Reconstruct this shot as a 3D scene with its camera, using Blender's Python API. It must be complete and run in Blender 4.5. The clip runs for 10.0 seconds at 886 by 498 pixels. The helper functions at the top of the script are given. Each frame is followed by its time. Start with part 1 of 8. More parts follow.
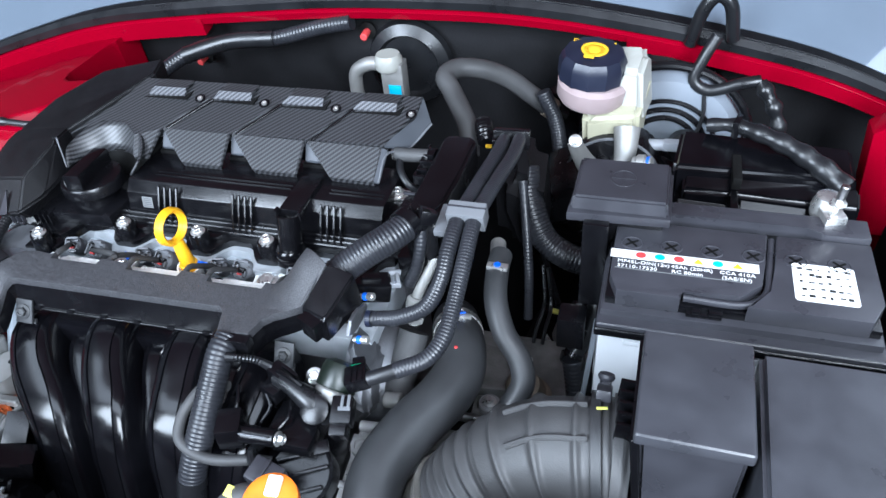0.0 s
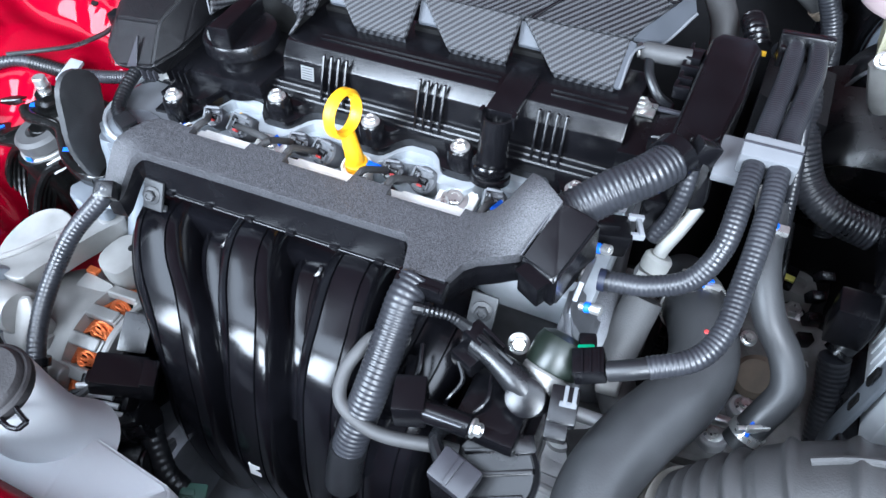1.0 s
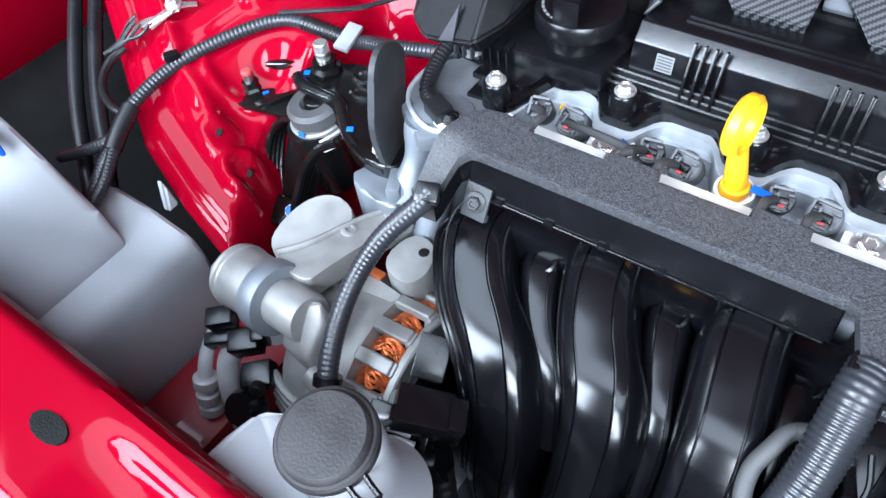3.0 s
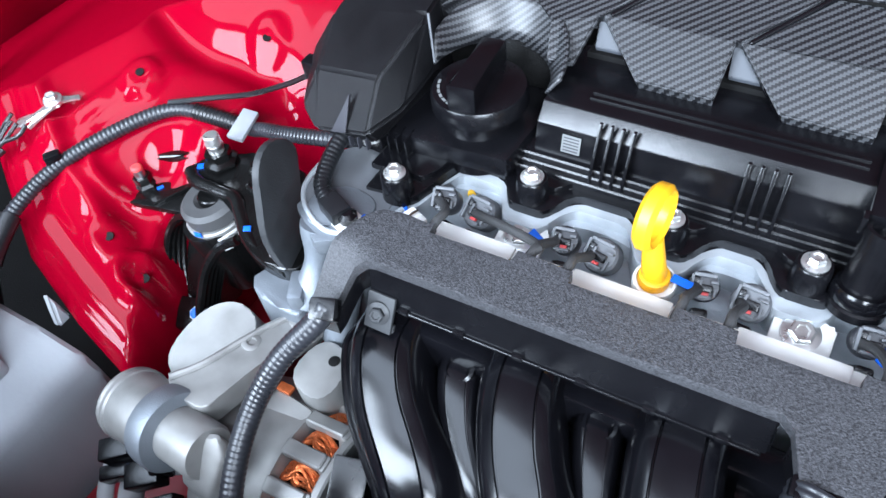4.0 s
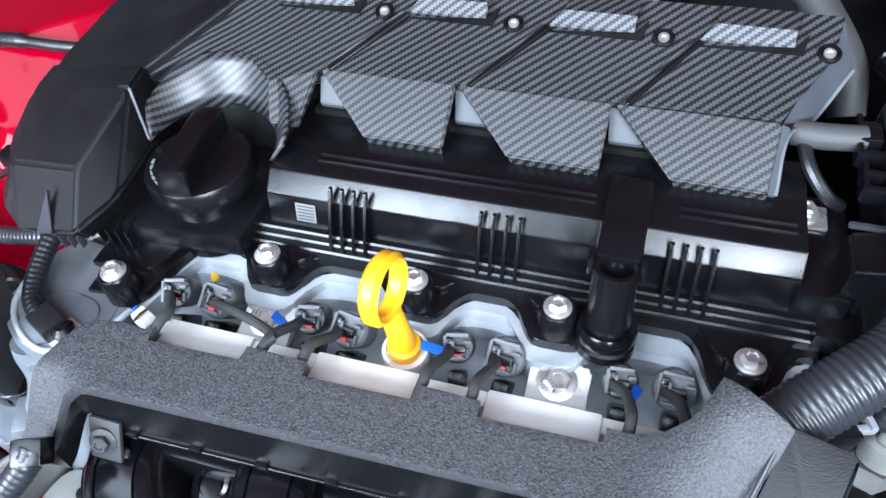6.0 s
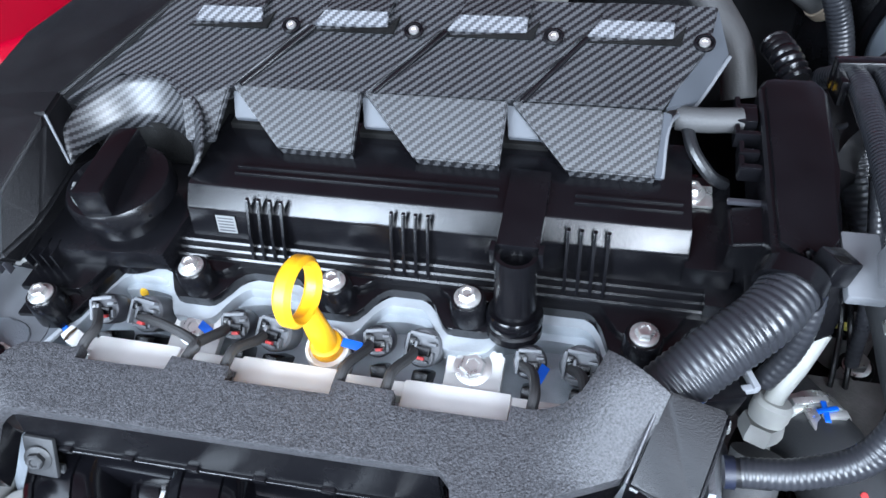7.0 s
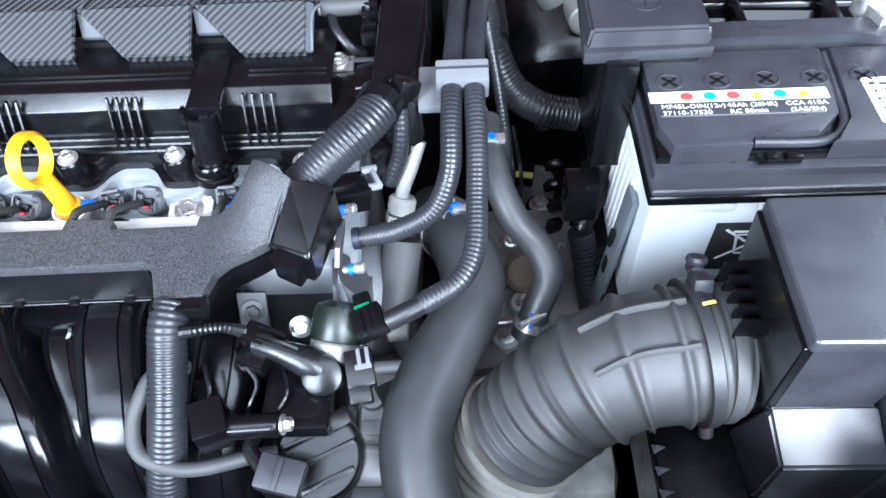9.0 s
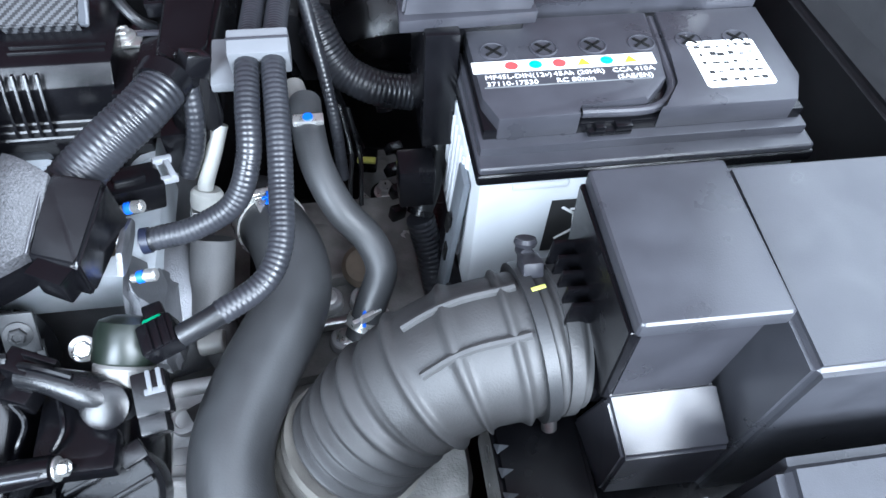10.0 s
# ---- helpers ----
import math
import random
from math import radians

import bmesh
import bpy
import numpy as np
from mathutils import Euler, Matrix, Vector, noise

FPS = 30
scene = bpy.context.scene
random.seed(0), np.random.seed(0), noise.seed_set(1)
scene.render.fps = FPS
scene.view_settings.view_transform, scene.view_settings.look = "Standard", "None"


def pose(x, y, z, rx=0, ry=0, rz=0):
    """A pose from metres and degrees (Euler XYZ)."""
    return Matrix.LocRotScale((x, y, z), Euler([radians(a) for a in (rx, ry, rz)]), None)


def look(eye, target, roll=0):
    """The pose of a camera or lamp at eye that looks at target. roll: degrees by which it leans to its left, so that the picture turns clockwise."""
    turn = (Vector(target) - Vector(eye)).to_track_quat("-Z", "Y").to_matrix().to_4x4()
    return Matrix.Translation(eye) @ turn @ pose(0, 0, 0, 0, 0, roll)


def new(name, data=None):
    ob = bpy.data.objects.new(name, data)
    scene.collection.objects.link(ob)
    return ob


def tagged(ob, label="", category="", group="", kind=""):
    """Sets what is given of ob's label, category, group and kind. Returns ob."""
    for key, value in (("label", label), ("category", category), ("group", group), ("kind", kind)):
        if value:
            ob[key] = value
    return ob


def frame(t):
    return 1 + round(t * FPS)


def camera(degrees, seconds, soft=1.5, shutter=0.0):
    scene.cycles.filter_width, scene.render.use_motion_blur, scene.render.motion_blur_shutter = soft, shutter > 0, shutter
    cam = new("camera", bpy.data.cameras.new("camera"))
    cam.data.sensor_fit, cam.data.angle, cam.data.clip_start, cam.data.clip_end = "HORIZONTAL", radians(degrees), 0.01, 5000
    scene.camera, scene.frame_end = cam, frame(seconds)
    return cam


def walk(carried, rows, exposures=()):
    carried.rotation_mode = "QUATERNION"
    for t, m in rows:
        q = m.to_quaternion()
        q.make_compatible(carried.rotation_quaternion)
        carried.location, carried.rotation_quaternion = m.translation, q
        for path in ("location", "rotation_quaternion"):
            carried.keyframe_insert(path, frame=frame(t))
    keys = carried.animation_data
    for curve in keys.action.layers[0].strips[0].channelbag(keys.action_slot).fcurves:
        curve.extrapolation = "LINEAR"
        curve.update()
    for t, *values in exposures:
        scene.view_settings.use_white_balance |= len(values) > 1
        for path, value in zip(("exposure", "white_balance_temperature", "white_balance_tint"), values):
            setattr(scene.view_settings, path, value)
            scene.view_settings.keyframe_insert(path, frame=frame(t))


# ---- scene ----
cam = camera(63.0, 10.0)
PATH = [
    (0, (0.1181, 0.0368, 1.2521), (-0.3864, 1.4807, -0.0366), -5.6),
    (0.5, (0.0341, 0.0928, 1.2173), (-0.5547, 1.3814, -0.1944), -4.7),
    (1, (-0.029, 0.127, 1.182), (-0.6547, 1.2777, -0.3294), -4.0),
    (1.5, (-0.0744, 0.132, 1.1733), (-0.7397, 1.1819, -0.3935), -3.8),
    (2, (-0.1206, 0.1281, 1.17), (-0.8751, 1.0869, -0.4147), -5.5),
    (2.2, (-0.1442, 0.1215, 1.1684), (-0.9273, 1.0536, -0.4184), -6.2),
    (3.3, (-0.2076, 0.1488, 1.145), (-1.0634, 1.0841, -0.4019), -9.2),
    (3.5, (-0.208, 0.1638, 1.1469), (-1.048, 1.1269, -0.3915), -9.3),
    (4, (-0.2075, 0.1958, 1.1441), (-0.993, 1.2348, -0.3735), -9.4),
    (4.5, (-0.1982, 0.2144, 1.142), (-0.9098, 1.3021, -0.3781), -9.7),
    (5, (-0.1914, 0.2346, 1.1348), (-0.8411, 1.3746, -0.3746), -9.3),
    (5.5, (-0.1727, 0.2597, 1.1296), (-0.7554, 1.4329, -0.3817), -8.9),
    (5.7, (-0.1691, 0.2614, 1.131), (-0.6993, 1.4581, -0.3812), -7.4),
    (7, (-0.1323, 0.2571, 1.1435), (-0.5359, 1.4845, -0.3831), -8.1),
    (7.5, (-0.1132, 0.2357, 1.1579), (-0.4721, 1.4543, -0.3868), -8.4),
    (8, (-0.0801, 0.1979, 1.1651), (-0.363, 1.4273, -0.3868), -7.9),
    (8.5, (-0.0338, 0.154, 1.1863), (-0.2162, 1.3633, -0.3963), -6.5),
    (9, (-0.0078, 0.1334, 1.1837), (-0.0706, 1.3371, -0.4123), -4.0),
    (9.5, (-0.008, 0.1323, 1.1768), (0.0677, 1.3087, -0.4389), -0.5),
    (10, (0.03, 0.1578, 1.1493), (0.2768, 1.3151, -0.463), 4.5),
]
walk(cam, [(t, look(eye, target, roll)) for t, eye, target, roll in PATH], exposures=[(t, e, 5700, 9) for t, e in ((0, 0.66), (0.5, 1.02), (1.0, 1.20), (2.0, 1.20), (3.5, 1.02), (4.5, 0.96), (5.5, 0.98), (7.5, 1.07), (9.0, 1.25), (10.0, 1.25))])

# ---- light ----
world = bpy.data.worlds.new("world")
scene.world = world
world.use_nodes = True
wn = world.node_tree
sky = wn.nodes.new("ShaderNodeTexSky")
sky.sky_type, sky.sun_disc = "NISHITA", False
sky.sun_elevation, sky.sun_rotation = radians(40), radians(158)
sky.air_density, sky.dust_density, sky.ozone_density = 1.0, 2.0, 1.0
wn.links.new(sky.outputs[0], wn.nodes["Background"].inputs[0])
wn.nodes["Background"].inputs[1].default_value = 0.15
# added lamps for daylight from the front, in two unseen windows of the hall
for wx in (-2.05, 1.65):
    added_front_light = new("added_front_light", bpy.data.lights.new("added_front_light", "AREA"))
    added_front_light.data.shape, added_front_light.data.size, added_front_light.data.size_y = "RECTANGLE", 2.0, 2.6
    added_front_light.data.energy, added_front_light.data.color = 270.0, (0.90, 0.96, 1.0)
    added_front_light.matrix_world = look((wx, -2.45, 2.95), (wx, 1.0, 2.95))
# lamp added overhead in the same unseen hall, to reach the deep parts
added_top_light = new("added_top_light", bpy.data.lights.new("added_top_light", "AREA"))
added_top_light.data.shape, added_top_light.data.size, added_top_light.data.size_y = "RECTANGLE", 7.6, 2.0
added_top_light.data.energy, added_top_light.data.color = 150.0, (0.90, 0.96, 1.0)
added_top_light.matrix_world = look((-0.2, -1.2, 4.78), (-0.2, -1.199, 0.0))
# second added overhead lamp, over the battery side, mirrored in the filter box lid
side_light = new("added_top_light", bpy.data.lights.new("added_side_light", "AREA"))
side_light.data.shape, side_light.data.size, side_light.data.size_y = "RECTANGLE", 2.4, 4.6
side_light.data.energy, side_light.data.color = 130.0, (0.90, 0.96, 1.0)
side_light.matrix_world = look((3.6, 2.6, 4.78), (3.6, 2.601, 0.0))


# ---- materials ----
def mat(name, color, rough=0.5, metal=0.0, coat=0.0, spread=0.15, scale=40.0, grain=0.0, grain_scale=900.0, spec=0.5, rough_var=0.08, trans=0.0, sub=0.0, coat_rough=0.04):
    """A surface with slow blotches in colour and gloss and a fine relief."""
    m = bpy.data.materials.new(name)
    m.use_nodes = True
    nt = m.node_tree
    b = nt.nodes["Principled BSDF"]
    tc = nt.nodes.new("ShaderNodeTexCoord")
    big = nt.nodes.new("ShaderNodeTexNoise")
    big.inputs["Scale"].default_value, big.inputs["Detail"].default_value = scale, 5
    nt.links.new(tc.outputs["Object"], big.inputs["Vector"])
    ramp = nt.nodes.new("ShaderNodeMapRange")
    ramp.inputs["From Min"].default_value, ramp.inputs["From Max"].default_value = 0.3, 0.7
    ramp.inputs["To Min"].default_value, ramp.inputs["To Max"].default_value = 1 - spread, 1 + spread
    nt.links.new(big.outputs["Fac"], ramp.inputs["Value"])
    mul = nt.nodes.new("ShaderNodeVectorMath")
    mul.operation = "SCALE"
    mul.inputs[0].default_value = color
    nt.links.new(ramp.outputs[0], mul.inputs["Scale"])
    nt.links.new(mul.outputs[0], b.inputs["Base Color"])
    rr = nt.nodes.new("ShaderNodeMapRange")
    rr.inputs["From Min"].default_value, rr.inputs["From Max"].default_value = 0.3, 0.7
    rr.inputs["To Min"].default_value, rr.inputs["To Max"].default_value = max(0.02, rough - rough_var), rough + rough_var
    nt.links.new(big.outputs["Fac"], rr.inputs["Value"])
    nt.links.new(rr.outputs[0], b.inputs["Roughness"])
    b.inputs["Metallic"].default_value = metal
    b.inputs["Coat Weight"].default_value = coat
    b.inputs["Coat Roughness"].default_value = coat_rough
    b.inputs["Specular IOR Level"].default_value = spec
    b.inputs["Transmission Weight"].default_value = trans
    if sub:
        b.inputs["Subsurface Weight"].default_value = sub
        b.inputs["Subsurface Radius"].default_value = (0.02, 0.02, 0.02)
    if grain:
        fine = nt.nodes.new("ShaderNodeTexNoise")
        fine.inputs["Scale"].default_value, fine.inputs["Detail"].default_value = grain_scale, 3
        nt.links.new(tc.outputs["Object"], fine.inputs["Vector"])
        bump = nt.nodes.new("ShaderNodeBump")
        bump.inputs["Strength"].default_value, bump.inputs["Distance"].default_value = grain, 0.001
        nt.links.new(fine.outputs["Fac"], bump.inputs["Height"])
        nt.links.new(bump.outputs[0], b.inputs["Normal"])
    return m


def carbon(name, dark=0.006, light=0.060, cell=0.0014):
    """Twill weave: square tows, two over and two under, each row one tow further on."""
    m = bpy.data.materials.new(name)
    m.use_nodes = True
    nt = m.node_tree
    b = nt.nodes["Principled BSDF"]
    tc = nt.nodes.new("ShaderNodeTexCoord")
    xyz = nt.nodes.new("ShaderNodeSeparateXYZ")
    nt.links.new(tc.outputs["Object"], xyz.inputs[0])

    def calc(op, a, c=None):
        n = nt.nodes.new("ShaderNodeMath")
        n.operation = op
        for i, v in enumerate((a, c)):
            if isinstance(v, (int, float)):
                n.inputs[i].default_value = v
            elif v is not None:
                nt.links.new(v, n.inputs[i])
        return n.outputs[0]

    u = calc("DIVIDE", xyz.outputs[0], cell)
    v = calc("DIVIDE", calc("ADD", xyz.outputs[1], xyz.outputs[2]), cell * 1.25)
    step = calc("FLOORED_MODULO", calc("SUBTRACT", calc("FLOOR", u), calc("FLOOR", v)), 4.0)
    over = calc("LESS_THAN", step, 1.5)
    thread = calc("MULTIPLY_ADD", calc("SINE", calc("MULTIPLY", v, math.tau)), 0.10)
    nt.nodes[-1].inputs[2].default_value = 0.0
    worn = nt.nodes.new("ShaderNodeTexNoise")
    worn.inputs["Scale"].default_value, worn.inputs["Detail"].default_value = 30.0, 4
    nt.links.new(tc.outputs["Object"], worn.inputs["Vector"])
    tone = calc("ADD", calc("ADD", calc("MULTIPLY", over, 0.8), thread), calc("MULTIPLY", worn.outputs["Fac"], 0.2))
    ramp = nt.nodes.new("ShaderNodeValToRGB")
    ramp.color_ramp.elements[0].position, ramp.color_ramp.elements[1].position = 0.08, 0.95
    ramp.color_ramp.elements[0].color, ramp.color_ramp.elements[1].color = (dark, dark, dark * 1.2, 1), (light, light * 1.03, light * 1.1, 1)
    nt.links.new(tone, ramp.inputs[0])
    nt.links.new(ramp.outputs[0], b.inputs["Base Color"])
    bump = nt.nodes.new("ShaderNodeBump")
    bump.inputs["Strength"].default_value, bump.inputs["Distance"].default_value = 0.18, 0.0004
    nt.links.new(over, bump.inputs["Height"])
    nt.links.new(bump.outputs[0], b.inputs["Normal"])
    b.inputs["Roughness"].default_value = 0.36
    return m


def foam(name):
    """Coarse dark grain with pale specks."""
    m = mat(name, (0.046, 0.046, 0.050), 0.5, spread=0.6, scale=1000, grain=0.5, grain_scale=1100, spec=0.4)
    return m


M_PLASTIC = mat("black_plastic", (0.004, 0.004, 0.005), 0.22, grain=0.10, grain_scale=1600, spec=0.42)
M_MATTE = mat("matte_black_plastic", (0.006, 0.006, 0.007), 0.40, grain=0.5, grain_scale=2400, spec=0.28)
M_GLOSS = mat("gloss_black_plastic", (0.003, 0.003, 0.004), 0.19, spread=0.3, spec=0.42, rough_var=0.03)
M_BATTERYLID = mat("battery_lid_plastic", (0.038, 0.038, 0.045), 0.32, grain=0.15, grain_scale=1500)
M_GREYPLASTIC = mat("dark_grey_plastic", (0.032, 0.032, 0.038), 0.34, grain=0.08, grain_scale=1500)
M_BOXLID = mat("smooth_grey_black_plastic", (0.042, 0.043, 0.050), 0.34, grain=0.08, grain_scale=1500)
M_TRAY = foam("grained_plastic")
M_CARBON = carbon("carbon_weave")
# lighter copy of the weave: reflected light on the vent ledges, in the colour
M_LEDGE = carbon("carbon_weave_lit", 0.03, 0.14)
M_RUBBER = mat("rubber", (0.010, 0.0105, 0.012), 0.32, spread=0.25, scale=30, grain=0.15)
M_RUBBERGREY = mat("dusty_rubber", (0.046, 0.046, 0.047), 0.6, spread=0.3, scale=25, grain=0.2)
M_HOSE = mat("dusty_black_hose", (0.030, 0.031, 0.033), 0.46, spread=0.3, scale=22, grain=0.12)
M_CASE = mat("dusty_bright_aluminium", (0.50, 0.50, 0.50), 0.5, metal=0.4, spread=0.2, scale=30, grain=0.3, grain_scale=900)
M_DUST = mat("pale_dusted_rubber", (0.20, 0.19, 0.17), 0.8, spread=0.35, scale=18, grain=0.3)
M_PIPE = mat("pale_pipe", (0.36, 0.36, 0.34), 0.45, spread=0.12, scale=60)
M_HEAD = mat("pale_cast_head", (0.45, 0.48, 0.51), 0.5, metal=0.35, spread=0.2, scale=45, grain=0.25, grain_scale=1500)
M_DUCT = mat("dusty_duct_rubber", (0.044, 0.044, 0.045), 0.5, spread=0.3, scale=25, grain=0.2)
M_CONDUIT = mat("corrugated_plastic", (0.020, 0.021, 0.025), 0.33, spec=0.5, spread=0.2)
M_ALU = mat("cast_aluminium", (0.27, 0.267, 0.258), 0.5, metal=0.45, spread=0.14, scale=60, grain=0.10, grain_scale=2600)
M_ALUDARK = mat("stained_aluminium", (0.22, 0.225, 0.24), 0.5, metal=0.85, spread=0.35, scale=25, grain=0.4, grain_scale=1000)
M_PALEALU = mat("pale_aluminium", (0.21, 0.23, 0.255), 0.48, metal=0.6, spread=0.12, scale=40, grain=0.3, grain_scale=1200)
M_STEELPLASTIC = mat("mid_grey_plastic", (0.11, 0.115, 0.125), 0.5, spread=0.2)
M_ZINC = mat("zinc_plated_steel", (0.72, 0.72, 0.7), 0.32, metal=0.85, spread=0.15, scale=200)
M_STEEL = mat("bare_steel", (0.5, 0.5, 0.5), 0.35, metal=1.0, spread=0.2, scale=120)
M_BLACKSTEEL = mat("black_painted_steel", (0.004, 0.004, 0.004), 0.20, spread=0.2, scale=60, grain=0.25, grain_scale=300)
M_GREYSTEEL = mat("grey_phosphated_steel", (0.026, 0.027, 0.029), 0.55, metal=0.0, spread=0.2, scale=80, grain=0.2)
M_RED = mat("red_body_paint", (0.215, 0.0, 0.009), 0.5, coat=0.32, coat_rough=0.05, spread=0.06, scale=8, grain=0.03, grain_scale=500, spec=0.0)
M_REDMATTE = mat("thin_red_primer", (0.26, 0.004, 0.014), 0.5, coat=0.3, spread=0.2, scale=14)
M_YELLOW = mat("yellow_plastic", (0.85, 0.42, 0.006), 0.4, spread=0.1, scale=60, sub=0.1)
M_WHITEPLASTIC = mat("milky_plastic", (0.36, 0.36, 0.33), 0.4, spread=0.05, scale=20, sub=0.3)
M_TANK = mat("translucent_tank_plastic", (0.66, 0.68, 0.70), 0.45, spread=0.06, scale=14, sub=0.3, grain=0.1, grain_scale=300)
M_WASHER = mat("clouded_tank_plastic", (0.40, 0.42, 0.44), 0.45, spread=0.08, scale=14, sub=0.25, grain=0.1, grain_scale=300)
M_FLUID = mat("amber_fluid_plastic", (0.36, 0.345, 0.25), 0.35, spread=0.08, scale=30, sub=0.3)
M_PINKPLASTIC = mat("pinkish_milky_plastic", (0.32, 0.25, 0.25), 0.4, spread=0.05, scale=30, sub=0.3)
M_CREAM = mat("cream_metal_strip", (0.80, 0.79, 0.76), 0.45, spread=0.06, scale=50)
M_PAPER = mat("white_label", (0.8, 0.8, 0.79), 0.55, spread=0.03)
M_INK = mat("black_ink", (0.02, 0.02, 0.02), 0.6)
M_GREYINK = mat("pale_print", (0.15, 0.155, 0.155), 0.6, spread=0.05)
M_REDINK = mat("red_ink", (0.55, 0.05, 0.05), 0.55)
M_BLUEINK = mat("cyan_ink", (0.02, 0.40, 0.62), 0.55)
M_YELLOWINK = mat("yellow_ink", (0.85, 0.5, 0.02), 0.55)
M_BLUE = mat("blue_paint_mark", (0.01, 0.11, 0.62), 0.5, spread=0.1)
M_COPPER = mat("enamelled_copper", (0.62, 0.16, 0.05), 0.35, metal=0.8, spread=0.3, scale=200)
M_BATTERYCASE = mat("light_grey_case", (0.52, 0.535, 0.55), 0.5, spread=0.04, scale=20)
M_LINER = mat("firewall_liner", (0.007, 0.007, 0.008), 0.7, spec=0.15, spread=0.4, scale=18, grain=0.6, grain_scale=250)
M_CAPBLACK = mat("dusty_cap_plastic", (0.022, 0.020, 0.021), 0.6, spread=0.4, scale=60, grain=0.3, grain_scale=700)
M_CLIP = mat("mid_grey_nylon", (0.14, 0.145, 0.155), 0.4, spread=0.08, grain=0.06)
M_GREENBLACK = mat("green_black_plastic", (0.007, 0.011, 0.008), 0.35, spread=0.2)
M_GLOSSBLACK = mat("smooth_black_enamel", (0.004, 0.004, 0.005), 0.25, spread=0.1)
M_SOOT = mat("oily_dusty_casting", (0.19, 0.187, 0.180), 0.6, metal=0.2, spread=0.5, scale=35, grain=0.5, grain_scale=500)
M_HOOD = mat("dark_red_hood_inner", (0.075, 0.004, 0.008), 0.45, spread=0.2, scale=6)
M_BROWNMETAL = mat("bronzed_steel", (0.20, 0.16, 0.12), 0.4, metal=0.8, spread=0.2)
# black parts, and the shade painted into holes, gaps and beside the vents
M_DARK = mat("dark_metal_and_hole_shade", (0.006, 0.006, 0.006), 0.6, spec=0.15, spread=0.4, scale=40, grain=0.4)
# blue-grey base carries the pale sky reflection of the glass
M_GLASS = mat("glass_with_reflection", (0.13, 0.16, 0.20), 0.08, spread=0.1, scale=4, spec=0.8)
M_TEAL = mat("dull_green_plastic", (0.035, 0.10, 0.075), 0.5, spread=0.15)
M_GREEN = mat("green_plastic", (0.01, 0.28, 0.13), 0.45)
M_BROWN = mat("brown_rubber", (0.20, 0.16, 0.12), 0.7, spread=0.3)
M_ORANGE = mat("orange_label", (0.85, 0.2, 0.01), 0.5, spread=0.05)
M_LIME = mat("yellow_label", (0.72, 0.72, 0.16), 0.55, spread=0.05)
M_OLDLABEL = mat("aged_yellow_label", (0.48, 0.44, 0.16), 0.55, spread=0.08)
M_BLUEGREY = mat("blue_black_plastic", (0.012, 0.015, 0.03), 0.4, spread=0.15)
M_CEIL = mat("grey_ceiling_paint", (0.2, 0.2, 0.2), 0.7, spread=0.03, scale=1.5)
M_WALL = mat("grey_wall_paint", (0.11, 0.113, 0.117), 0.7, spread=0.06, scale=1.5)
M_FLOOR = mat("concrete_floor", (0.11, 0.113, 0.117), 0.6, spread=0.2, scale=2, grain=0.3, grain_scale=60)
M_BOOSTER = mat("pale_blue_grey_paint", (0.17, 0.19, 0.22), 0.45, spread=0.08, scale=12)
M_RECESS = mat("plain_grey_insert", (0.055, 0.060, 0.070), 0.5, spread=0.08)
M_SILVERTAPE = mat("pale_grey_tape", (0.26, 0.27, 0.29), 0.45, spread=0.08)

# ---- shape helpers ----
ORIGIN = {}


def finish(me, angle=32):
    for p in me.polygons:
        p.use_smooth = True
    me.set_sharp_from_angle(angle=radians(angle))


def as_mesh(name, bm, material, angle=32):
    me = bpy.data.meshes.new(name)
    bmesh.ops.recalc_face_normals(bm, faces=bm.faces)
    bm.to_mesh(me)
    bm.free()
    me.materials.append(material)
    finish(me, angle)
    return me


def thing(name, loc, label, category, group="", kind=""):
    """An empty at a thing's base, which carries its parts."""
    ob = new(name)
    ob.empty_display_size = 0.01
    ob.location = loc
    ORIGIN[ob.name] = Vector(loc)
    return tagged(ob, label, category, group, kind)


def part(name, shape, material, parent, label="", m=None, angle=32):
    """One mesh under a thing or a part. A bmesh is given in world places; a mesh may be shared and set at the pose m."""
    base = ORIGIN[parent.name]
    if isinstance(shape, bmesh.types.BMesh):
        me = as_mesh(name, shape, material, angle)
        if m is None:
            me.transform(Matrix.Translation(-base))
    else:
        me = shape
    ob = new(name, me)
    ob.parent = parent
    if m is not None:
        ob.matrix_local = Matrix.Translation(-base) @ m
        ORIGIN[ob.name] = m.translation.copy()
    else:
        ORIGIN[ob.name] = base
    if label:
        ob["label"] = label
    return ob


def solid(name, shape, material, loc, label, category, group="", kind="", angle=32):
    """A thing that is one mesh, given in world places."""
    me = as_mesh(name, shape, material, angle)
    me.transform(Matrix.Translation(-Vector(loc)))
    ob = new(name, me)
    ob.location = loc
    ORIGIN[ob.name] = Vector(loc)
    return tagged(ob, label, category, group, kind)


def box(c, s, bevel=0.001, rot=None, seg=2):
    bm = bmesh.new()
    bmesh.ops.create_cube(bm, size=1.0)
    bmesh.ops.scale(bm, vec=s, verts=bm.verts)
    if bevel:
        bmesh.ops.bevel(bm, geom=list(bm.edges), offset=min(bevel, min(s) * 0.45), segments=seg, profile=0.6, affect="EDGES")
    m = Matrix.Translation(c)
    if rot:
        m = m @ Euler([radians(a) for a in rot]).to_matrix().to_4x4()
    bmesh.ops.transform(bm, matrix=m, verts=bm.verts)
    return bm


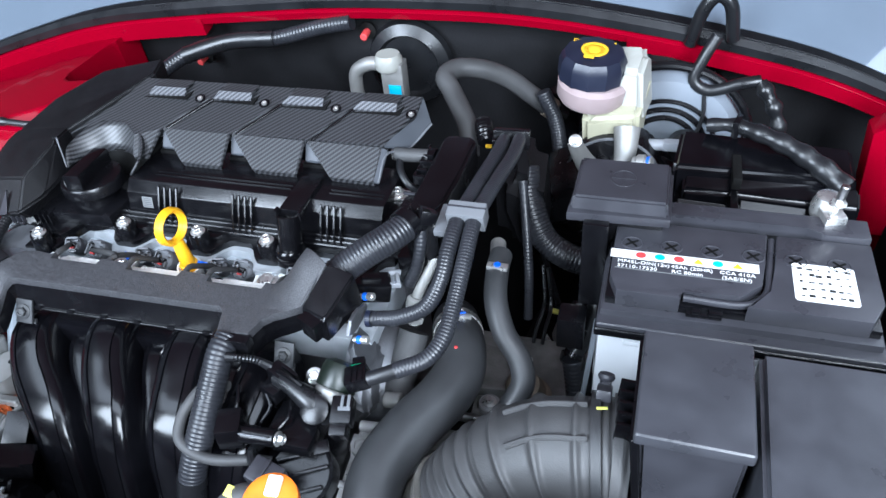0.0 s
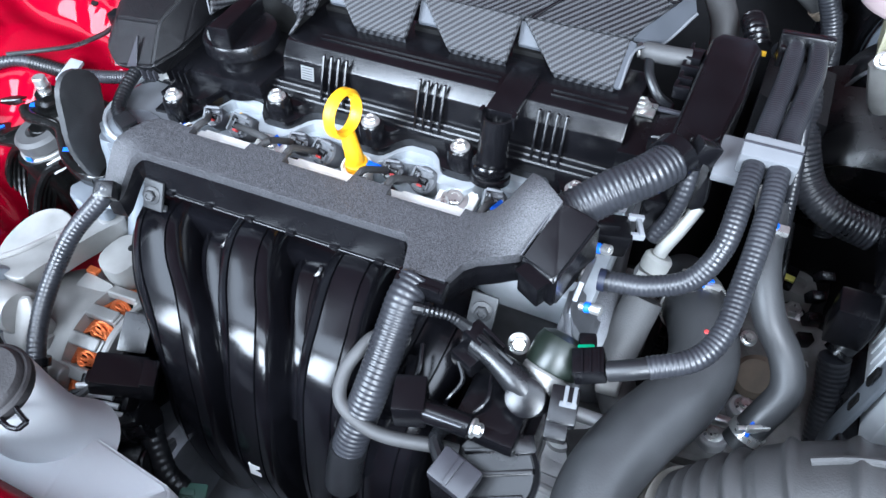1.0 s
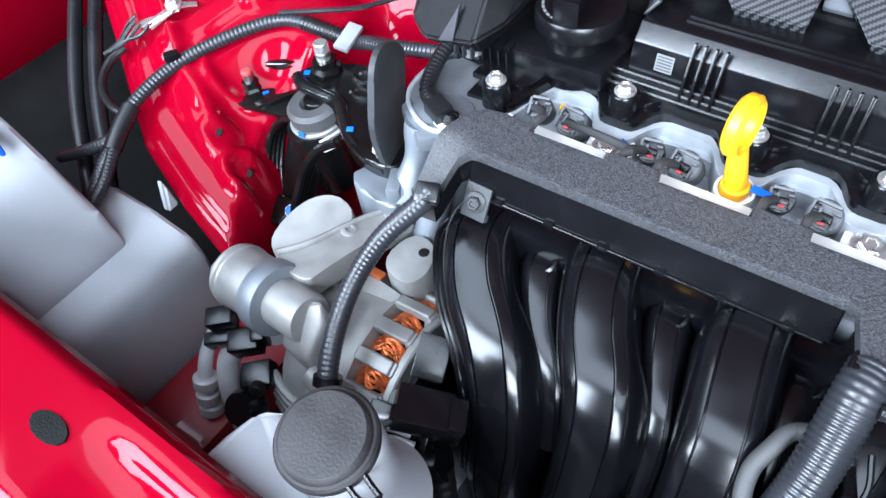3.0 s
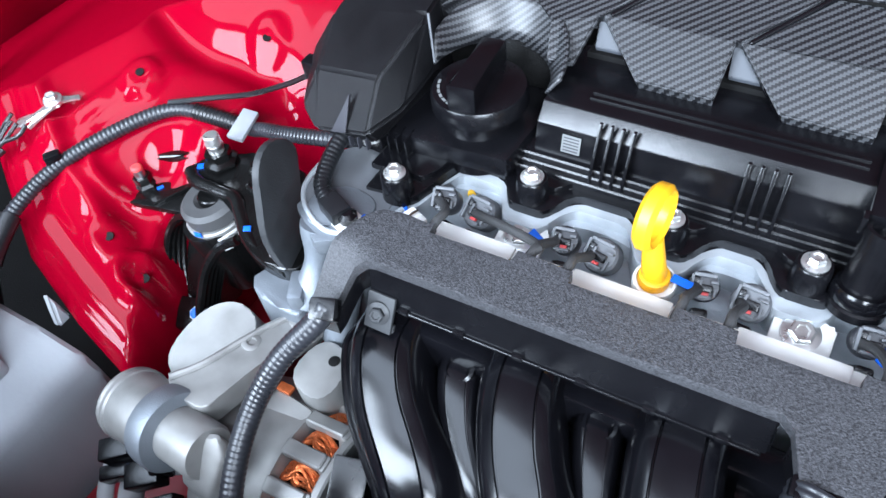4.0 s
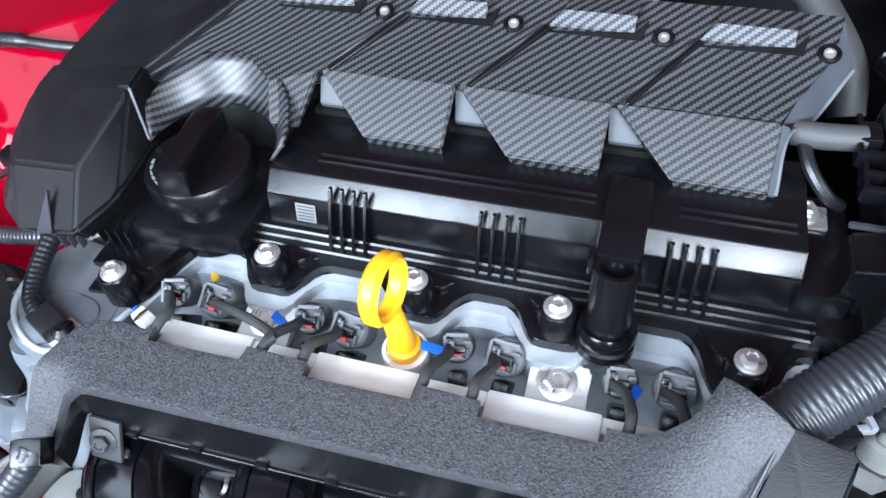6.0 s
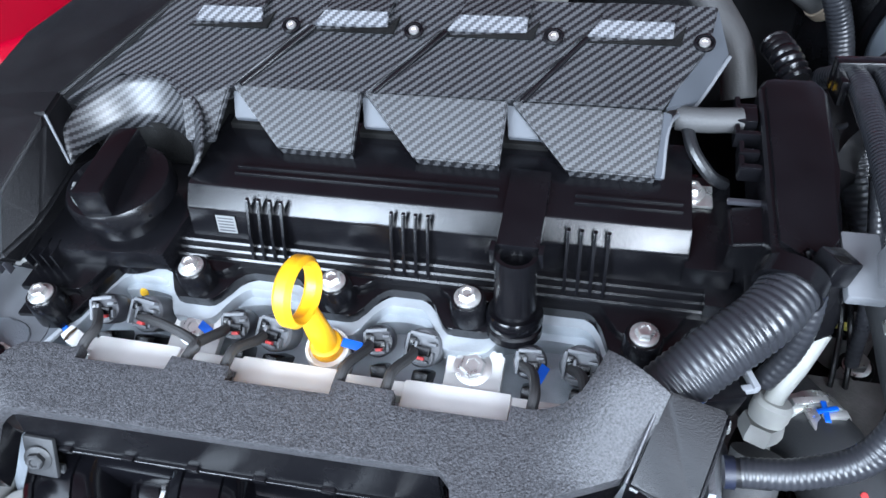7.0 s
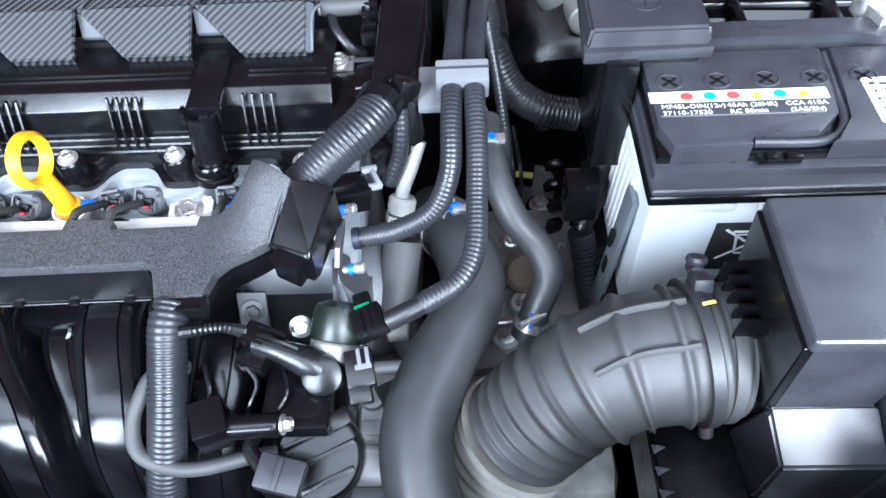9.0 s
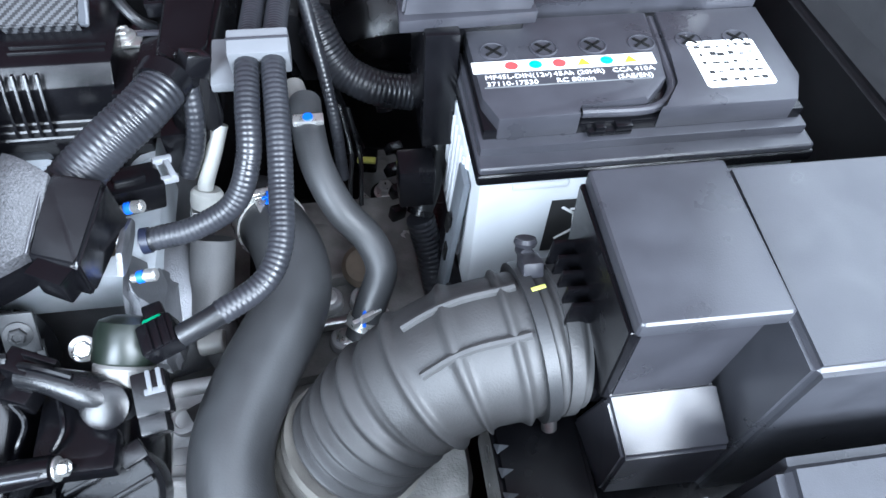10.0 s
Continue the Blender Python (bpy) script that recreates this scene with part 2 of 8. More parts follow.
def join(*shapes):
    """Several solids of one part in one bmesh."""
    out = bmesh.new()
    for s in shapes:
        me = bpy.data.meshes.new("t")
        s.to_mesh(me)
        s.free()
        out.from_mesh(me)
        bpy.data.meshes.remove(me)
    return out


def moved(bm, m):
    bmesh.ops.transform(bm, matrix=m, verts=bm.verts)
    return bm


def towards(p, q):
    """A pose at p whose z axis points to q."""
    return Matrix.Translation(p) @ (Vector(q) - Vector(p)).to_track_quat("Z", "Y").to_matrix().to_4x4()


def lathe(profile, m=None, seg=24):
    """A turned shape from (radius, height) pairs."""
    bm = bmesh.new()
    rings = []
    for r, h in profile:
        rings.append([bm.verts.new((max(r, 1e-5) * math.cos(2 * math.pi * k / seg), max(r, 1e-5) * math.sin(2 * math.pi * k / seg), h)) for k in range(seg)])
    for a, b in zip(rings, rings[1:]):
        for k in range(seg):
            bm.faces.new((a[k], a[(k + 1) % seg], b[(k + 1) % seg], b[k]))
    bm.faces.new(list(reversed(rings[0])))
    bm.faces.new(rings[-1])
    return moved(bm, m) if m is not None else bm


def rod(p, q, r, chamfer=0.0008, seg=20):
    h = (Vector(q) - Vector(p)).length
    c = min(chamfer, r * 0.4, h * 0.3)
    return lathe([(r - c, 0), (r, c), (r, h - c), (r - c, h)], towards(p, q), seg)


def rounded(outline, turns=2):
    """The same outline with its corners cut round."""
    for _ in range(turns):
        n = len(outline)
        outline = [(a[0] * w + b[0] * (1 - w), a[1] * w + b[1] * (1 - w)) for a, b in ((outline[k], outline[(k + 1) % n]) for k in range(n)) for w in (0.75, 0.25)]
    return outline


def prism(outline, z0, z1, bevel=0.001, m=None, seg=2):
    """A plate of a given outline (x, y) between two heights."""
    bm = bmesh.new()
    low = [bm.verts.new((x, y, z0)) for x, y in outline]
    top = [bm.verts.new((x, y, z1)) for x, y in outline]
    n = len(outline)
    bm.faces.new(list(reversed(low)))
    bm.faces.new(top)
    for k in range(n):
        bm.faces.new((low[k], low[(k + 1) % n], top[(k + 1) % n], top[k]))
    if bevel:
        bmesh.ops.bevel(bm, geom=list(bm.edges), offset=bevel, segments=seg, profile=0.6, affect="EDGES", clamp_overlap=True)
    return moved(bm, m) if m is not None else bm


def spline(points, step=0.002):
    """Points at even steps along a smooth line through the given ones."""
    P = [Vector(p) for p in points]
    P = [2 * P[0] - P[1]] + P + [2 * P[-1] - P[-2]]
    fine = []
    for a, b, c, d in zip(P, P[1:], P[2:], P[3:]):
        n = max(4, int((c - b).length / 0.001))
        for k in range(n):
            t = k / n
            fine.append(0.5 * (2 * b + (c - a) * t + (2 * a - 5 * b + 4 * c - d) * t * t + (3 * b - a - 3 * c + d) * t ** 3))
    fine.append(P[-2])
    run = [0.0]
    for a, b in zip(fine, fine[1:]):
        run.append(run[-1] + (b - a).length)
    count = max(2, int(run[-1] / step))
    out, k = [], 0
    for i in range(count + 1):
        s = run[-1] * i / count
        while k < len(run) - 2 and run[k + 1] < s:
            k += 1
        w = (s - run[k]) / max(run[k + 1] - run[k], 1e-9)
        out.append(fine[k].lerp(fine[k + 1], min(max(w, 0), 1)))
    return out


def tube(points, radius, seg=14, step=0.002, flat=1.0, up=None):
    """A round bar along a line; radius is a number or a function of the length s and the share of the way."""
    line = spline(points, step)
    bm = bmesh.new()
    n = len(line)
    side = None
    rings = []
    s = 0.0
    for i, p in enumerate(line):
        d = (line[min(i + 1, n - 1)] - line[max(i - 1, 0)]).normalized()
        if side is None:
            side = d.cross(Vector(up) if up else Vector((0, 0, 1)))
            if side.length < 1e-3:
                side = d.cross(Vector((0, 1, 0)))
        side = (side - d * side.dot(d)).normalized()
        other = d.cross(side)
        if i:
            s += (p - line[i - 1]).length
        r = radius(s, i / (n - 1)) if callable(radius) else radius
        rings.append([bm.verts.new(p + side * (r * math.cos(2 * math.pi * k / seg)) + other * (r * flat * math.sin(2 * math.pi * k / seg))) for k in range(seg)])
    for a, b in zip(rings, rings[1:]):
        for k in range(seg):
            bm.faces.new((a[k], a[(k + 1) % seg], b[(k + 1) % seg], b[k]))
    bm.faces.new(list(reversed(rings[0])))
    bm.faces.new(rings[-1])
    return bm


def ribbed(r, pitch=0.0033, depth=0.075):
    """The radius of split conduit: rounded rings with narrow grooves."""
    return lambda s, w: r * (1 - depth * (0.5 + 0.5 * math.cos(2 * math.pi * s / pitch)) ** 1.5)


def conduit(points, r, pitch=0.0034, seg=14, depth=0.048):
    return tube(points, ribbed(r, pitch, depth), seg, pitch / 5)


def bolt_mesh(name, r=0.0045, flange=0.0065, h=0.0055, material=None):
    """A flanged hexagon head with a dished top."""
    a = lathe([(flange - 0.0006, 0), (flange, 0.0006), (flange, 0.0014), (flange - 0.0016, 0.0022)], seg=20)
    b = lathe([(r, 0.0018), (r, h - 0.0007), (r - 0.0008, h), (r * 0.55, h), (r * 0.45, h - 0.0007)], seg=6)
    return as_mesh(name, join(a, b), material or M_ZINC)


BOLT = bolt_mesh("bolt")
BOLT_DARK = bolt_mesh("bolt", 0.0042, 0.0064, 0.0052, M_GREYSTEEL)
BOLT_BIG = bolt_mesh("bolt", 0.0072, 0.0098, 0.009)


def at(p, rx=0, ry=0, rz=0, k=1.0):
    return pose(*p, rx, ry, rz) @ Matrix.Diagonal((k, k, k, 1))


def words(text, m, size, material, name, parent, label=""):
    """Printed characters as a thin mesh."""
    c = bpy.data.curves.new(name, "FONT")
    c.body, c.size, c.align_x, c.align_y = text, size, "LEFT", "CENTER"
    c.extrude, c.resolution_u = 0.00012, 2
    tmp = bpy.data.objects.new("t", c)
    me = bpy.data.meshes.new_from_object(tmp)
    bpy.data.objects.remove(tmp)
    me.materials.append(material)
    return part(name, me, material, parent, label, m)


def hull(points, bevel=0.002):
    bm = bmesh.new()
    for p in points:
        bm.verts.new(p)
    bmesh.ops.convex_hull(bm, input=list(bm.verts))
    bmesh.ops.dissolve_limit(bm, angle_limit=radians(2), verts=list(bm.verts), edges=list(bm.edges))
    if bevel:
        bmesh.ops.bevel(bm, geom=list(bm.edges), offset=bevel, segments=3, affect="EDGES", clamp_overlap=True)
    return bm


def band(r_in, r_out, half, m, seg=36, round_=0.0012):
    """A flat ring about the z axis."""
    c = round_
    prof = [(r_in + c, -half), (r_out - c, -half), (r_out, -half + c), (r_out, half - c), (r_out - c, half), (r_in + c, half), (r_in, half - c), (r_in, -half + c)]
    bm = bmesh.new()
    rings = [[bm.verts.new((r * math.cos(math.tau * k / seg), r * math.sin(math.tau * k / seg), h)) for k in range(seg)] for r, h in prof]
    n = len(prof)
    for i in range(n):
        a, b = rings[i], rings[(i + 1) % n]
        for k in range(seg):
            bm.faces.new((a[k], a[(k + 1) % seg], b[(k + 1) % seg], b[k]))
    return moved(bm, m)


def cast(points, cuts=3, rounds=6, factor=0.5):
    """A rounded casting: the hull of some corners, refined and relaxed."""
    bm = hull(points, 0)
    bmesh.ops.triangulate(bm, faces=bm.faces)
    for _ in range(cuts):
        bmesh.ops.subdivide_edges(bm, edges=list(bm.edges), cuts=1, use_grid_fill=True)
    for _ in range(rounds):
        bmesh.ops.smooth_vert(bm, verts=list(bm.verts), factor=factor, use_axis_x=True, use_axis_y=True, use_axis_z=True)
    return bm

# ---- the place: floor and car body ----
def sheet(x0, x1, y0, y1, nx, ny, height, keep=None):
    """A height field; y0 may be a function of x."""
    bm = bmesh.new()
    grid = []
    for i in range(nx + 1):
        x = x0 + (x1 - x0) * i / nx
        ya = y0(x) if callable(y0) else y0
        grid.append([bm.verts.new((x, ya + (y1 - ya) * j / ny, height(x, ya + (y1 - ya) * j / ny))) for j in range(ny + 1)])
    for i in range(nx):
        for j in range(ny):
            bm.faces.new((grid[i][j], grid[i + 1][j], grid[i + 1][j + 1], grid[i][j + 1]))
    return bm


def smooth(a, b, x):
    t = min(max((x - a) / (b - a), 0.0), 1.0)
    return t * t * (3 - 2 * t)


def bump_at(x, y, cx, cy, r, h):
    return h * math.exp(-(((x - cx) ** 2 + (y - cy) ** 2) / (r * r)))


def interp(x, xs, ys):
    return float(np.interp(x, xs, ys))


ground = solid("ground", sheet(-200, 200, -200, 200, 8, 8, lambda x, y: 0.0), M_FLOOR, (0, 0, 0), "grey concrete floor under the car", "floor", kind="structure")
# plain unseen hall added round the car to shape the light, open in front
# the made-up middle pier keeps the centre of the reflections dark
for name, c, s_ in (("wall_north", (-0.2, 7.1, 2.4), (12.4, 0.2, 4.8)), ("wall_east", (6.1, 2.2, 2.4), (0.2, 9.6, 4.8)), ("wall_west", (-6.5, 2.2, 2.4), (0.2, 9.6, 4.8)), ("wall_south_sill", (-0.2, -2.6, 0.8), (12.4, 0.2, 1.6)), ("wall_south_head", (-0.2, -2.6, 4.55), (12.4, 0.2, 0.5)), ("wall_south_pier_east", (4.325, -2.6, 2.95), (3.35, 0.2, 2.7)), ("wall_south_blocker_mid", (-0.2, -2.6, 2.95), (1.7, 0.2, 2.7)), ("wall_south_pier_west", (-4.725, -2.6, 2.95), (3.35, 0.2, 2.7))):
    solid(name, box(c, s_, 0.004), M_WALL, c, "plain grey painted wall of the unseen, added hall", "wall", kind="structure")
solid("ceiling", join(box((-2.1, 3.5, 4.9), (9.0, 7.4, 0.2), 0.004), box((5.5, 3.5, 4.9), (1.4, 7.4, 0.2), 0.004), box((3.6, 6.05, 4.9), (2.4, 2.3, 0.2), 0.004), box((3.6, 0.05, 4.9), (2.4, 0.5, 0.2), 0.004), box((-0.2, -2.5, 4.9), (12.8, 0.6, 0.2), 0.004), box((-5.3, -1.2, 4.9), (2.6, 2.0, 0.2), 0.004), box((4.9, -1.2, 4.9), (2.6, 2.0, 0.2), 0.004)), M_CEIL, (-0.2, 2.2, 4.9), "plain grey ceiling of the unseen, added hall with two lamp openings", "ceiling", kind="structure")

car_body = thing("car", (-0.15, 0.45, 0.3), "red painted car with an open engine bay", "car")


COWL_X = (-1.0, -0.793, -0.608, -0.455, -0.246, -0.041, 0.077, 0.202, 0.318, 0.36, 0.6)
COWL_Z = (0.77, 0.841, 0.894, 0.912, 0.930, 0.931, 0.917, 0.896, 0.869, 0.850, 0.72)


def cowl_line(x):
    return sum(interp(x + d, COWL_X, COWL_Z) for d in (-0.06, -0.03, 0, 0.03, 0.06)) / 5


def apron_edge(x):
    return interp(x, (-0.95, -0.839, -0.765, -0.681, -0.619, -0.556, -0.50, -0.42), (0.50, 0.425, 0.376, 0.319, 0.298, 0.283, 0.272, 0.262))


def apron_height(x, y):
    z = 0.823 - 0.213 * (x + 0.668) + 0.357 * (y - 0.462)
    ridge = 0.505 + 0.02 * smooth(-0.62, -0.72, x)
    z += 0.25 * max(0.0, y - ridge) * smooth(ridge, ridge + 0.06, y)
    z += bump_at(x, y, -0.668, 0.462, 0.014, 0.003) + bump_at(x, y, -0.593, 0.529, 0.012, 0.003) + bump_at(x, y, -0.56, 0.46, 0.03, 0.010) + bump_at(x, y, -0.60, 0.44, 0.012, 0.006)
    e = y - apron_edge(x)
    z += 0.007 * smooth(0.030, 0.045, e) - 0.004 * math.exp(-((e - 0.012) / 0.005) ** 2)
    for bx, by in ((-0.624, 0.354), (-0.666, 0.461), (-0.593, 0.529)):
        q = math.hypot(x - bx, y - by)
        z += 0.0022 * smooth(0.019, 0.013, q) - 0.0012 * smooth(0.007, 0.005, q)
    q = math.hypot(x + 0.590, y - 0.345)
    z += 0.003 * math.exp(-((q - 0.017) / 0.004) ** 2) - 0.009 * smooth(0.014, 0.006, q) + 0.002 * smooth(0.004, 0.002, q)
    q = math.hypot(x + 0.645, y - 0.420)
    z += 0.005 * math.exp(-((q - 0.036) / 0.006) ** 2) * smooth(0.44, 0.40, y - 0.3 * (x + 0.645))
    z += 0.004 * smooth(0.003, -0.003, abs(x + 0.70 - 0.5 * (y - 0.40)) - 0.012) * smooth(0.36, 0.39, y) * smooth(0.50, 0.46, y)
    z += 0.006 * math.exp(-((y - apron_edge(x) - 0.06) / 0.010) ** 2) * smooth(-0.60, -0.64, x) + 0.0015 * math.sin(60 * x + 25 * y) * smooth(0.52, 0.60, y)
    z -= 0.012 * math.exp(-((y - ridge - 0.004 * math.sin(40 * x)) / 0.016) ** 2)
    z += 0.0015 * math.sin(170 * x) * smooth(0.60, 0.66, y) * smooth(-0.66, -0.60, x)
    z += 0.0020 * noise.noise(Vector((x * 16, y * 16, 3.1))) + 0.0005 * noise.noise(Vector((x * 45, y * 45, 7.7)))
    z -= 0.022 * math.exp(-(((x + 0.605) / 0.040) ** 2 + ((y - 0.395) / 0.045) ** 2) ** 2)
    drop = -0.612 + 0.45 * max(0.0, 0.385 - y) + 0.25 * max(0.0, y - 0.385)
    z -= 0.30 * smooth(drop, drop + 0.060, x) * smooth(0.52, 0.44, y)
    z -= 0.35 * smooth(-0.585, -0.555, x) * smooth(0.66, 0.72, y)
    z -= 0.010 * smooth(0.012, 0.0, y - apron_edge(x))
    top = cowl_line(x) - 0.020
    return min(z, top) if z > top - 0.02 else z


apron = part("inner_apron", sheet(-0.95, -0.40, apron_edge, 0.83, 200, 200, apron_height), M_RED, car_body, "glossy red pressed inner wing panel", angle=60)
mod = apron.modifiers.new("thickness", "SOLIDIFY")
mod.thickness, mod.offset = 0.0015, -1
# flat dark discs painted as the depth of open holes, not real plugs
for hx, hy in ((-0.624, 0.354), (-0.666, 0.461), (-0.593, 0.529), (-0.590, 0.345)):
    part("plug", lathe([(0.0034, -0.0004), (0.0034, 0.0003), (0.0005, 0.0003)], at((hx, hy, apron_height(hx, hy) + 0.0004), 19, 12, 0), 16), M_DARK, car_body)

def strip(x0, x1, n, profile, zf):
    """A bar along the cowl: profile points (y, dz) follow the height line."""
    bm = bmesh.new()
    rings = []
    for i in range(n + 1):
        x = x0 + (x1 - x0) * i / n
        rings.append([bm.verts.new((x, y, zf(x) + dz)) for y, dz in profile])
    for a, b in zip(rings, rings[1:]):
        for k in range(len(profile)):
            j = (k + 1) % len(profile)
            bm.faces.new((a[k], a[j], b[j], b[k]))
    bm.faces.new(rings[0])
    bm.faces.new(list(reversed(rings[-1])))
    return bm


for xa, xb, drop in ((-0.95, -0.44, -0.027), (-0.44, 0.085, -0.0125), (0.085, 0.55, -0.021)):
    part("cowl_flange", strip(xa, xb, 24, [(0.800, drop), (0.797, -0.004), (0.802, 0.0), (0.86, 0.008), (0.86, -0.012)], cowl_line), M_RED, car_body, "red cowl flange")
part("hood_seal", strip(-0.95, 0.55, 60, [(0.798, 0.001), (0.797, 0.010), (0.803, 0.016), (0.812, 0.013), (0.815, 0.002)], cowl_line), M_RUBBER, car_body, "black rubber weatherstrip")
part("cowl_panel", strip(-0.95, 0.55, 40, [(0.815, 0.004), (0.818, 0.012), (0.838, 0.016), (0.838, 0.0)], cowl_line), M_MATTE, car_body, "black plastic cowl")
part("windscreen", strip(-0.95, 0.55, 40, [(0.834, 0.010), (0.830, 0.0155), (1.60, 0.49), (1.60, 0.48)], cowl_line), M_GLASS, car_body, "sloping glass windscreen")


def wall_y(x, z):
    return 0.835 - 0.012 * bump_at(x, z, -0.22, 0.86, 0.05, 1) - 0.006 * math.sin(9 * x + 2) * smooth(0.95, 0.75, z)


liner = bmesh.new()
rows = []
for i in range(61):
    x = -0.75 + 1.2 * i / 60
    top = cowl_line(x) - 0.012
    rows.append([liner.verts.new((x, wall_y(x, 0.30 + (top - 0.30) * j / 40), 0.30 + (top - 0.30) * j / 40)) for j in range(41)])
for i in range(60):
    for j in range(40):
        liner.faces.new((rows[i][j], rows[i + 1][j], rows[i + 1][j + 1], rows[i][j + 1]))
part("firewall", liner, M_LINER, car_body, "black insulated firewall", angle=60)


def rail_height(x, y):
    z = 0.872 - 0.10 * smooth(0.10, 0.04, y) - 0.004 * bump_at(x, y, -0.40, 0.12, 0.03, 1)
    z -= 0.010 * smooth(0.150, 0.158, y) + 0.05 * smooth(-0.55, -0.85, x)
    return z - 0.006 * smooth(0.02, 0.0, abs(x + 0.375) - 0.03) * smooth(0.01, 0.0, abs(y - 0.115) - 0.018)


front = part("front_crossmember", sheet(-0.85, -0.15, 0.02, 0.158, 120, 40, rail_height), M_RED, car_body, "glossy red radiator support panel", angle=50)
mod = front.modifiers.new("thickness", "SOLIDIFY")
mod.thickness, mod.offset = 0.0016, -1
# flat dark oval painted as the depth of an oblong hole
part("opening", prism([(-0.012 * math.cos(a / 12 * math.tau) - 0.443, 0.126 + 0.006 * math.sin(a / 12 * math.tau)) for a in range(12)], 0.8705, 0.8722, 0), M_DARK, car_body)
part("warning_sticker", prism([(-0.318, 0.100), (-0.281, 0.100), (-0.281, 0.122), (-0.318, 0.122)], 0.8722, 0.8728, 0), M_YELLOWINK, car_body, "yellow warning sticker")
part("support_face", box((-0.35, 0.085, 0.62), (1.5, 0.05, 0.40), 0.004), M_REDMATTE, car_body)
part("splash_shield", box((-0.2, 0.45, 0.36), (1.6, 1.0, 0.01), 0.002), M_DARK, car_body, "black shield under the engine")
part("side_member", box((-0.545, 0.36, 0.60), (0.07, 0.50, 0.12), 0.008), M_REDMATTE, car_body, "dull red side rail")
part("side_member", box((0.36, 0.42, 0.62), (0.07, 0.75, 0.12), 0.008), M_REDMATTE, car_body, "dull red side rail")


def right_apron(x, y):
    z = 0.72 + 0.05 * smooth(0.40, 0.62, x)
    return z - 0.45 * smooth(0.40, 0.33, x) + 0.05 * smooth(0.55, 0.80, y)


side = part("inner_apron", sheet(0.30, 0.75, 0.02, 0.83, 50, 50, right_apron), M_RED, car_body, "red pressed inner wing panel", angle=60)
side.modifiers.new("thickness", "SOLIDIFY").thickness = 0.0015
# upright red bracket at the end of the cowl
part("wing_bracket", prism([(0, 0), (0.045, 0.0), (0.05, 0.12), (0.03, 0.15), (-0.01, 0.12)], 0, 0.03, 0.004, at((0.335, 0.745, 0.74), 90, 0, 0)), M_RED, car_body, "red wing bracket")

part("side_cover", hull([(0.345, 0.40, 0.87), (0.372, 0.40, 0.875), (0.365, 0.64, 0.865), (0.340, 0.64, 0.86), (0.345, 0.40, 0.70), (0.375, 0.40, 0.70), (0.36, 0.65, 0.70), (0.335, 0.65, 0.70)], 0.004), M_MATTE, car_body, "black plastic side cover")
part("side_cover", hull([(0.375, 0.02, 0.83), (0.75, 0.02, 0.84), (0.75, 0.62, 0.85), (0.375, 0.62, 0.84), (0.375, 0.02, 0.74), (0.75, 0.02, 0.74), (0.75, 0.62, 0.74), (0.375, 0.62, 0.74)], 0.006), M_MATTE, car_body, "black plastic side cover")
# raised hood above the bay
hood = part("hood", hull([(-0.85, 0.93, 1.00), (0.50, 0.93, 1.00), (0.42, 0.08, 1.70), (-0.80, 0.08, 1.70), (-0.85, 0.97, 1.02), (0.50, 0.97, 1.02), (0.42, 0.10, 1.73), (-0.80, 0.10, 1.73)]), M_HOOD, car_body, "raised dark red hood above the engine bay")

# dark wheel side behind the inner wing, with the outer wing beyond it
part("wheel_liner", sheet(-1.30, -0.52, -0.05, 0.83, 30, 30, lambda x, y: 0.60 + 0.12 * smooth(-0.75, -1.0, x)), M_DARK, car_body, "black wheel arch liner", angle=60)
outer = part("outer_wing", sheet(-1.25, -0.96, -0.05, 0.83, 16, 30, lambda x, y: 0.86 - 0.30 * smooth(-1.08, -1.22, x) + 0.06 * y - 0.25 * smooth(-0.985, -0.96, x)), M_RED, car_body, "red outer wing", angle=60)
outer.modifiers.new("thickness", "SOLIDIFY").thickness = 0.0015

# ---- the engine: head, valve cover, carbon cover ----
BOLT_X = (-0.405, -0.333, -0.256, -0.188, -0.106)
BOLT_Y = (0.424, 0.452, 0.453, 0.453, 0.444)


def edge_y(x, well, boss, first):
    """The waved front rim of the head: forward round the bolts, back round the wells."""
    y = well
    for k, (bx, by) in enumerate(zip(BOLT_X, BOLT_Y)):
        near = (by - first) if k == 0 else by - boss
        y = min(y, near + (well - near) * smooth(0.009, 0.024, abs(x - bx)))
    if x < BOLT_X[0]:
        y = min(y, BOLT_Y[0] - first - 0.10 * (BOLT_X[0] - x))
    return y


def rim(well, boss, first, x0=-0.445, x1=-0.075, back=0.56, n=120):
    return [(x0 + (x1 - x0) * i / n, edge_y(x0 + (x1 - x0) * i / n, well, boss, first)) for i in range(n + 1)] + [(x1, back), (x0, back)]


engine = thing("engine", (-0.26, 0.45, 0.42), "cast aluminium engine block and cylinder head", "engine")
part("cylinder_head", prism(rim(0.4570, 0.0175, 0.0090), 0.815, 0.8445, 0.0012), M_HEAD, engine, "pale cast aluminium cylinder head")
part("well_floor", box((-0.255, 0.435, 0.810), (0.36, 0.085, 0.03), 0.002), M_HEAD, engine, "stained aluminium injector shelf")
part("block", box((-0.26, 0.47, 0.66), (0.37, 0.14, 0.27), 0.01), M_ALUDARK, engine)
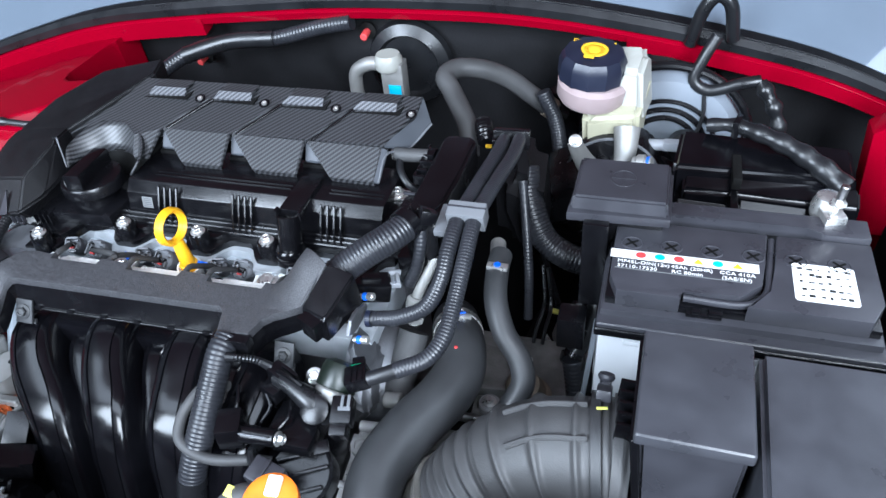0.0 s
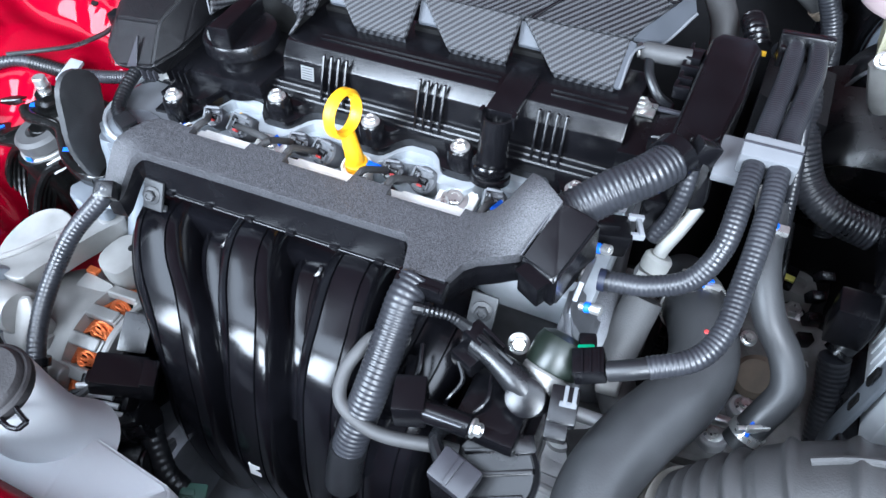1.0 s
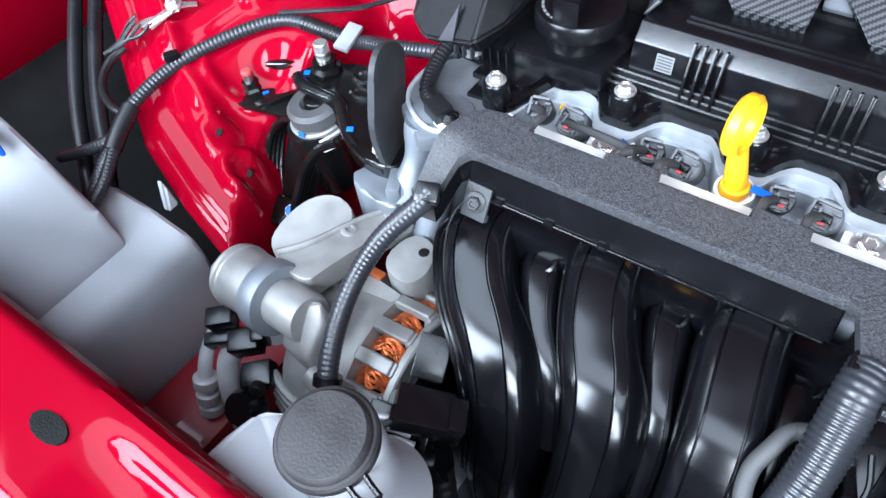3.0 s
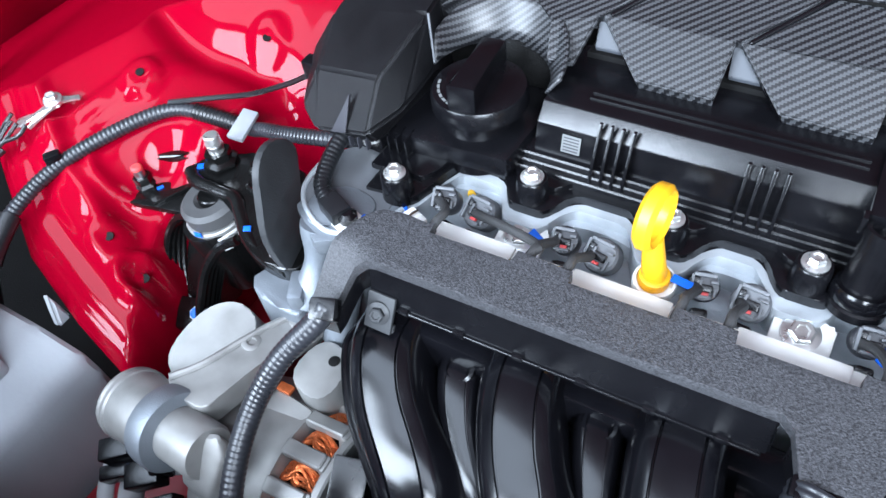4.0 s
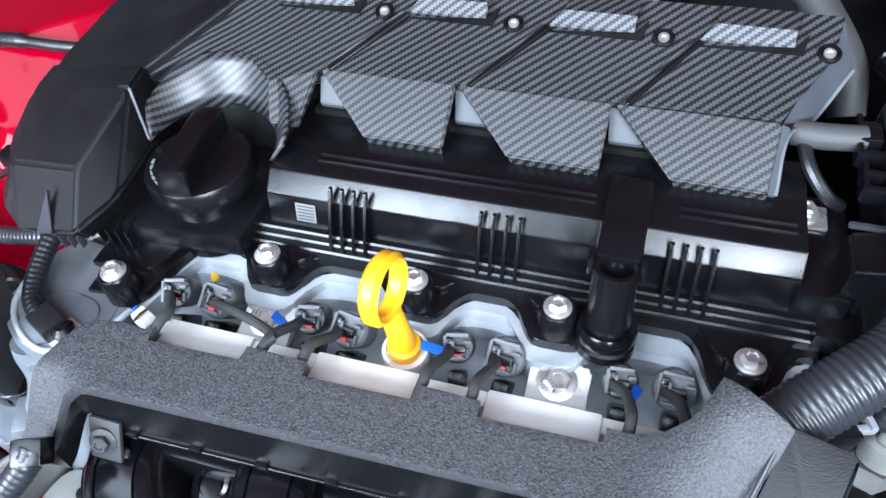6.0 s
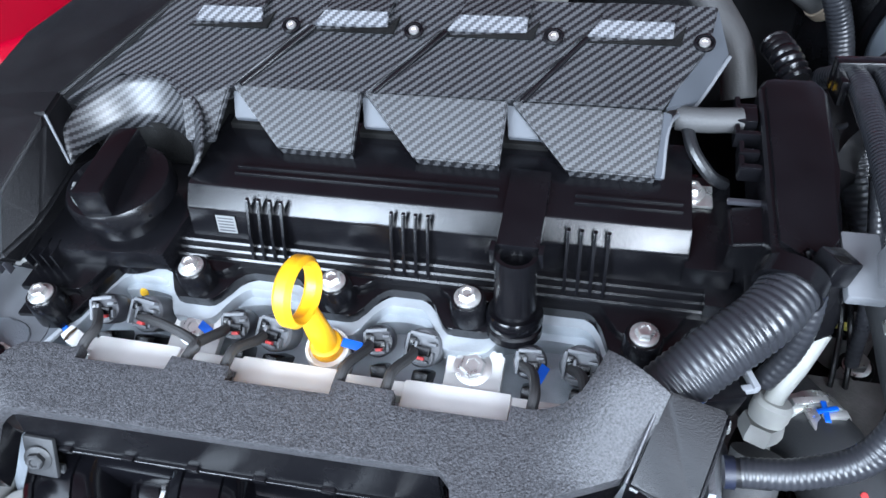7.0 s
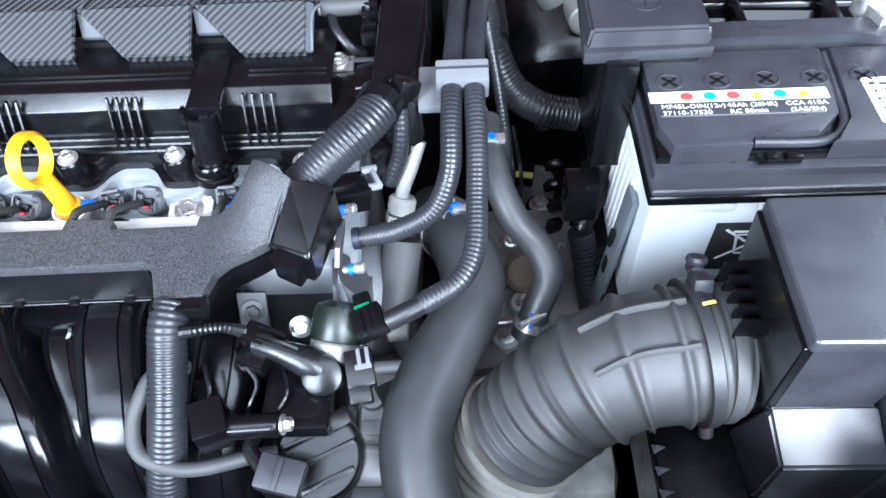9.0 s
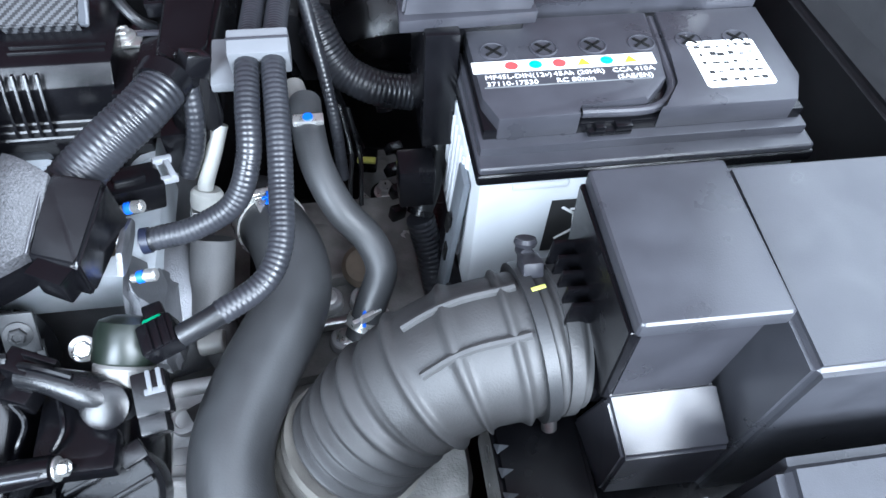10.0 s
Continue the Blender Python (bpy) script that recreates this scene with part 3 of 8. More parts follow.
# stepped aluminium walls of the four wells
for xa, xb in ((-0.398, -0.343), (-0.322, -0.266), (-0.246, -0.198), (-0.177, -0.115)):
    n = 18
    out = [(xa + (xb - xa) * i / n, 0.4385 + 0.0145 * math.sin(math.pi * i / n) ** 0.35) for i in range(n + 1)]
    part("well_step", prism(out + [(xb, 0.470), (xa, 0.470)], 0.820, 0.8365, 0.0012), M_HEAD, engine, "lower step of the well wall")
part("paint_spot", lathe([(0.0002, 0.0004), (0.0022, 0.0003), (0.0028, -0.0004)], pose(-0.3725, 0.4505, 0.8365, 60, 0, 0), 12), M_YELLOWINK, engine, "yellow paint spot")
# timing cover end
part("timing_cover", box((-0.432, 0.437, 0.70), (0.046, 0.106, 0.28), 0.010, None, 3), M_PALEALU, engine, "pale cast timing cover")
part("timing_flange", prism([(-0.458, 0.392), (-0.430, 0.372), (-0.408, 0.385), (-0.398, 0.41), (-0.404, 0.44), (-0.45, 0.47)], 0.836, 0.848, 0.003), M_PALEALU, engine)
POCKET = [(-0.462, 0.448), (-0.463, 0.415), (-0.456, 0.398), (-0.440, 0.386), (-0.425, 0.382), (-0.411, 0.388), (-0.402, 0.400), (-0.396, 0.414)]
part("pocket_rim", tube([(x, y, 0.8490) for x, y in POCKET], 0.0016, 10, 0.003), M_HEAD, engine)
part("pocket_floor", prism(rounded([(-0.462, 0.450), (-0.462, 0.400), (-0.440, 0.386), (-0.412, 0.388), (-0.400, 0.412), (-0.420, 0.450)]), 0.845, 0.8485, 0.0006), M_STEELPLASTIC, engine)
part("corner_pad", prism(rounded([(-0.453, 0.398), (-0.442, 0.3805), (-0.424, 0.387), (-0.407, 0.404), (-0.418, 0.418), (-0.448, 0.414)]), 0.838, 0.8495, 0.003, None, 3), M_PALEALU, engine, "pale cast corner pad")
part("column", tube([(-0.437, 0.389, 0.845), (-0.438, 0.384, 0.830), (-0.440, 0.374, 0.812), (-0.440, 0.364, 0.795)], lambda s_, w: 0.0125 - 0.0030 * math.sin(math.pi * w) + 0.0012 * math.sin(9 * w), 20, 0.003), M_PALEALU, engine)
part("column", tube([(-0.420, 0.392, 0.842), (-0.420, 0.384, 0.820), (-0.422, 0.372, 0.795), (-0.424, 0.360, 0.77)], 0.010, 18, 0.003), M_PALEALU, engine)
part("casting", prism(rounded([(-0.488, 0.366), (-0.476, 0.351), (-0.447, 0.348), (-0.436, 0.351), (-0.446, 0.371), (-0.464, 0.380)], 1), 0.758, 0.800, 0.004, None, 3), M_PALEALU, engine, "pale cast foot below the mount arm")
part("casting_rib", box((-0.446, 0.362, 0.806), (0.010, 0.022, 0.014), 0.003, (0, 0, 28)), M_PALEALU, engine)
# casting at the gearbox end of the head
part("end_casting", cast([(-0.092, 0.430, 0.818), (-0.060, 0.432, 0.812), (-0.055, 0.400, 0.800), (-0.092, 0.378, 0.812), (-0.060, 0.375, 0.785), (-0.092, 0.36, 0.75), (-0.05, 0.37, 0.75), (-0.05, 0.44, 0.75), (-0.092, 0.44, 0.75)], 3, 5), M_ALUDARK, engine)
part("end_plate", hull([(-0.090, 0.405, 0.835), (-0.086, 0.372, 0.838), (-0.070, 0.368, 0.815), (-0.066, 0.350, 0.790), (-0.090, 0.352, 0.800), (-0.068, 0.402, 0.812), (-0.09, 0.36, 0.75), (-0.068, 0.40, 0.75)], 0.004), M_ALUDARK, engine)
part("end_boss", rod((-0.058, 0.366, 0.790), (-0.044, 0.366, 0.792), 0.0065), M_ALU, engine)
part("head_step", box((-0.098, 0.432, 0.842), (0.030, 0.020, 0.010), 0.002, (0, 0, 10)), M_PALEALU, engine)

valve_cover = thing("valve_cover", (-0.24, 0.50, 0.845), "ribbed black plastic valve cover on the cylinder head", "valve cover")
part("flange", prism(rim(0.4625, 0.0095, 0.0030, -0.425), 0.8445, 0.8510, 0.0010), M_PLASTIC, valve_cover)
part("flange_step", prism([(x, y + 0.006) for x, y in rim(0.4635, 0.0, -0.006, -0.430, -0.080)[:-2]] + [(-0.08, 0.56), (-0.43, 0.56)], 0.8510, 0.8550, 0.0010), M_PLASTIC, valve_cover)
for y, z in ((0.4655, 0.8572), (0.4685, 0.8600), (0.4715, 0.8628)):
    part("ridge", box((-0.235, y + 0.03, z - 0.004), (0.320, 0.06, 0.008), 0.0009, None, 1), M_PLASTIC, valve_cover)


def extrude_x(section, x0, x1, bevel=0.001):
    """A bar along x with a section given as (y, z)."""
    bm = prism([(y, z) for y, z in section], 0, x1 - x0, bevel)
    return moved(bm, Matrix(((0, 0, 1, x0), (1, 0, 0, 0), (0, 1, 0, 0), (0, 0, 0, 1))))


SECTION = [(0.4735, 0.855), (0.480, 0.8795), (0.4885, 0.8885), (0.545, 0.8885), (0.545, 0.855)]
part("flange_end", prism([(-0.462, 0.452), (-0.428, 0.448), (-0.420, 0.56), (-0.462, 0.56)], 0.842, 0.852, 0.002), M_PLASTIC, valve_cover)
part("upper_block", extrude_x(SECTION, -0.343, -0.089), M_PLASTIC, valve_cover, "raised black block with a bevelled front")
part("end_step", box((-0.080, 0.505, 0.866), (0.022, 0.06, 0.022), 0.0015), M_PLASTIC, valve_cover)
part("end_step", box((-0.072, 0.50, 0.858), (0.016, 0.07, 0.012), 0.001), M_PLASTIC, valve_cover)
for y in (0.4985, 0.5035):
    part("top_ridge", box((-0.250, y, 0.8890), (0.140, 0.0012, 0.0014), 0.0004), M_PLASTIC, valve_cover)
    part("top_ridge", box((-0.118, y, 0.8890), (0.050, 0.0012, 0.0014), 0.0004), M_PLASTIC, valve_cover)
fin = as_mesh("fin", prism([(0, 0), (0.0066, 0.0175), (0.0152, 0.0348), (0.0172, 0.0348), (0.0110, 0.0065), (0.010, 0)], -0.0009, 0.0009, 0.0004), M_PLASTIC)
fin.transform(Matrix(((0, 0, 1, 0), (1, 0, 0, 0), (0, 1, 0, 0), (0, 0, 0, 1))))
for x0 in (-0.3065, -0.2300, -0.1440):
    for k in range(4):
        part("fin", fin, M_PLASTIC, valve_cover, m=at((x0 + 0.0062 * k, 0.4655, 0.8535)))
for bx, by in zip(BOLT_X, BOLT_Y):
    part("boss", lathe([(0.0098, 0), (0.0092, 0.010), (0.0085, 0.018), (0.0078, 0.019)], at((bx, by, 0.846)), 20), M_PLASTIC, valve_cover)
    part("bolt", BOLT, M_ZINC, valve_cover, m=at((bx, by, 0.8645), 0, 0, 17 * bx * 100))
# tall sleeve with two clip ears
part("sleeve", lathe([(0.0135, 0), (0.0135, 0.004), (0.0112, 0.006), (0.0105, 0.012), (0.0098, 0.036), (0.0098, 0.045), (0.0075, 0.045), (0.007, 0.04)], pose(-0.1655, 0.450, 0.847, -14, 0, 0), 24), M_PLASTIC, valve_cover, "tall black sleeve")
part("sleeve_collar", lathe([(0.0128, 0), (0.0138, 0.002), (0.0138, 0.006), (0.0128, 0.008)], pose(-0.1655, 0.451, 0.853, -14, 0, 0), 24), M_GLOSS, valve_cover)
part("clip_ear", box((-0.1765, 0.463, 0.889), (0.0025, 0.006, 0.010), 0.0006), M_PLASTIC, valve_cover)
part("clip_ear", box((-0.1545, 0.463, 0.889), (0.0025, 0.006, 0.010), 0.0006), M_PLASTIC, valve_cover)
part("channel", box((-0.1655, 0.490, 0.8905), (0.020, 0.050, 0.004), 0.001), M_PLASTIC, valve_cover)
# code patch: a pale square with rows of marks
tag = part("code_label", box((-0.3215, 0.4772, 0.8715), (0.011, 0.0005, 0.0105), 0.0001, (-15, 0, 0)), M_GREYINK, valve_cover, "small pale square label with printed marks")
for k in range(5):
    part("print_bar", box((-0.3215, 0.4768 + 0.0005 * k - 0.0009, 0.8680 + 0.0018 * k), (0.009, 0.0002, 0.0007), 0, (-15, 0, 0)), M_GREYPLASTIC, tag)
# shoulder under the oil cap
part("filler_base", lathe([(0.0245, 0), (0.0225, 0.008), (0.0195, 0.014), (0.0195, 0.034)], at((-0.381, 0.480, 0.846)), 28), M_PLASTIC, valve_cover)
part("shoulder", prism([(-0.43, 0.45), (-0.35, 0.455), (-0.345, 0.52), (-0.44, 0.53)], 0.8535, 0.868, 0.004), M_PLASTIC, valve_cover)
for x in (-0.430, -0.424, -0.418, -0.412):
    part("comb_tooth", box((x, 0.452, 0.862), (0.0012, 0.012, 0.012), 0.0003), M_PLASTIC, valve_cover)

oil_cap = thing("oil_filler_cap", (-0.381, 0.482, 0.876), "round black plastic oil filler cap with a grip bar", "oil cap")
part("rim", lathe([(0.0265, 0), (0.0285, 0.002), (0.0285, 0.010), (0.027, 0.0125), (0.018, 0.0135)], at((-0.381, 0.484, 0.878)), 40), M_PLASTIC, oil_cap)
part("grip", prism([(-0.0085, -0.026), (0.0085, -0.026), (0.0065, 0.0), (0.0075, 0.026), (-0.0075, 0.026), (-0.0065, 0.0)], 0, 0.0165, 0.002, at((-0.381, 0.484, 0.889), -3, 0, 6)), M_PLASTIC, oil_cap)
for k in range(9):
    a = radians(196 + 11 * k)
    part("print_bar", box((-0.381 + 0.0232 * math.cos(a), 0.484 + 0.0232 * math.sin(a), 0.8912), (0.0032, 0.0016, 0.0003), 0, (0, 0, math.degrees(a) + 90)), M_GREYINK, oil_cap)

# carbon-look cover: sloping top with four forward teeth, and a matte duct at its end
cover = thing("engine_cover", (-0.25, 0.56, 0.90), "carbon-weave engine cover with four pointed front panels", "engine cover")


def top_z(y):
    return 0.912 + 0.33 * (y - 0.54)


def slab(points, thick, bevel=0.0008):
    """A folded plate: one polygon in space, thickened downward."""
    bm = bmesh.new()
    top = [bm.verts.new(p) for p in points]
    low = [bm.verts.new((p[0], p[1] + 0.3 * thick, p[2] - thick)) for p in points]
    n = len(points)
    bm.faces.new(top)
    bm.faces.new(list(reversed(low)))
    for k in range(n):
        bm.faces.new((top[k], low[k], low[(k + 1) % n], top[(k + 1) % n]))
    if bevel:
        bmesh.ops.bevel(bm, geom=list(bm.edges), offset=bevel, segments=2, affect="EDGES", clamp_overlap=True)
    return bm


YB = 0.601
TEETH = ((-0.331, -0.258), (-0.256, -0.181), (-0.179, -0.106))

part("top_panel", slab([(-0.378, YB, top_z(YB)), (-0.408, 0.565, top_z(0.565) - 0.003), (-0.432, 0.522, top_z(0.522)), (-0.40, 0.545, top_z(0.545)), (-0.372, 0.543, top_z(0.543)), (-0.356, 0.530, top_z(0.530)), (-0.333, 0.541, top_z(0.541)), (-0.106, 0.543, top_z(0.543)), (-0.086, 0.580, top_z(0.580)), (-0.083, YB, top_z(YB))], 0.010), M_CARBON, cover, "sloping carbon-weave top panel")
for xa, xb in TEETH:
    zt, zl = top_z(0.542), 0.8935
    part("tooth_panel", slab([(xa, 0.541, zt + 0.0004), (xa + 0.030, 0.5155, zl), (xb - 0.001, 0.5150, zl), (xb, 0.541, zt + 0.0004)], 0.004), M_CARBON, cover, "pointed carbon-weave front panel")
    part("tooth_edge", slab([(xa + 0.002, 0.5405, zt - 0.0015), (xa + 0.0305, 0.5145, zl - 0.001), (xa + 0.033, 0.5160, zl - 0.007), (xa + 0.004, 0.545, zt - 0.010)], 0.0025, 0.0004), M_PLASTIC, cover)
    part("tooth_lip", slab([(xa + 0.031, 0.5150, zl - 0.0004), (xb - 0.001, 0.5146, zl - 0.0004), (xb - 0.0015, 0.5168, zl - 0.0065), (xa + 0.033, 0.5168, zl - 0.0065)], 0.002, 0.0005), M_CARBON, cover)
# grey recesses seen between the teeth
for xa, xb in ((-0.3345, -0.302), (-0.260, -0.226), (-0.183, -0.149)):
    part("recess", slab([(xa + 0.001, 0.544, 0.908), (xa + 0.003, 0.533, 0.8965), (xb - 0.001, 0.533, 0.8965), (xb - 0.020, 0.544, 0.908)], 0.003, 0.0004), M_RECESS, cover, "plain grey recessed panel")
    part("screw", lathe([(0.0045, 0), (0.0045, 0.002), (0.003, 0.004), (0.002, 0.007)], pose(xb + 0.001, 0.527, 0.886, 40, 0, 0), 14), M_STEEL, cover)
    # near-black block puts shade into the gap below the recess
    part("gap_shade", box(((xa + xb) / 2, 0.548, 0.888), (0.036, 0.03, 0.008), 0.001), M_DARK, cover)
# fine raised seams between the top panels
for (xa, xb), xs in zip(TEETH, (-0.297, -0.222, -0.149)):
    part("panel_seam", rod((xa + 0.001, 0.5415, top_z(0.5415) + 0.0004), (xs, 0.580, top_z(0.580) + 0.0004), 0.0007), M_CARBON, cover)
    part("panel_seam", rod((xa + 0.0045, 0.5415, top_z(0.5415) - 0.0006), (xs + 0.0035, 0.580, top_z(0.580) - 0.0006), 0.0017), M_PLASTIC, cover)
# first narrow panel beside the arch
part("tooth_panel", slab([(-0.358, 0.531, top_z(0.531)), (-0.353, 0.514, 0.8955), (-0.338, 0.516, 0.8950), (-0.333, 0.541, top_z(0.541))], 0.004), M_CARBON, cover)
# arch over the oil cap: a curved carbon skirt
arch = bmesh.new()
rows = []
for i in range(21):
    a = math.pi * (0.0 + 1.0 * i / 20)
    cx, cy = -0.380, 0.496
    x1, y1 = cx - 0.0425 * math.cos(a), cy + 0.045 * math.sin(a) + 0.009 * (1 - i / 20)
    x0, y0 = cx - 0.0355 * math.cos(a), cy + 0.036 * math.sin(a) - 0.003
    z1 = top_z(y1) + 0.0005
    z0 = 0.889
    rows.append([arch.verts.new((x1 + (x0 - x1) * w, y1 + (y0 - y1) * w, z1 + (z0 - z1) * w ** 1.2)) for w in (0, 0.25, 0.5, 0.75, 1)])
for a, b in zip(rows, rows[1:]):
    for k in range(4):
        arch.faces.new((a[k], b[k], b[k + 1], a[k + 1]))
skirt = part("arch_skirt", arch, M_CARBON, cover, "curved carbon-weave arch round the oil cap", angle=60)
skirt.modifiers.new("thickness", "SOLIDIFY").thickness = 0.002
for k, x in enumerate((-0.345, -0.272, -0.197, -0.124)):
    part("slot_inset", slab([(x - 0.022, 0.580, top_z(0.580) + 0.0012), (x + 0.020, 0.580, top_z(0.580) + 0.0012), (x + 0.020, 0.5860, top_z(0.5860) + 0.0046), (x - 0.016, 0.5860, top_z(0.5860) + 0.0046)], 0.002, 0.0004), M_LEDGE, cover, "raised vent ledge, its sheen put into a lighter weave")
    part("vent_top", slab([(x - 0.016, 0.5860, top_z(0.5860) + 0.0044), (x + 0.020, 0.5860, top_z(0.5860) + 0.0044), (x + 0.022, 0.600, top_z(0.600) + 0.0010), (x - 0.014, 0.600, top_z(0.600) + 0.0010)], 0.002, 0.0004), M_CARBON, cover)
    # near-black strip laid on the panel as the vent ledge's shade
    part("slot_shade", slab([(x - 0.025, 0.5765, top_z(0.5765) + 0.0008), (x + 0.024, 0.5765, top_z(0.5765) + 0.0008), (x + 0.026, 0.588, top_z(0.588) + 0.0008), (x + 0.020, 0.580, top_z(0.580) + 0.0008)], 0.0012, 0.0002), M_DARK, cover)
for x in (-0.307, -0.237, -0.163, -0.089):
    screw = part("screw_well", lathe([(0.0052, 0), (0.0052, 0.0012), (0.0042, 0.0016), (0.0036, 0.0004)], pose(x, 0.579, top_z(0.579), 18, 0, 0), 18), M_PLASTIC, cover)
    part("screw", lathe([(0.0028, 0.0006), (0.0026, 0.0016), (0.0012, 0.0017), (0.0010, 0.0010)], pose(x, 0.579, top_z(0.579), 18, 0, 0), 12), M_ZINC, screw, "zinc screw")

part("end_face", slab([(-0.1050, 0.5430, 0.9125), (-0.0832, 0.6000, 0.9315), (-0.0745, 0.5900, 0.9120), (-0.0880, 0.5640, 0.9000)], 0.003, 0.0006), M_RECESS, cover, "plain grey end face")
part("end_edge", slab([(-0.1060, 0.5412, 0.9126), (-0.1075, 0.5152, 0.8936), (-0.1030, 0.5165, 0.8920), (-0.1015, 0.5430, 0.9095)], 0.003, 0.0006), M_RECESS, cover, "plain grey bevelled edge")
part("end_edge", tube([(-0.1035, 0.5165, 0.8915), (-0.1020, 0.5400, 0.9060), (-0.0890, 0.5630, 0.8995), (-0.0740, 0.5890, 0.9110)], 0.0011, 8, 0.003), M_STEELPLASTIC, cover)
part("backing", box((-0.392, 0.552, 0.868), (0.10, 0.05, 0.05), 0.01), M_DARK, cover)
# matte duct that wraps down at the end of the cover: flat facets with crisp edges
part("end_duct", hull([(-0.427, 0.432, 0.879), (-0.468, 0.434, 0.869), (-0.429, 0.455, 0.902), (-0.478, 0.460, 0.893), (-0.484, 0.444, 0.874), (-0.497, 0.480, 0.889), (-0.497, 0.510, 0.901), (-0.4235, 0.504, 0.9150), (-0.416, 0.494, 0.886), (-0.4165, 0.458, 0.882), (-0.430, 0.530, 0.912), (-0.497, 0.530, 0.903), (-0.427, 0.440, 0.866), (-0.470, 0.440, 0.862), (-0.490, 0.460, 0.860), (-0.500, 0.530, 0.860), (-0.425, 0.530, 0.860), (-0.428, 0.460, 0.866)], 0.0018), M_MATTE, cover, "matte grained black duct end", angle=25)
part("rear_duct", hull([(-0.4305, 0.522, 0.9115), (-0.4965, 0.522, 0.902), (-0.493, 0.585, 0.908), (-0.455, 0.628, 0.922), (-0.385, 0.640, 0.934), (-0.374, 0.606, 0.934), (-0.407, 0.567, 0.921), (-0.43, 0.522, 0.875), (-0.496, 0.522, 0.865), (-0.493, 0.585, 0.87), (-0.455, 0.628, 0.88), (-0.385, 0.640, 0.89), (-0.374, 0.606, 0.89)], 0.0022), M_MATTE, cover, "matte grained black duct", angle=25)
part("rib", hull([(-0.4545, 0.4325, 0.872), (-0.4420, 0.4318, 0.8755), (-0.4430, 0.4440, 0.8950), (-0.4530, 0.4345, 0.872), (-0.4425, 0.4335, 0.8755), (-0.4435, 0.4460, 0.893)], 0.0003), M_GREYPLASTIC, cover)
part("seam", rod((-0.4225, 0.5030, 0.9160), (-0.4160, 0.4935, 0.8900), 0.0008), M_STEELPLASTIC, cover)
for k in range(4):
    part("comb_tooth", box((-0.449 + 0.0062 * k, 0.4360, 0.8655 + 0.001 * k), (0.0010, 0.004, 0.008), 0.0003), M_GREYPLASTIC, cover)

dip = thing("dipstick", (-0.256, 0.426, 0.836), "yellow plastic oil dipstick with a ring handle", "dipstick")
part("ring", band(0.0120, 0.0168, 0.0046, pose(-0.2590, 0.428, 0.8900, 0, 88, -6), round_=0.0022), M_YELLOW, dip)
part("stem", tube([(-0.2580, 0.4275, 0.8760), (-0.2565, 0.427, 0.866), (-0.2540, 0.4260, 0.850)], lambda s, w: 0.0050 + 0.0016 * w, 14, 0.002), M_YELLOW, dip)
part("plug", lathe([(0.0078, -0.006), (0.0080, 0.0), (0.0078, 0.0028), (0.0064, 0.0036)], pose(-0.254, 0.426, 0.8495, 6, 4, 0), 24), M_YELLOW, dip)
part("collar", lathe([(0.0092, -0.012), (0.0098, 0), (0.0108, 0.004), (0.0112, 0.0105), (0.0106, 0.0120), (0.0094, 0.0120), (0.0090, 0.0085)], pose(-0.254, 0.426, 0.838, 6, 4, 0), 26), M_CREAM, dip, "cream tube collar")

# injectors: two plugs over each well, with taped wires and paint marks
CONN = ((-0.3760, 0.4275, 14, 0.8530), (-0.3570, 0.4310, -8, 0.8475), (-0.3045, 0.4305, 10, 0.8490), (-0.2845, 0.4300, -10, 0.8475), (-0.2310, 0.4345, 12, 0.8450), (-0.2085, 0.4345, -6, 0.8445), (-0.1555, 0.4320, 4, 0.8485), (-0.1325, 0.4335, -4, 0.8480))
TIE_X = (-0.3625, -0.3090, -0.3085, -0.2890, -0.2345, -0.2130, -0.1500, -0.1290)


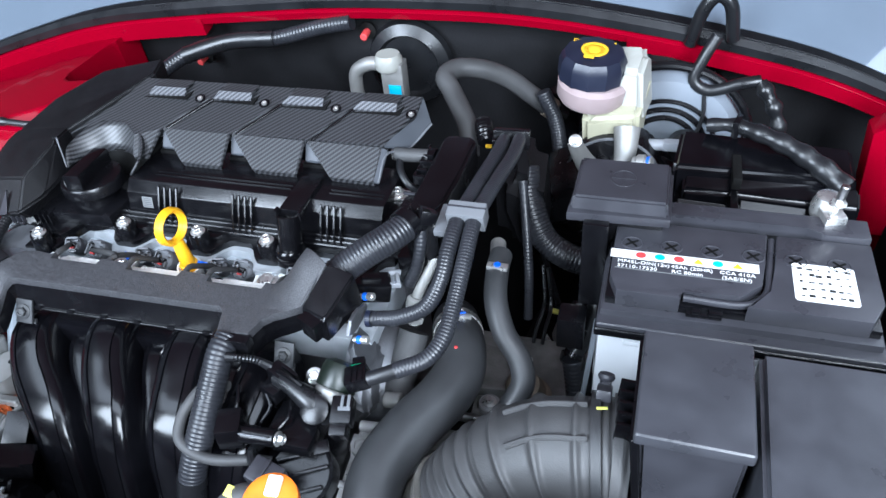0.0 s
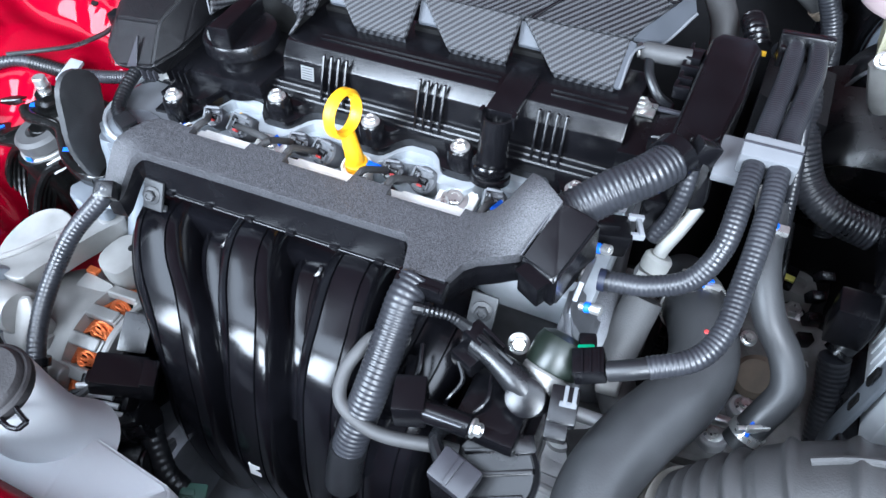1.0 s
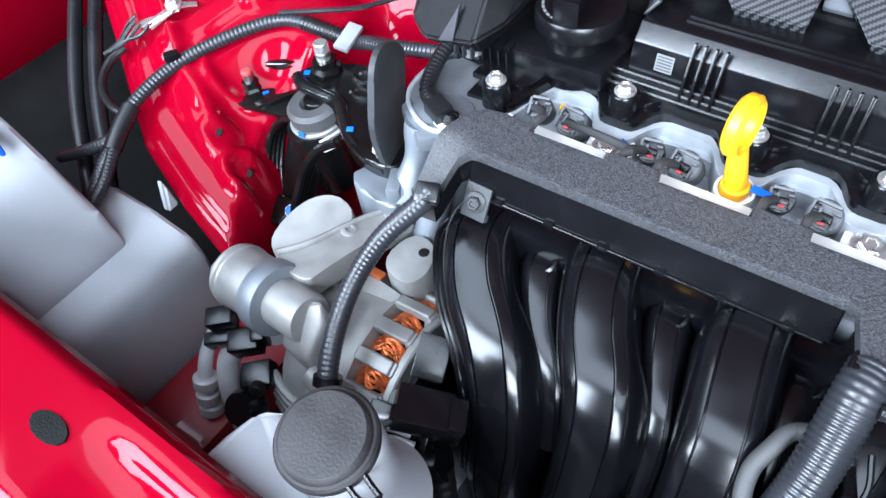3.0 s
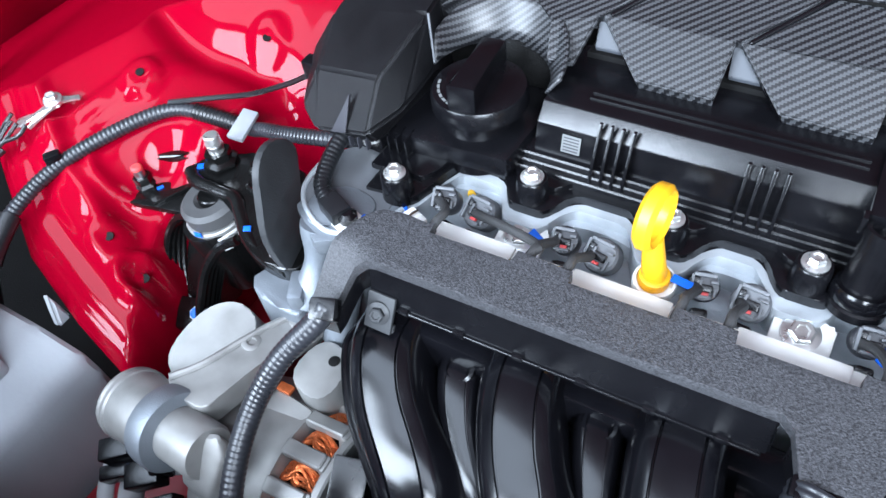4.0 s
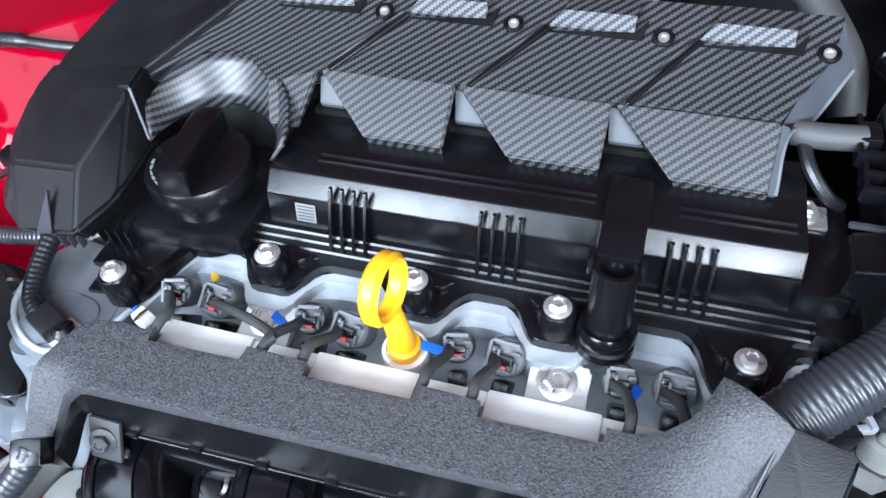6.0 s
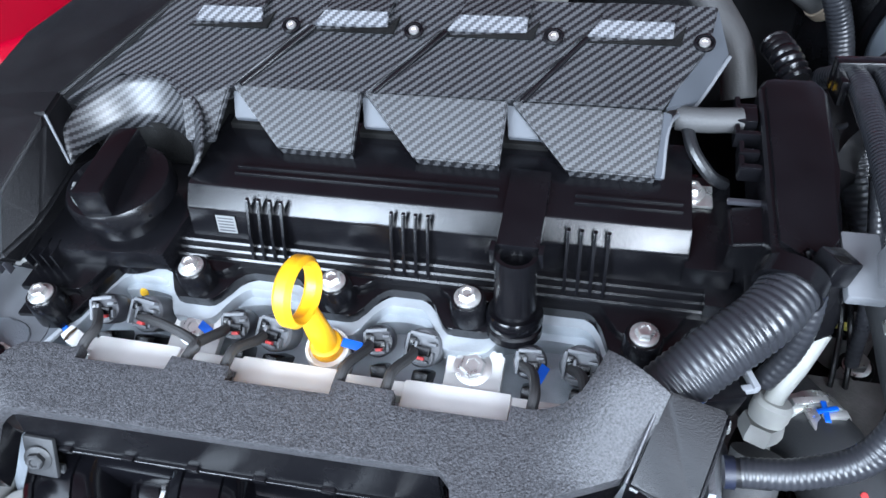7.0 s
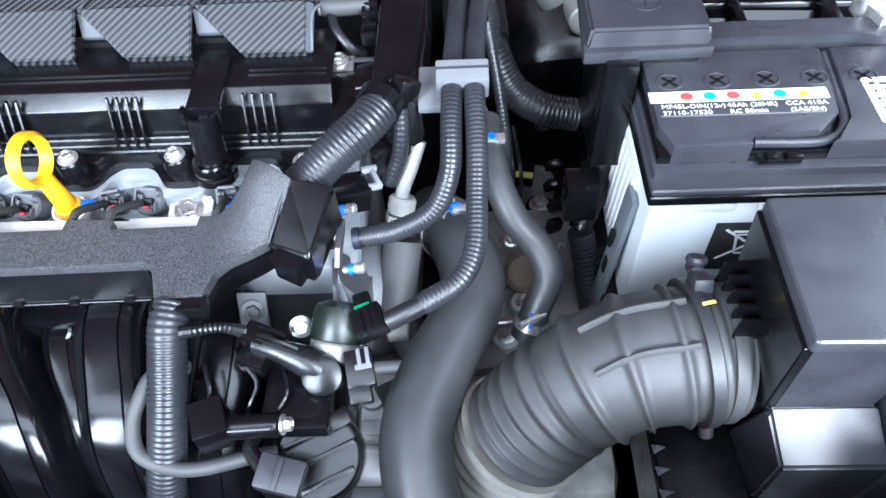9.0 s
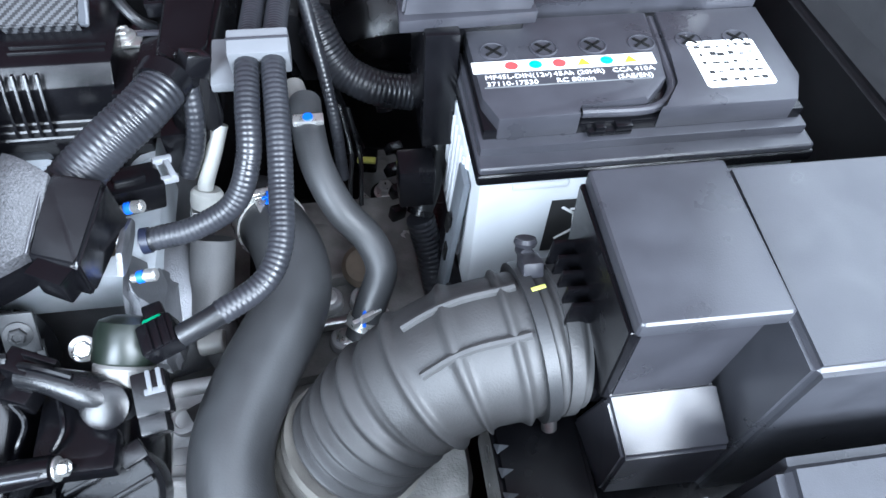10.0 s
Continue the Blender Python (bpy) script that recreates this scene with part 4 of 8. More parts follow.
def injector_plug(k, x, y, rz, z):
    """A round plug that leans forward, with a ribbed face, a lock tab and a taped wire over the rail."""
    inj = thing("injector_plug", (x, y, 0.826), "grey and black injector plug with a taped wire", "plug", "plugs along the cylinder head")
    pale = k % 2 == 1
    r = 0.0102 if pale else 0.0084
    body_m = pose(x, y, z, 36, 0, rz)
    part("barrel", moved(lathe([(r * 0.86, -0.016), (r * 0.94, -0.014), (r * 0.96, -0.002), (r * 0.86, -0.0004), (r * 0.6, 0.0)], None, 20), body_m), M_STEELPLASTIC if pale else M_GREYPLASTIC, inj)
    g = r / 0.0102
    frame_bm = join(box((-0.0070 * g, 0, 0.001), (0.0016, 0.0130 * g, 0.0040), 0.0004), box((0, 0.0068 * g, 0.001), (0.0130 * g, 0.0018, 0.0040), 0.0004), box((0.0058 * g, 0.0030 * g, 0.0015), (0.0040 * g, 0.0014, 0.0042), 0.0004), box((0, -0.0064 * g, 0.0010), (0.0090 * g, 0.0016, 0.0034), 0.0004), box((-0.0024 * g, 0.0004, 0.0020), (0.0014, 0.0058 * g, 0.0032), 0.0003), box((0.0062 * g, -0.0036 * g, 0.0012), (0.0014, 0.0050 * g, 0.0034), 0.0003))
    part("face_frame", moved(frame_bm, body_m), M_STEELPLASTIC, inj, "grey clip frame")
    part("socket", moved(join(box((0.0012 * g, -0.0010, 0.0010), (0.0074 * g, 0.0046 * g, 0.0052), 0.0008), box((-0.0046 * g, 0.0030 * g, 0.0010), (0.0030, 0.0034, 0.0046), 0.0006)), body_m), M_PLASTIC, inj, "black socket")
    part("lock_tab", moved(box((0.0008, -r * 0.46, 0.0022), (0.0034, 0.0016, 0.0026), 0.0003), body_m), M_REDINK, inj, "small red lock")
    part("stalk", box((x + 0.001, y - 0.006, z - 0.019), (0.0085, 0.009, 0.026), 0.002, (34, 0, rz)), M_PLASTIC, inj)
    tx = TIE_X[k]
    part("wire", tube([(x - 0.004, y - 0.001, z - 0.001), (0.55 * x + 0.45 * tx, y - 0.010, z + 0.008), (tx, 0.4075, 0.8672), (tx, 0.4000, 0.8690), (tx - 0.001, 0.3925, 0.8660), (tx - 0.001, 0.384, 0.858)], 0.0025, 10, 0.003), M_RUBBERGREY, inj)


for k, (x, y, rz, z) in enumerate(CONN):
    injector_plug(k, x, y, rz, z)
for x, y, z, rz, rx in ((-0.3995, 0.418, 0.8455, -35, 20), (-0.318, 0.4255, 0.850, -30, 25), (-0.2405, 0.4265, 0.8525, -8, 10), (-0.1495, 0.4245, 0.8515, 70, 25)):
    solid("paint_tag", box((x, y, z), (0.0105, 0.0045, 0.0009), 0.0003, (rx, 0, rz)), M_BLUE, (x, y, z), "small bright blue tape tag on a wire", "tag", "blue tags along the head")
rail = thing("fuel_rail", (-0.26, 0.408, 0.828), "cream coated fuel rail strip beside the head", "fuel rail")
part("rail_bar", box((-0.2485, 0.4065, 0.8500), (0.250, 0.0080, 0.008), 0.0015), M_CREAM, rail)
for x, n in ((-0.3450, 0.0455), (-0.2645, 0.0505), (-0.1850, 0.0490)):
    part("rail_pad", box((x, 0.4035, 0.8510), (n, 0.0145, 0.0100), 0.0014), M_CREAM, rail)
part("rail_end", rod((-0.384, 0.4080, 0.8415), (-0.372, 0.4080, 0.8415), 0.004), M_STEEL, rail)
for x in (-0.330, -0.182):
    lug = part("bracket", prism([(-0.0145, -0.0165), (0.0135, -0.0165), (0.0140, 0.010), (0.0115, 0.0105), (0.009, 0.0125), (-0.009, 0.0125), (-0.0115, 0.0105), (-0.0145, 0.010)], 0, 0.005, 0.0014, at((x, 0.430, 0.8325), 14, 0, 0)), M_CREAM, rail, "cream bolt bracket")
    part("bolt", BOLT, M_ZINC, lug, m=pose(x - 0.001, 0.4315, 0.8378, 14, 0, 20) @ Matrix.Diagonal((1.45, 1.45, 0.9, 1)))
rail_clip = part("rail_clip", box((-0.3860, 0.4110, 0.8470), (0.014, 0.008, 0.008), 0.0015, (0, 0, -24)), M_CREAM, rail)
part("clip_wire", tube([(-0.3885, 0.4070, 0.8518), (-0.3875, 0.4110, 0.8522), (-0.3865, 0.4150, 0.8510)], 0.0007, 6, 0.002), M_BROWNMETAL, rail_clip)

# ---- wiring cover across the head ----
tray = thing("harness_cover", (-0.26, 0.37, 0.85), "grained black plastic wiring cover bolted over the intake", "wiring cover")


def lifted(bm):
    """The plate drops at its forked end over the alternator and climbs to a spur at the gearbox end."""
    for v in bm.verts:
        x, y = v.co.x, v.co.y
        v.co.z += 0.0285 * smooth(-0.152, -0.114, x) * smooth(0.362, 0.402, y) + 0.006 * smooth(-0.160, -0.115, x)
        v.co.z -= 0.0285 * smooth(0.369, 0.338, y) * smooth(-0.374, -0.392, x)
    return bm


NOTCHES = ((-0.3600, -0.3145), (-0.2845, -0.2360), (-0.2080, -0.1590))
BACK = [(-0.3900, 0.3925), (-0.3780, 0.3945), (-0.3640, 0.3935)]
for xa, xb in NOTCHES:
    BACK += [(xa - 0.0006, 0.3955), (xa, 0.3885), (xb, 0.3893), (xb + 0.0006, 0.3965)]
OUT = BACK + [(-0.1490, 0.3955), (-0.1385, 0.3945), (-0.1310, 0.3965), (-0.1265, 0.4020), (-0.1225, 0.4100), (-0.1180, 0.4060), (-0.0995, 0.3940), (-0.1045, 0.3820), (-0.1135, 0.3695), (-0.1240, 0.3655), (-0.1350, 0.3615), (-0.1415, 0.3560), (-0.1462, 0.3420), (-0.1715, 0.3405), (-0.1775, 0.3600), (-0.1825, 0.3645), (-0.3800, 0.3603), (-0.3870, 0.3570), (-0.3910, 0.3510), (-0.3955, 0.3400), (-0.4095, 0.3390), (-0.4075, 0.3500), (-0.4045, 0.3620), (-0.4000, 0.3780), (-0.3960, 0.3870)]


def dense(outline, step=0.004):
    """The same outline with points at short steps, so that it can bend."""
    out = []
    for a, b in zip(outline, outline[1:] + outline[:1]):
        n = max(1, int(math.dist(a, b) / step))
        out += [(a[0] + (b[0] - a[0]) * k / n, a[1] + (b[1] - a[1]) * k / n) for k in range(n)]
    return out


def plate(outline, z0, z1, bevel, cell=0.005):
    """A sheet of a given outline, gridded inside so that it can bend, with a rounded rim."""
    bm = prism(dense(outline), z0, z1, 0)
    xs = [p[0] for p in outline]
    ys = [p[1] for p in outline]
    for axis, lo, hi in ((0, min(xs), max(xs)), (1, min(ys), max(ys))):
        n = int((hi - lo) / cell)
        for k in range(1, n):
            no = (1, 0, 0) if axis == 0 else (0, 1, 0)
            co = (lo + (hi - lo) * k / n, 0, 0) if axis == 0 else (0, lo + (hi - lo) * k / n, 0)
            bmesh.ops.bisect_plane(bm, geom=list(bm.verts) + list(bm.edges) + list(bm.faces), plane_co=co, plane_no=no)
    bm.normal_update()
    rim_edges = [e for e in bm.edges if len(e.link_faces) == 2 and abs(abs(e.link_faces[0].normal.z) - abs(e.link_faces[1].normal.z)) > 0.5]
    bmesh.ops.bevel(bm, geom=rim_edges, offset=bevel, segments=2, profile=0.6, affect="EDGES", clamp_overlap=True)
    return bm


part("top_plate", lifted(plate(OUT, 0.8655, 0.8725, 0.0012)), M_TRAY, tray, "coarse grained top face")
part("front_skirt", hull([(-0.380, 0.3615, 0.8690), (-0.1825, 0.3655, 0.8690), (-0.381, 0.3560, 0.8440), (-0.1815, 0.3600, 0.8440), (-0.380, 0.3690, 0.8690), (-0.1825, 0.3730, 0.8690), (-0.381, 0.3620, 0.8440), (-0.1815, 0.3660, 0.8440)], 0.0010), M_PLASTIC, tray, "smooth black front skirt")
part("front_lip", hull([(-0.378, 0.3545, 0.8430), (-0.184, 0.3585, 0.8430), (-0.378, 0.3620, 0.8430), (-0.184, 0.3660, 0.8430), (-0.378, 0.3545, 0.8448), (-0.184, 0.3585, 0.8448), (-0.378, 0.3620, 0.8448), (-0.184, 0.3660, 0.8448)], 0.0005), M_PLASTIC, tray)
for k in range(6):
    x = -0.360 + 0.032 * k
    part("lip_clip", box((x, 0.3560 + 0.0206 * (x + 0.378), 0.8445), (0.006, 0.004, 0.004), 0.0008), M_PLASTIC, tray)
FORK = [(-0.4088, 0.3400), (-0.4068, 0.3500), (-0.4038, 0.3620), (-0.3990, 0.3780), (-0.3820, 0.3780), (-0.3820, 0.3625), (-0.3878, 0.3595), (-0.3918, 0.3520), (-0.3960, 0.3410)]
part("end_skirt", lifted(plate(FORK, 0.8480, 0.8662, 0.0006)), M_PLASTIC, tray, "smooth black skirt of the forked end")
ARMO = [(-0.1700, 0.3420), (-0.1760, 0.3605), (-0.1700, 0.3850), (-0.1300, 0.3930), (-0.1200, 0.4030), (-0.1015, 0.3930), (-0.1060, 0.3830), (-0.1145, 0.3710), (-0.1245, 0.3670), (-0.1360, 0.3630), (-0.1430, 0.3570), (-0.1476, 0.3432)]
part("arm_skirt", lifted(plate(ARMO, 0.8460, 0.8662, 0.0006)), M_PLASTIC, tray)
part("arm_end", hull([(-0.1010, 0.3965, 0.9030), (-0.0770, 0.3930, 0.8985), (-0.0885, 0.3560, 0.8850), (-0.1120, 0.3660, 0.8830), (-0.100, 0.405, 0.865), (-0.078, 0.400, 0.862), (-0.0885, 0.3550, 0.862), (-0.113, 0.3645, 0.862)], 0.0015), M_PLASTIC, tray, "smooth black channel end")
part("arm_edge", rod((-0.1015, 0.3960, 0.9034), (-0.1122, 0.3665, 0.8836), 0.0008), M_GREYPLASTIC, tray)
part("arm_block", box((-0.1005, 0.3590, 0.873), (0.016, 0.012, 0.016), 0.0015, (0, 0, -28)), M_PLASTIC, tray)
part("block_rim", box((-0.1005, 0.3590, 0.8818), (0.018, 0.014, 0.0018), 0.0005, (0, 0, -28)), M_PLASTIC, tray)
part("spout", box((-0.1590, 0.3385, 0.8660), (0.030, 0.010, 0.012), 0.002), M_PLASTIC, tray)
part("spout_lip", box((-0.1590, 0.3345, 0.8715), (0.026, 0.003, 0.0025), 0.0006), M_PLASTIC, tray)
for x, y, z in ((-0.372, 0.3515, 0.8465), (-0.128, 0.3515, 0.8475)):
    leg = part("bracket", box((x, y, z - 0.004), (0.0165, 0.0025, 0.021), 0.0012, (-32, 0, 0)), M_GREYSTEEL, tray, "grey steel bracket")
    part("bolt", BOLT_DARK, M_GREYSTEEL, leg, m=pose(x, y - 0.0012, z - 0.003, 58, 0, 15))
    part("tab", box((x + 0.005, y - 0.002, z - 0.017), (0.004, 0.002, 0.010), 0.0005, (-32, 0, 0)), M_GREYSTEEL, leg)

# ---- intake manifold: glossy black runners ----
manifold = thing("intake_manifold", (-0.26, 0.30, 0.64), "glossy black plastic intake manifold with curved runners", "intake manifold")


def loft(line, half, thick, side=(1, 0, 0), ridge=True, step=0.006):
    """A flattened pipe along a line, with two fine ridges on its back."""
    pts = spline(line, step)
    half_prof = [(0.0, 1.06), (0.40, 1.0), (0.42, 0.90), (0.445, 0.90), (0.465, 1.0), (0.68, 0.90), (0.76, 0.80), (0.86, 0.55), (0.94, 0.20), (1.0, -0.3), (1.0, -1.2), (0.5, -1.3)]
    prof = half_prof + [(-u, v) for u, v in reversed(half_prof[1:])]
    n = len(prof)
    bm = bmesh.new()
    rings = []
    for i, p in enumerate(pts):
        d = (pts[min(i + 1, len(pts) - 1)] - pts[max(i - 1, 0)]).normalized()
        sd = Vector(side)
        sd = (sd - d * sd.dot(d)).normalized()
        up = d.cross(sd)
        w = i / (len(pts) - 1)
        h = half(w) if callable(half) else half
        rings.append([bm.verts.new(p + sd * (u * h) + up * (v * thick)) for u, v in prof])
    for a, b in zip(rings, rings[1:]):
        for k in range(n):
            bm.faces.new((a[k], a[(k + 1) % n], b[(k + 1) % n], b[k]))
    bm.faces.new(list(reversed(rings[0])))
    bm.faces.new(rings[-1])
    return bm


RUN = (
    [(-0.372, 0.372, 0.812), (-0.370, 0.349, 0.814), (-0.352, 0.322, 0.802), (-0.322, 0.296, 0.786), (-0.309, 0.280, 0.757), (-0.310, 0.270, 0.700), (-0.312, 0.275, 0.620)],
    [(-0.296, 0.372, 0.820), (-0.291, 0.349, 0.823), (-0.278, 0.322, 0.814), (-0.260, 0.296, 0.800), (-0.256, 0.280, 0.767), (-0.260, 0.270, 0.700), (-0.262, 0.275, 0.620)],
    [(-0.216, 0.372, 0.824), (-0.214, 0.349, 0.827), (-0.208, 0.322, 0.820), (-0.202, 0.296, 0.807), (-0.200, 0.280, 0.772), (-0.204, 0.270, 0.700), (-0.206, 0.275, 0.620)],
    [(-0.152, 0.372, 0.812), (-0.150, 0.349, 0.815), (-0.152, 0.322, 0.806), (-0.156, 0.298, 0.792), (-0.160, 0.282, 0.762), (-0.164, 0.272, 0.700), (-0.166, 0.275, 0.620)],
)
for k, line in enumerate(RUN):
    part("runner", loft(line, lambda w: 0.0222 - 0.0010 * smooth(0.2, 0.6, w), 0.016), M_GLOSS, manifold, "curved glossy runner with a raised spine", angle=24)
for a, b in zip(RUN, RUN[1:]):
    mid = [tuple((p[i] + q[i]) / 2 - (0.0, -0.006, 0.013)[i] for i in range(3)) for p, q in list(zip(a, b))[:5]]
    part("web", loft(mid, lambda w: 0.0130 - 0.0045 * smooth(0.2, 0.6, w), 0.008), M_GLOSS, manifold, angle=24)
    x, y, z = mid[1]
    part("boss", lathe([(0.0095, -0.006), (0.0085, 0.006), (0.0068, 0.007), (0.0062, 0.002)], pose(x + 0.001, y + 0.002, z + 0.004, 30, 0, 0), 22), M_GLOSS, manifold)
    part("screw", lathe([(0.0046, -0.001), (0.0046, 0.003), (0.0032, 0.0036), (0.0030, 0.002)], pose(x + 0.001, y + 0.002, z + 0.004, 30, 0, 0), 14), M_ALUDARK, manifold)
part("maker_label", box((-0.2588, 0.2540, 0.7059), (0.0090, 0.0012, 0.0170), 0.0003, (-3, 8, 6.5)), M_PAPER, manifold, "small white label")
part("plenum", box((-0.25, 0.330, 0.68), (0.23, 0.06, 0.16), 0.012), M_GLOSS, manifold)
part("back_plate", box((-0.262, 0.366, 0.812), (0.25, 0.02, 0.03), 0.004), M_GLOSS, manifold)
for d in (0.0, 0.004):
    part("seam", tube([(-0.396 - d, 0.358, 0.803), (-0.394 - d, 0.342, 0.803), (-0.376 - d, 0.315, 0.790), (-0.347 - d, 0.290, 0.774), (-0.332 - d, 0.274, 0.748), (-0.332 - d, 0.264, 0.70), (-0.332 - d, 0.268, 0.63)], 0.0022, 8, 0.004), M_GLOSS, manifold)

# ---- conduits over the front ----
def hose(name, pts, r, label, category, material=None, ribs=True, pitch=0.0034, seg=14, group=""):
    bm = conduit(pts, r, pitch, seg) if ribs else tube(pts, r, seg, 0.004)
    return solid(name, bm, material or M_CONDUIT, pts[0], label, category, group, angle=50)


front_conduit = thing("front_conduit", (-0.165, 0.34, 0.862), "thick corrugated black conduit hanging over the intake", "conduit")
part("ribbed_sleeve", conduit([(-0.164, 0.342, 0.866), (-0.1655, 0.330, 0.862), (-0.166, 0.318, 0.853), (-0.167, 0.300, 0.838), (-0.170, 0.283, 0.819), (-0.175, 0.268, 0.795), (-0.179, 0.258, 0.765)], 0.0105, 0.0031, 20), M_CONDUIT, front_conduit, angle=50)
part("tape_wrap", tube([(-0.176, 0.2665, 0.792), (-0.1785, 0.260, 0.772), (-0.180, 0.2565, 0.757)], 0.0112, 16, 0.003), M_RUBBER, front_conduit, "wrapped black tape")
big_conduit = thing("thick_conduit", (-0.098, 0.41, 0.885), "thick glossy corrugated conduit from the wiring cover", "conduit")
part("ribbed_sleeve", conduit([(-0.104, 0.402, 0.881), (-0.092, 0.412, 0.888), (-0.078, 0.423, 0.8955), (-0.064, 0.435, 0.901), (-0.0555, 0.447, 0.9035), (-0.0535, 0.452, 0.904)], 0.0122, 0.0030, 22), M_CONDUIT, big_conduit, angle=50)
part("clamp", tube([(-0.0565, 0.4465, 0.9035), (-0.0530, 0.4545, 0.9045)], 0.0136, 24, 0.002), M_PLASTIC, big_conduit, "black clamp band")
latch = part("clamp_latch", box((-0.0395, 0.4570, 0.909), (0.013, 0.012, 0.012), 0.0015, (-10, 25, 25)), M_PLASTIC, big_conduit)
part("window", box((-0.0385, 0.4555, 0.9155), (0.006, 0.005, 0.001), 0.0003, (-10, 25, 25)), M_DARK, latch)
part("holder", hull([(-0.050, 0.462, 0.914), (-0.040, 0.462, 0.908), (-0.032, 0.455, 0.898), (-0.030, 0.448, 0.876), (-0.040, 0.444, 0.872), (-0.044, 0.450, 0.890), (-0.050, 0.470, 0.905), (-0.032, 0.470, 0.89), (-0.034, 0.456, 0.87)], 0.0015), M_PLASTIC, big_conduit, "black holder")
hose("thin_conduit", [(-0.044, 0.452, 0.899), (-0.044, 0.446, 0.884), (-0.047, 0.441, 0.868), (-0.054, 0.436, 0.852)], 0.0052, "thin corrugated black conduit beside the thick one", "conduit")

# upright channel that carries the looms backwards
channel = thing("loom_channel", (-0.045, 0.50, 0.86), "black plastic loom channel beside the valve cover", "loom channel")
part("trough", prism([(-0.061, 0.462), (-0.0600, 0.574), (-0.056, 0.582), (-0.032, 0.582), (-0.0265, 0.572), (-0.0290, 0.515), (-0.0320, 0.470), (-0.042, 0.448), (-0.056, 0.450)], 0.866, 0.905, 0.004, None, 3), M_PLASTIC, channel)
part("trough_lid", prism([(-0.058, 0.470), (-0.0570, 0.572), (-0.0540, 0.578), (-0.034, 0.578), (-0.0295, 0.570), (-0.0320, 0.515), (-0.0345, 0.474), (-0.044, 0.458)], 0.9040, 0.9075, 0.0016, None, 2), M_PLASTIC, channel)
for y, ln in ((0.561, 0.010), (0.541, 0.012), (0.528, 0.009), (0.518, 0.010)):
    part("hook", join(box((-0.0655, y, 0.8985), (ln, 0.0030, 0.009), 0.0008), box((-0.0655 - ln * 0.4, y + 0.003, 0.8985), (0.0025, 0.008, 0.009), 0.0008)), M_PLASTIC, channel)
part("side_box", hull([(-0.074, 0.478, 0.892), (-0.058, 0.478, 0.895), (-0.058, 0.502, 0.895), (-0.074, 0.502, 0.892), (-0.074, 0.478, 0.865), (-0.058, 0.478, 0.865), (-0.058, 0.502, 0.865), (-0.074, 0.502, 0.865)], 0.0015), M_PLASTIC, channel)
part("box_lip", box((-0.066, 0.5025, 0.8945), (0.018, 0.0025, 0.0025), 0.0006), M_GREYPLASTIC, channel)
part("foot", box((-0.052, 0.47, 0.858), (0.026, 0.05, 0.03), 0.003), M_PLASTIC, channel)
sensor = thing("cam_sensor", (-0.085, 0.545, 0.885), "grey taped sensor plug behind the valve cover", "sensor")
part("body", tube([(-0.098, 0.552, 0.900), (-0.086, 0.550, 0.901), (-0.068, 0.553, 0.900)], 0.0062, 14, 0.003), M_RUBBERGREY, sensor)
part("lead", tube([(-0.093, 0.548, 0.898), (-0.089, 0.536, 0.893), (-0.080, 0.528, 0.885), (-0.072, 0.530, 0.878)], 0.0032, 10, 0.003), M_RUBBER, sensor)
part("plug", box((-0.066, 0.553, 0.900), (0.010, 0.011, 0.009), 0.001), M_PLASTIC, sensor)
part("terminal", box((-0.100, 0.556, 0.897), (0.007, 0.008, 0.007), 0.001, (0, 0, 20)), M_ZINC, sensor)
part("bracket", box((-0.088, 0.520, 0.878), (0.020, 0.014, 0.002), 0.0006), M_ZINC, sensor)
part("bolt", BOLT, M_ZINC, sensor, m=at((-0.088, 0.521, 0.879)))

# twin conduits with their spacer clip
twin = thing("twin_conduit", (-0.006, 0.46, 0.90), "pair of corrugated grey-black conduits held by a spacer clip", "conduit")
A_LINE = [(-0.016, 0.628, 0.872), (-0.0085, 0.602, 0.893), (-0.0080, 0.561, 0.900), (-0.0098, 0.524, 0.905), (-0.0118, 0.488, 0.909), (-0.0132, 0.455, 0.912), (-0.014, 0.428, 0.905), (-0.0155, 0.407, 0.891), (-0.025, 0.3955, 0.873), (-0.045, 0.391, 0.862), (-0.066, 0.390, 0.857)]
B_LINE = [(0.002, 0.632, 0.872), (0.0056, 0.606, 0.893), (0.0070, 0.566, 0.900), (0.0040, 0.527, 0.905), (0.0010, 0.489, 0.909), (-0.0005, 0.454, 0.912), (0.000, 0.418, 0.901), (-0.001, 0.390, 0.886), (-0.003, 0.366, 0.875), (-0.012, 0.350, 0.868), (-0.032, 0.339, 0.863)]
part("ribbed_sleeve", conduit(A_LINE, 0.0062, 0.0026, 16), M_CONDUIT, twin, angle=50)
part("ribbed_sleeve", conduit(B_LINE, 0.0062, 0.0026, 16), M_CONDUIT, twin, angle=50)
part("smooth_end", tube([(-0.055, 0.3900, 0.8585), (-0.063, 0.390, 0.8572), (-0.069, 0.3898, 0.8565)], 0.0058, 14, 0.002), M_RUBBER, twin)
part("blue_band", tube([(-0.0685, 0.3898, 0.8566), (-0.0725, 0.3896, 0.8562)], 0.0066, 16, 0.001), M_BLUEGREY, twin, "dark blue band")
part("smooth_end", tube([(-0.028, 0.341, 0.8640), (-0.040, 0.336, 0.8605), (-0.050, 0.333, 0.857)], 0.0055, 14, 0.002), M_RUBBER, twin)
part("spacer_clip", box((-0.0070, 0.459, 0.9125), (0.0300, 0.0150, 0.0175), 0.0015, (15, 0, 0)), M_CLIP, twin, "smooth grey spacer clip")
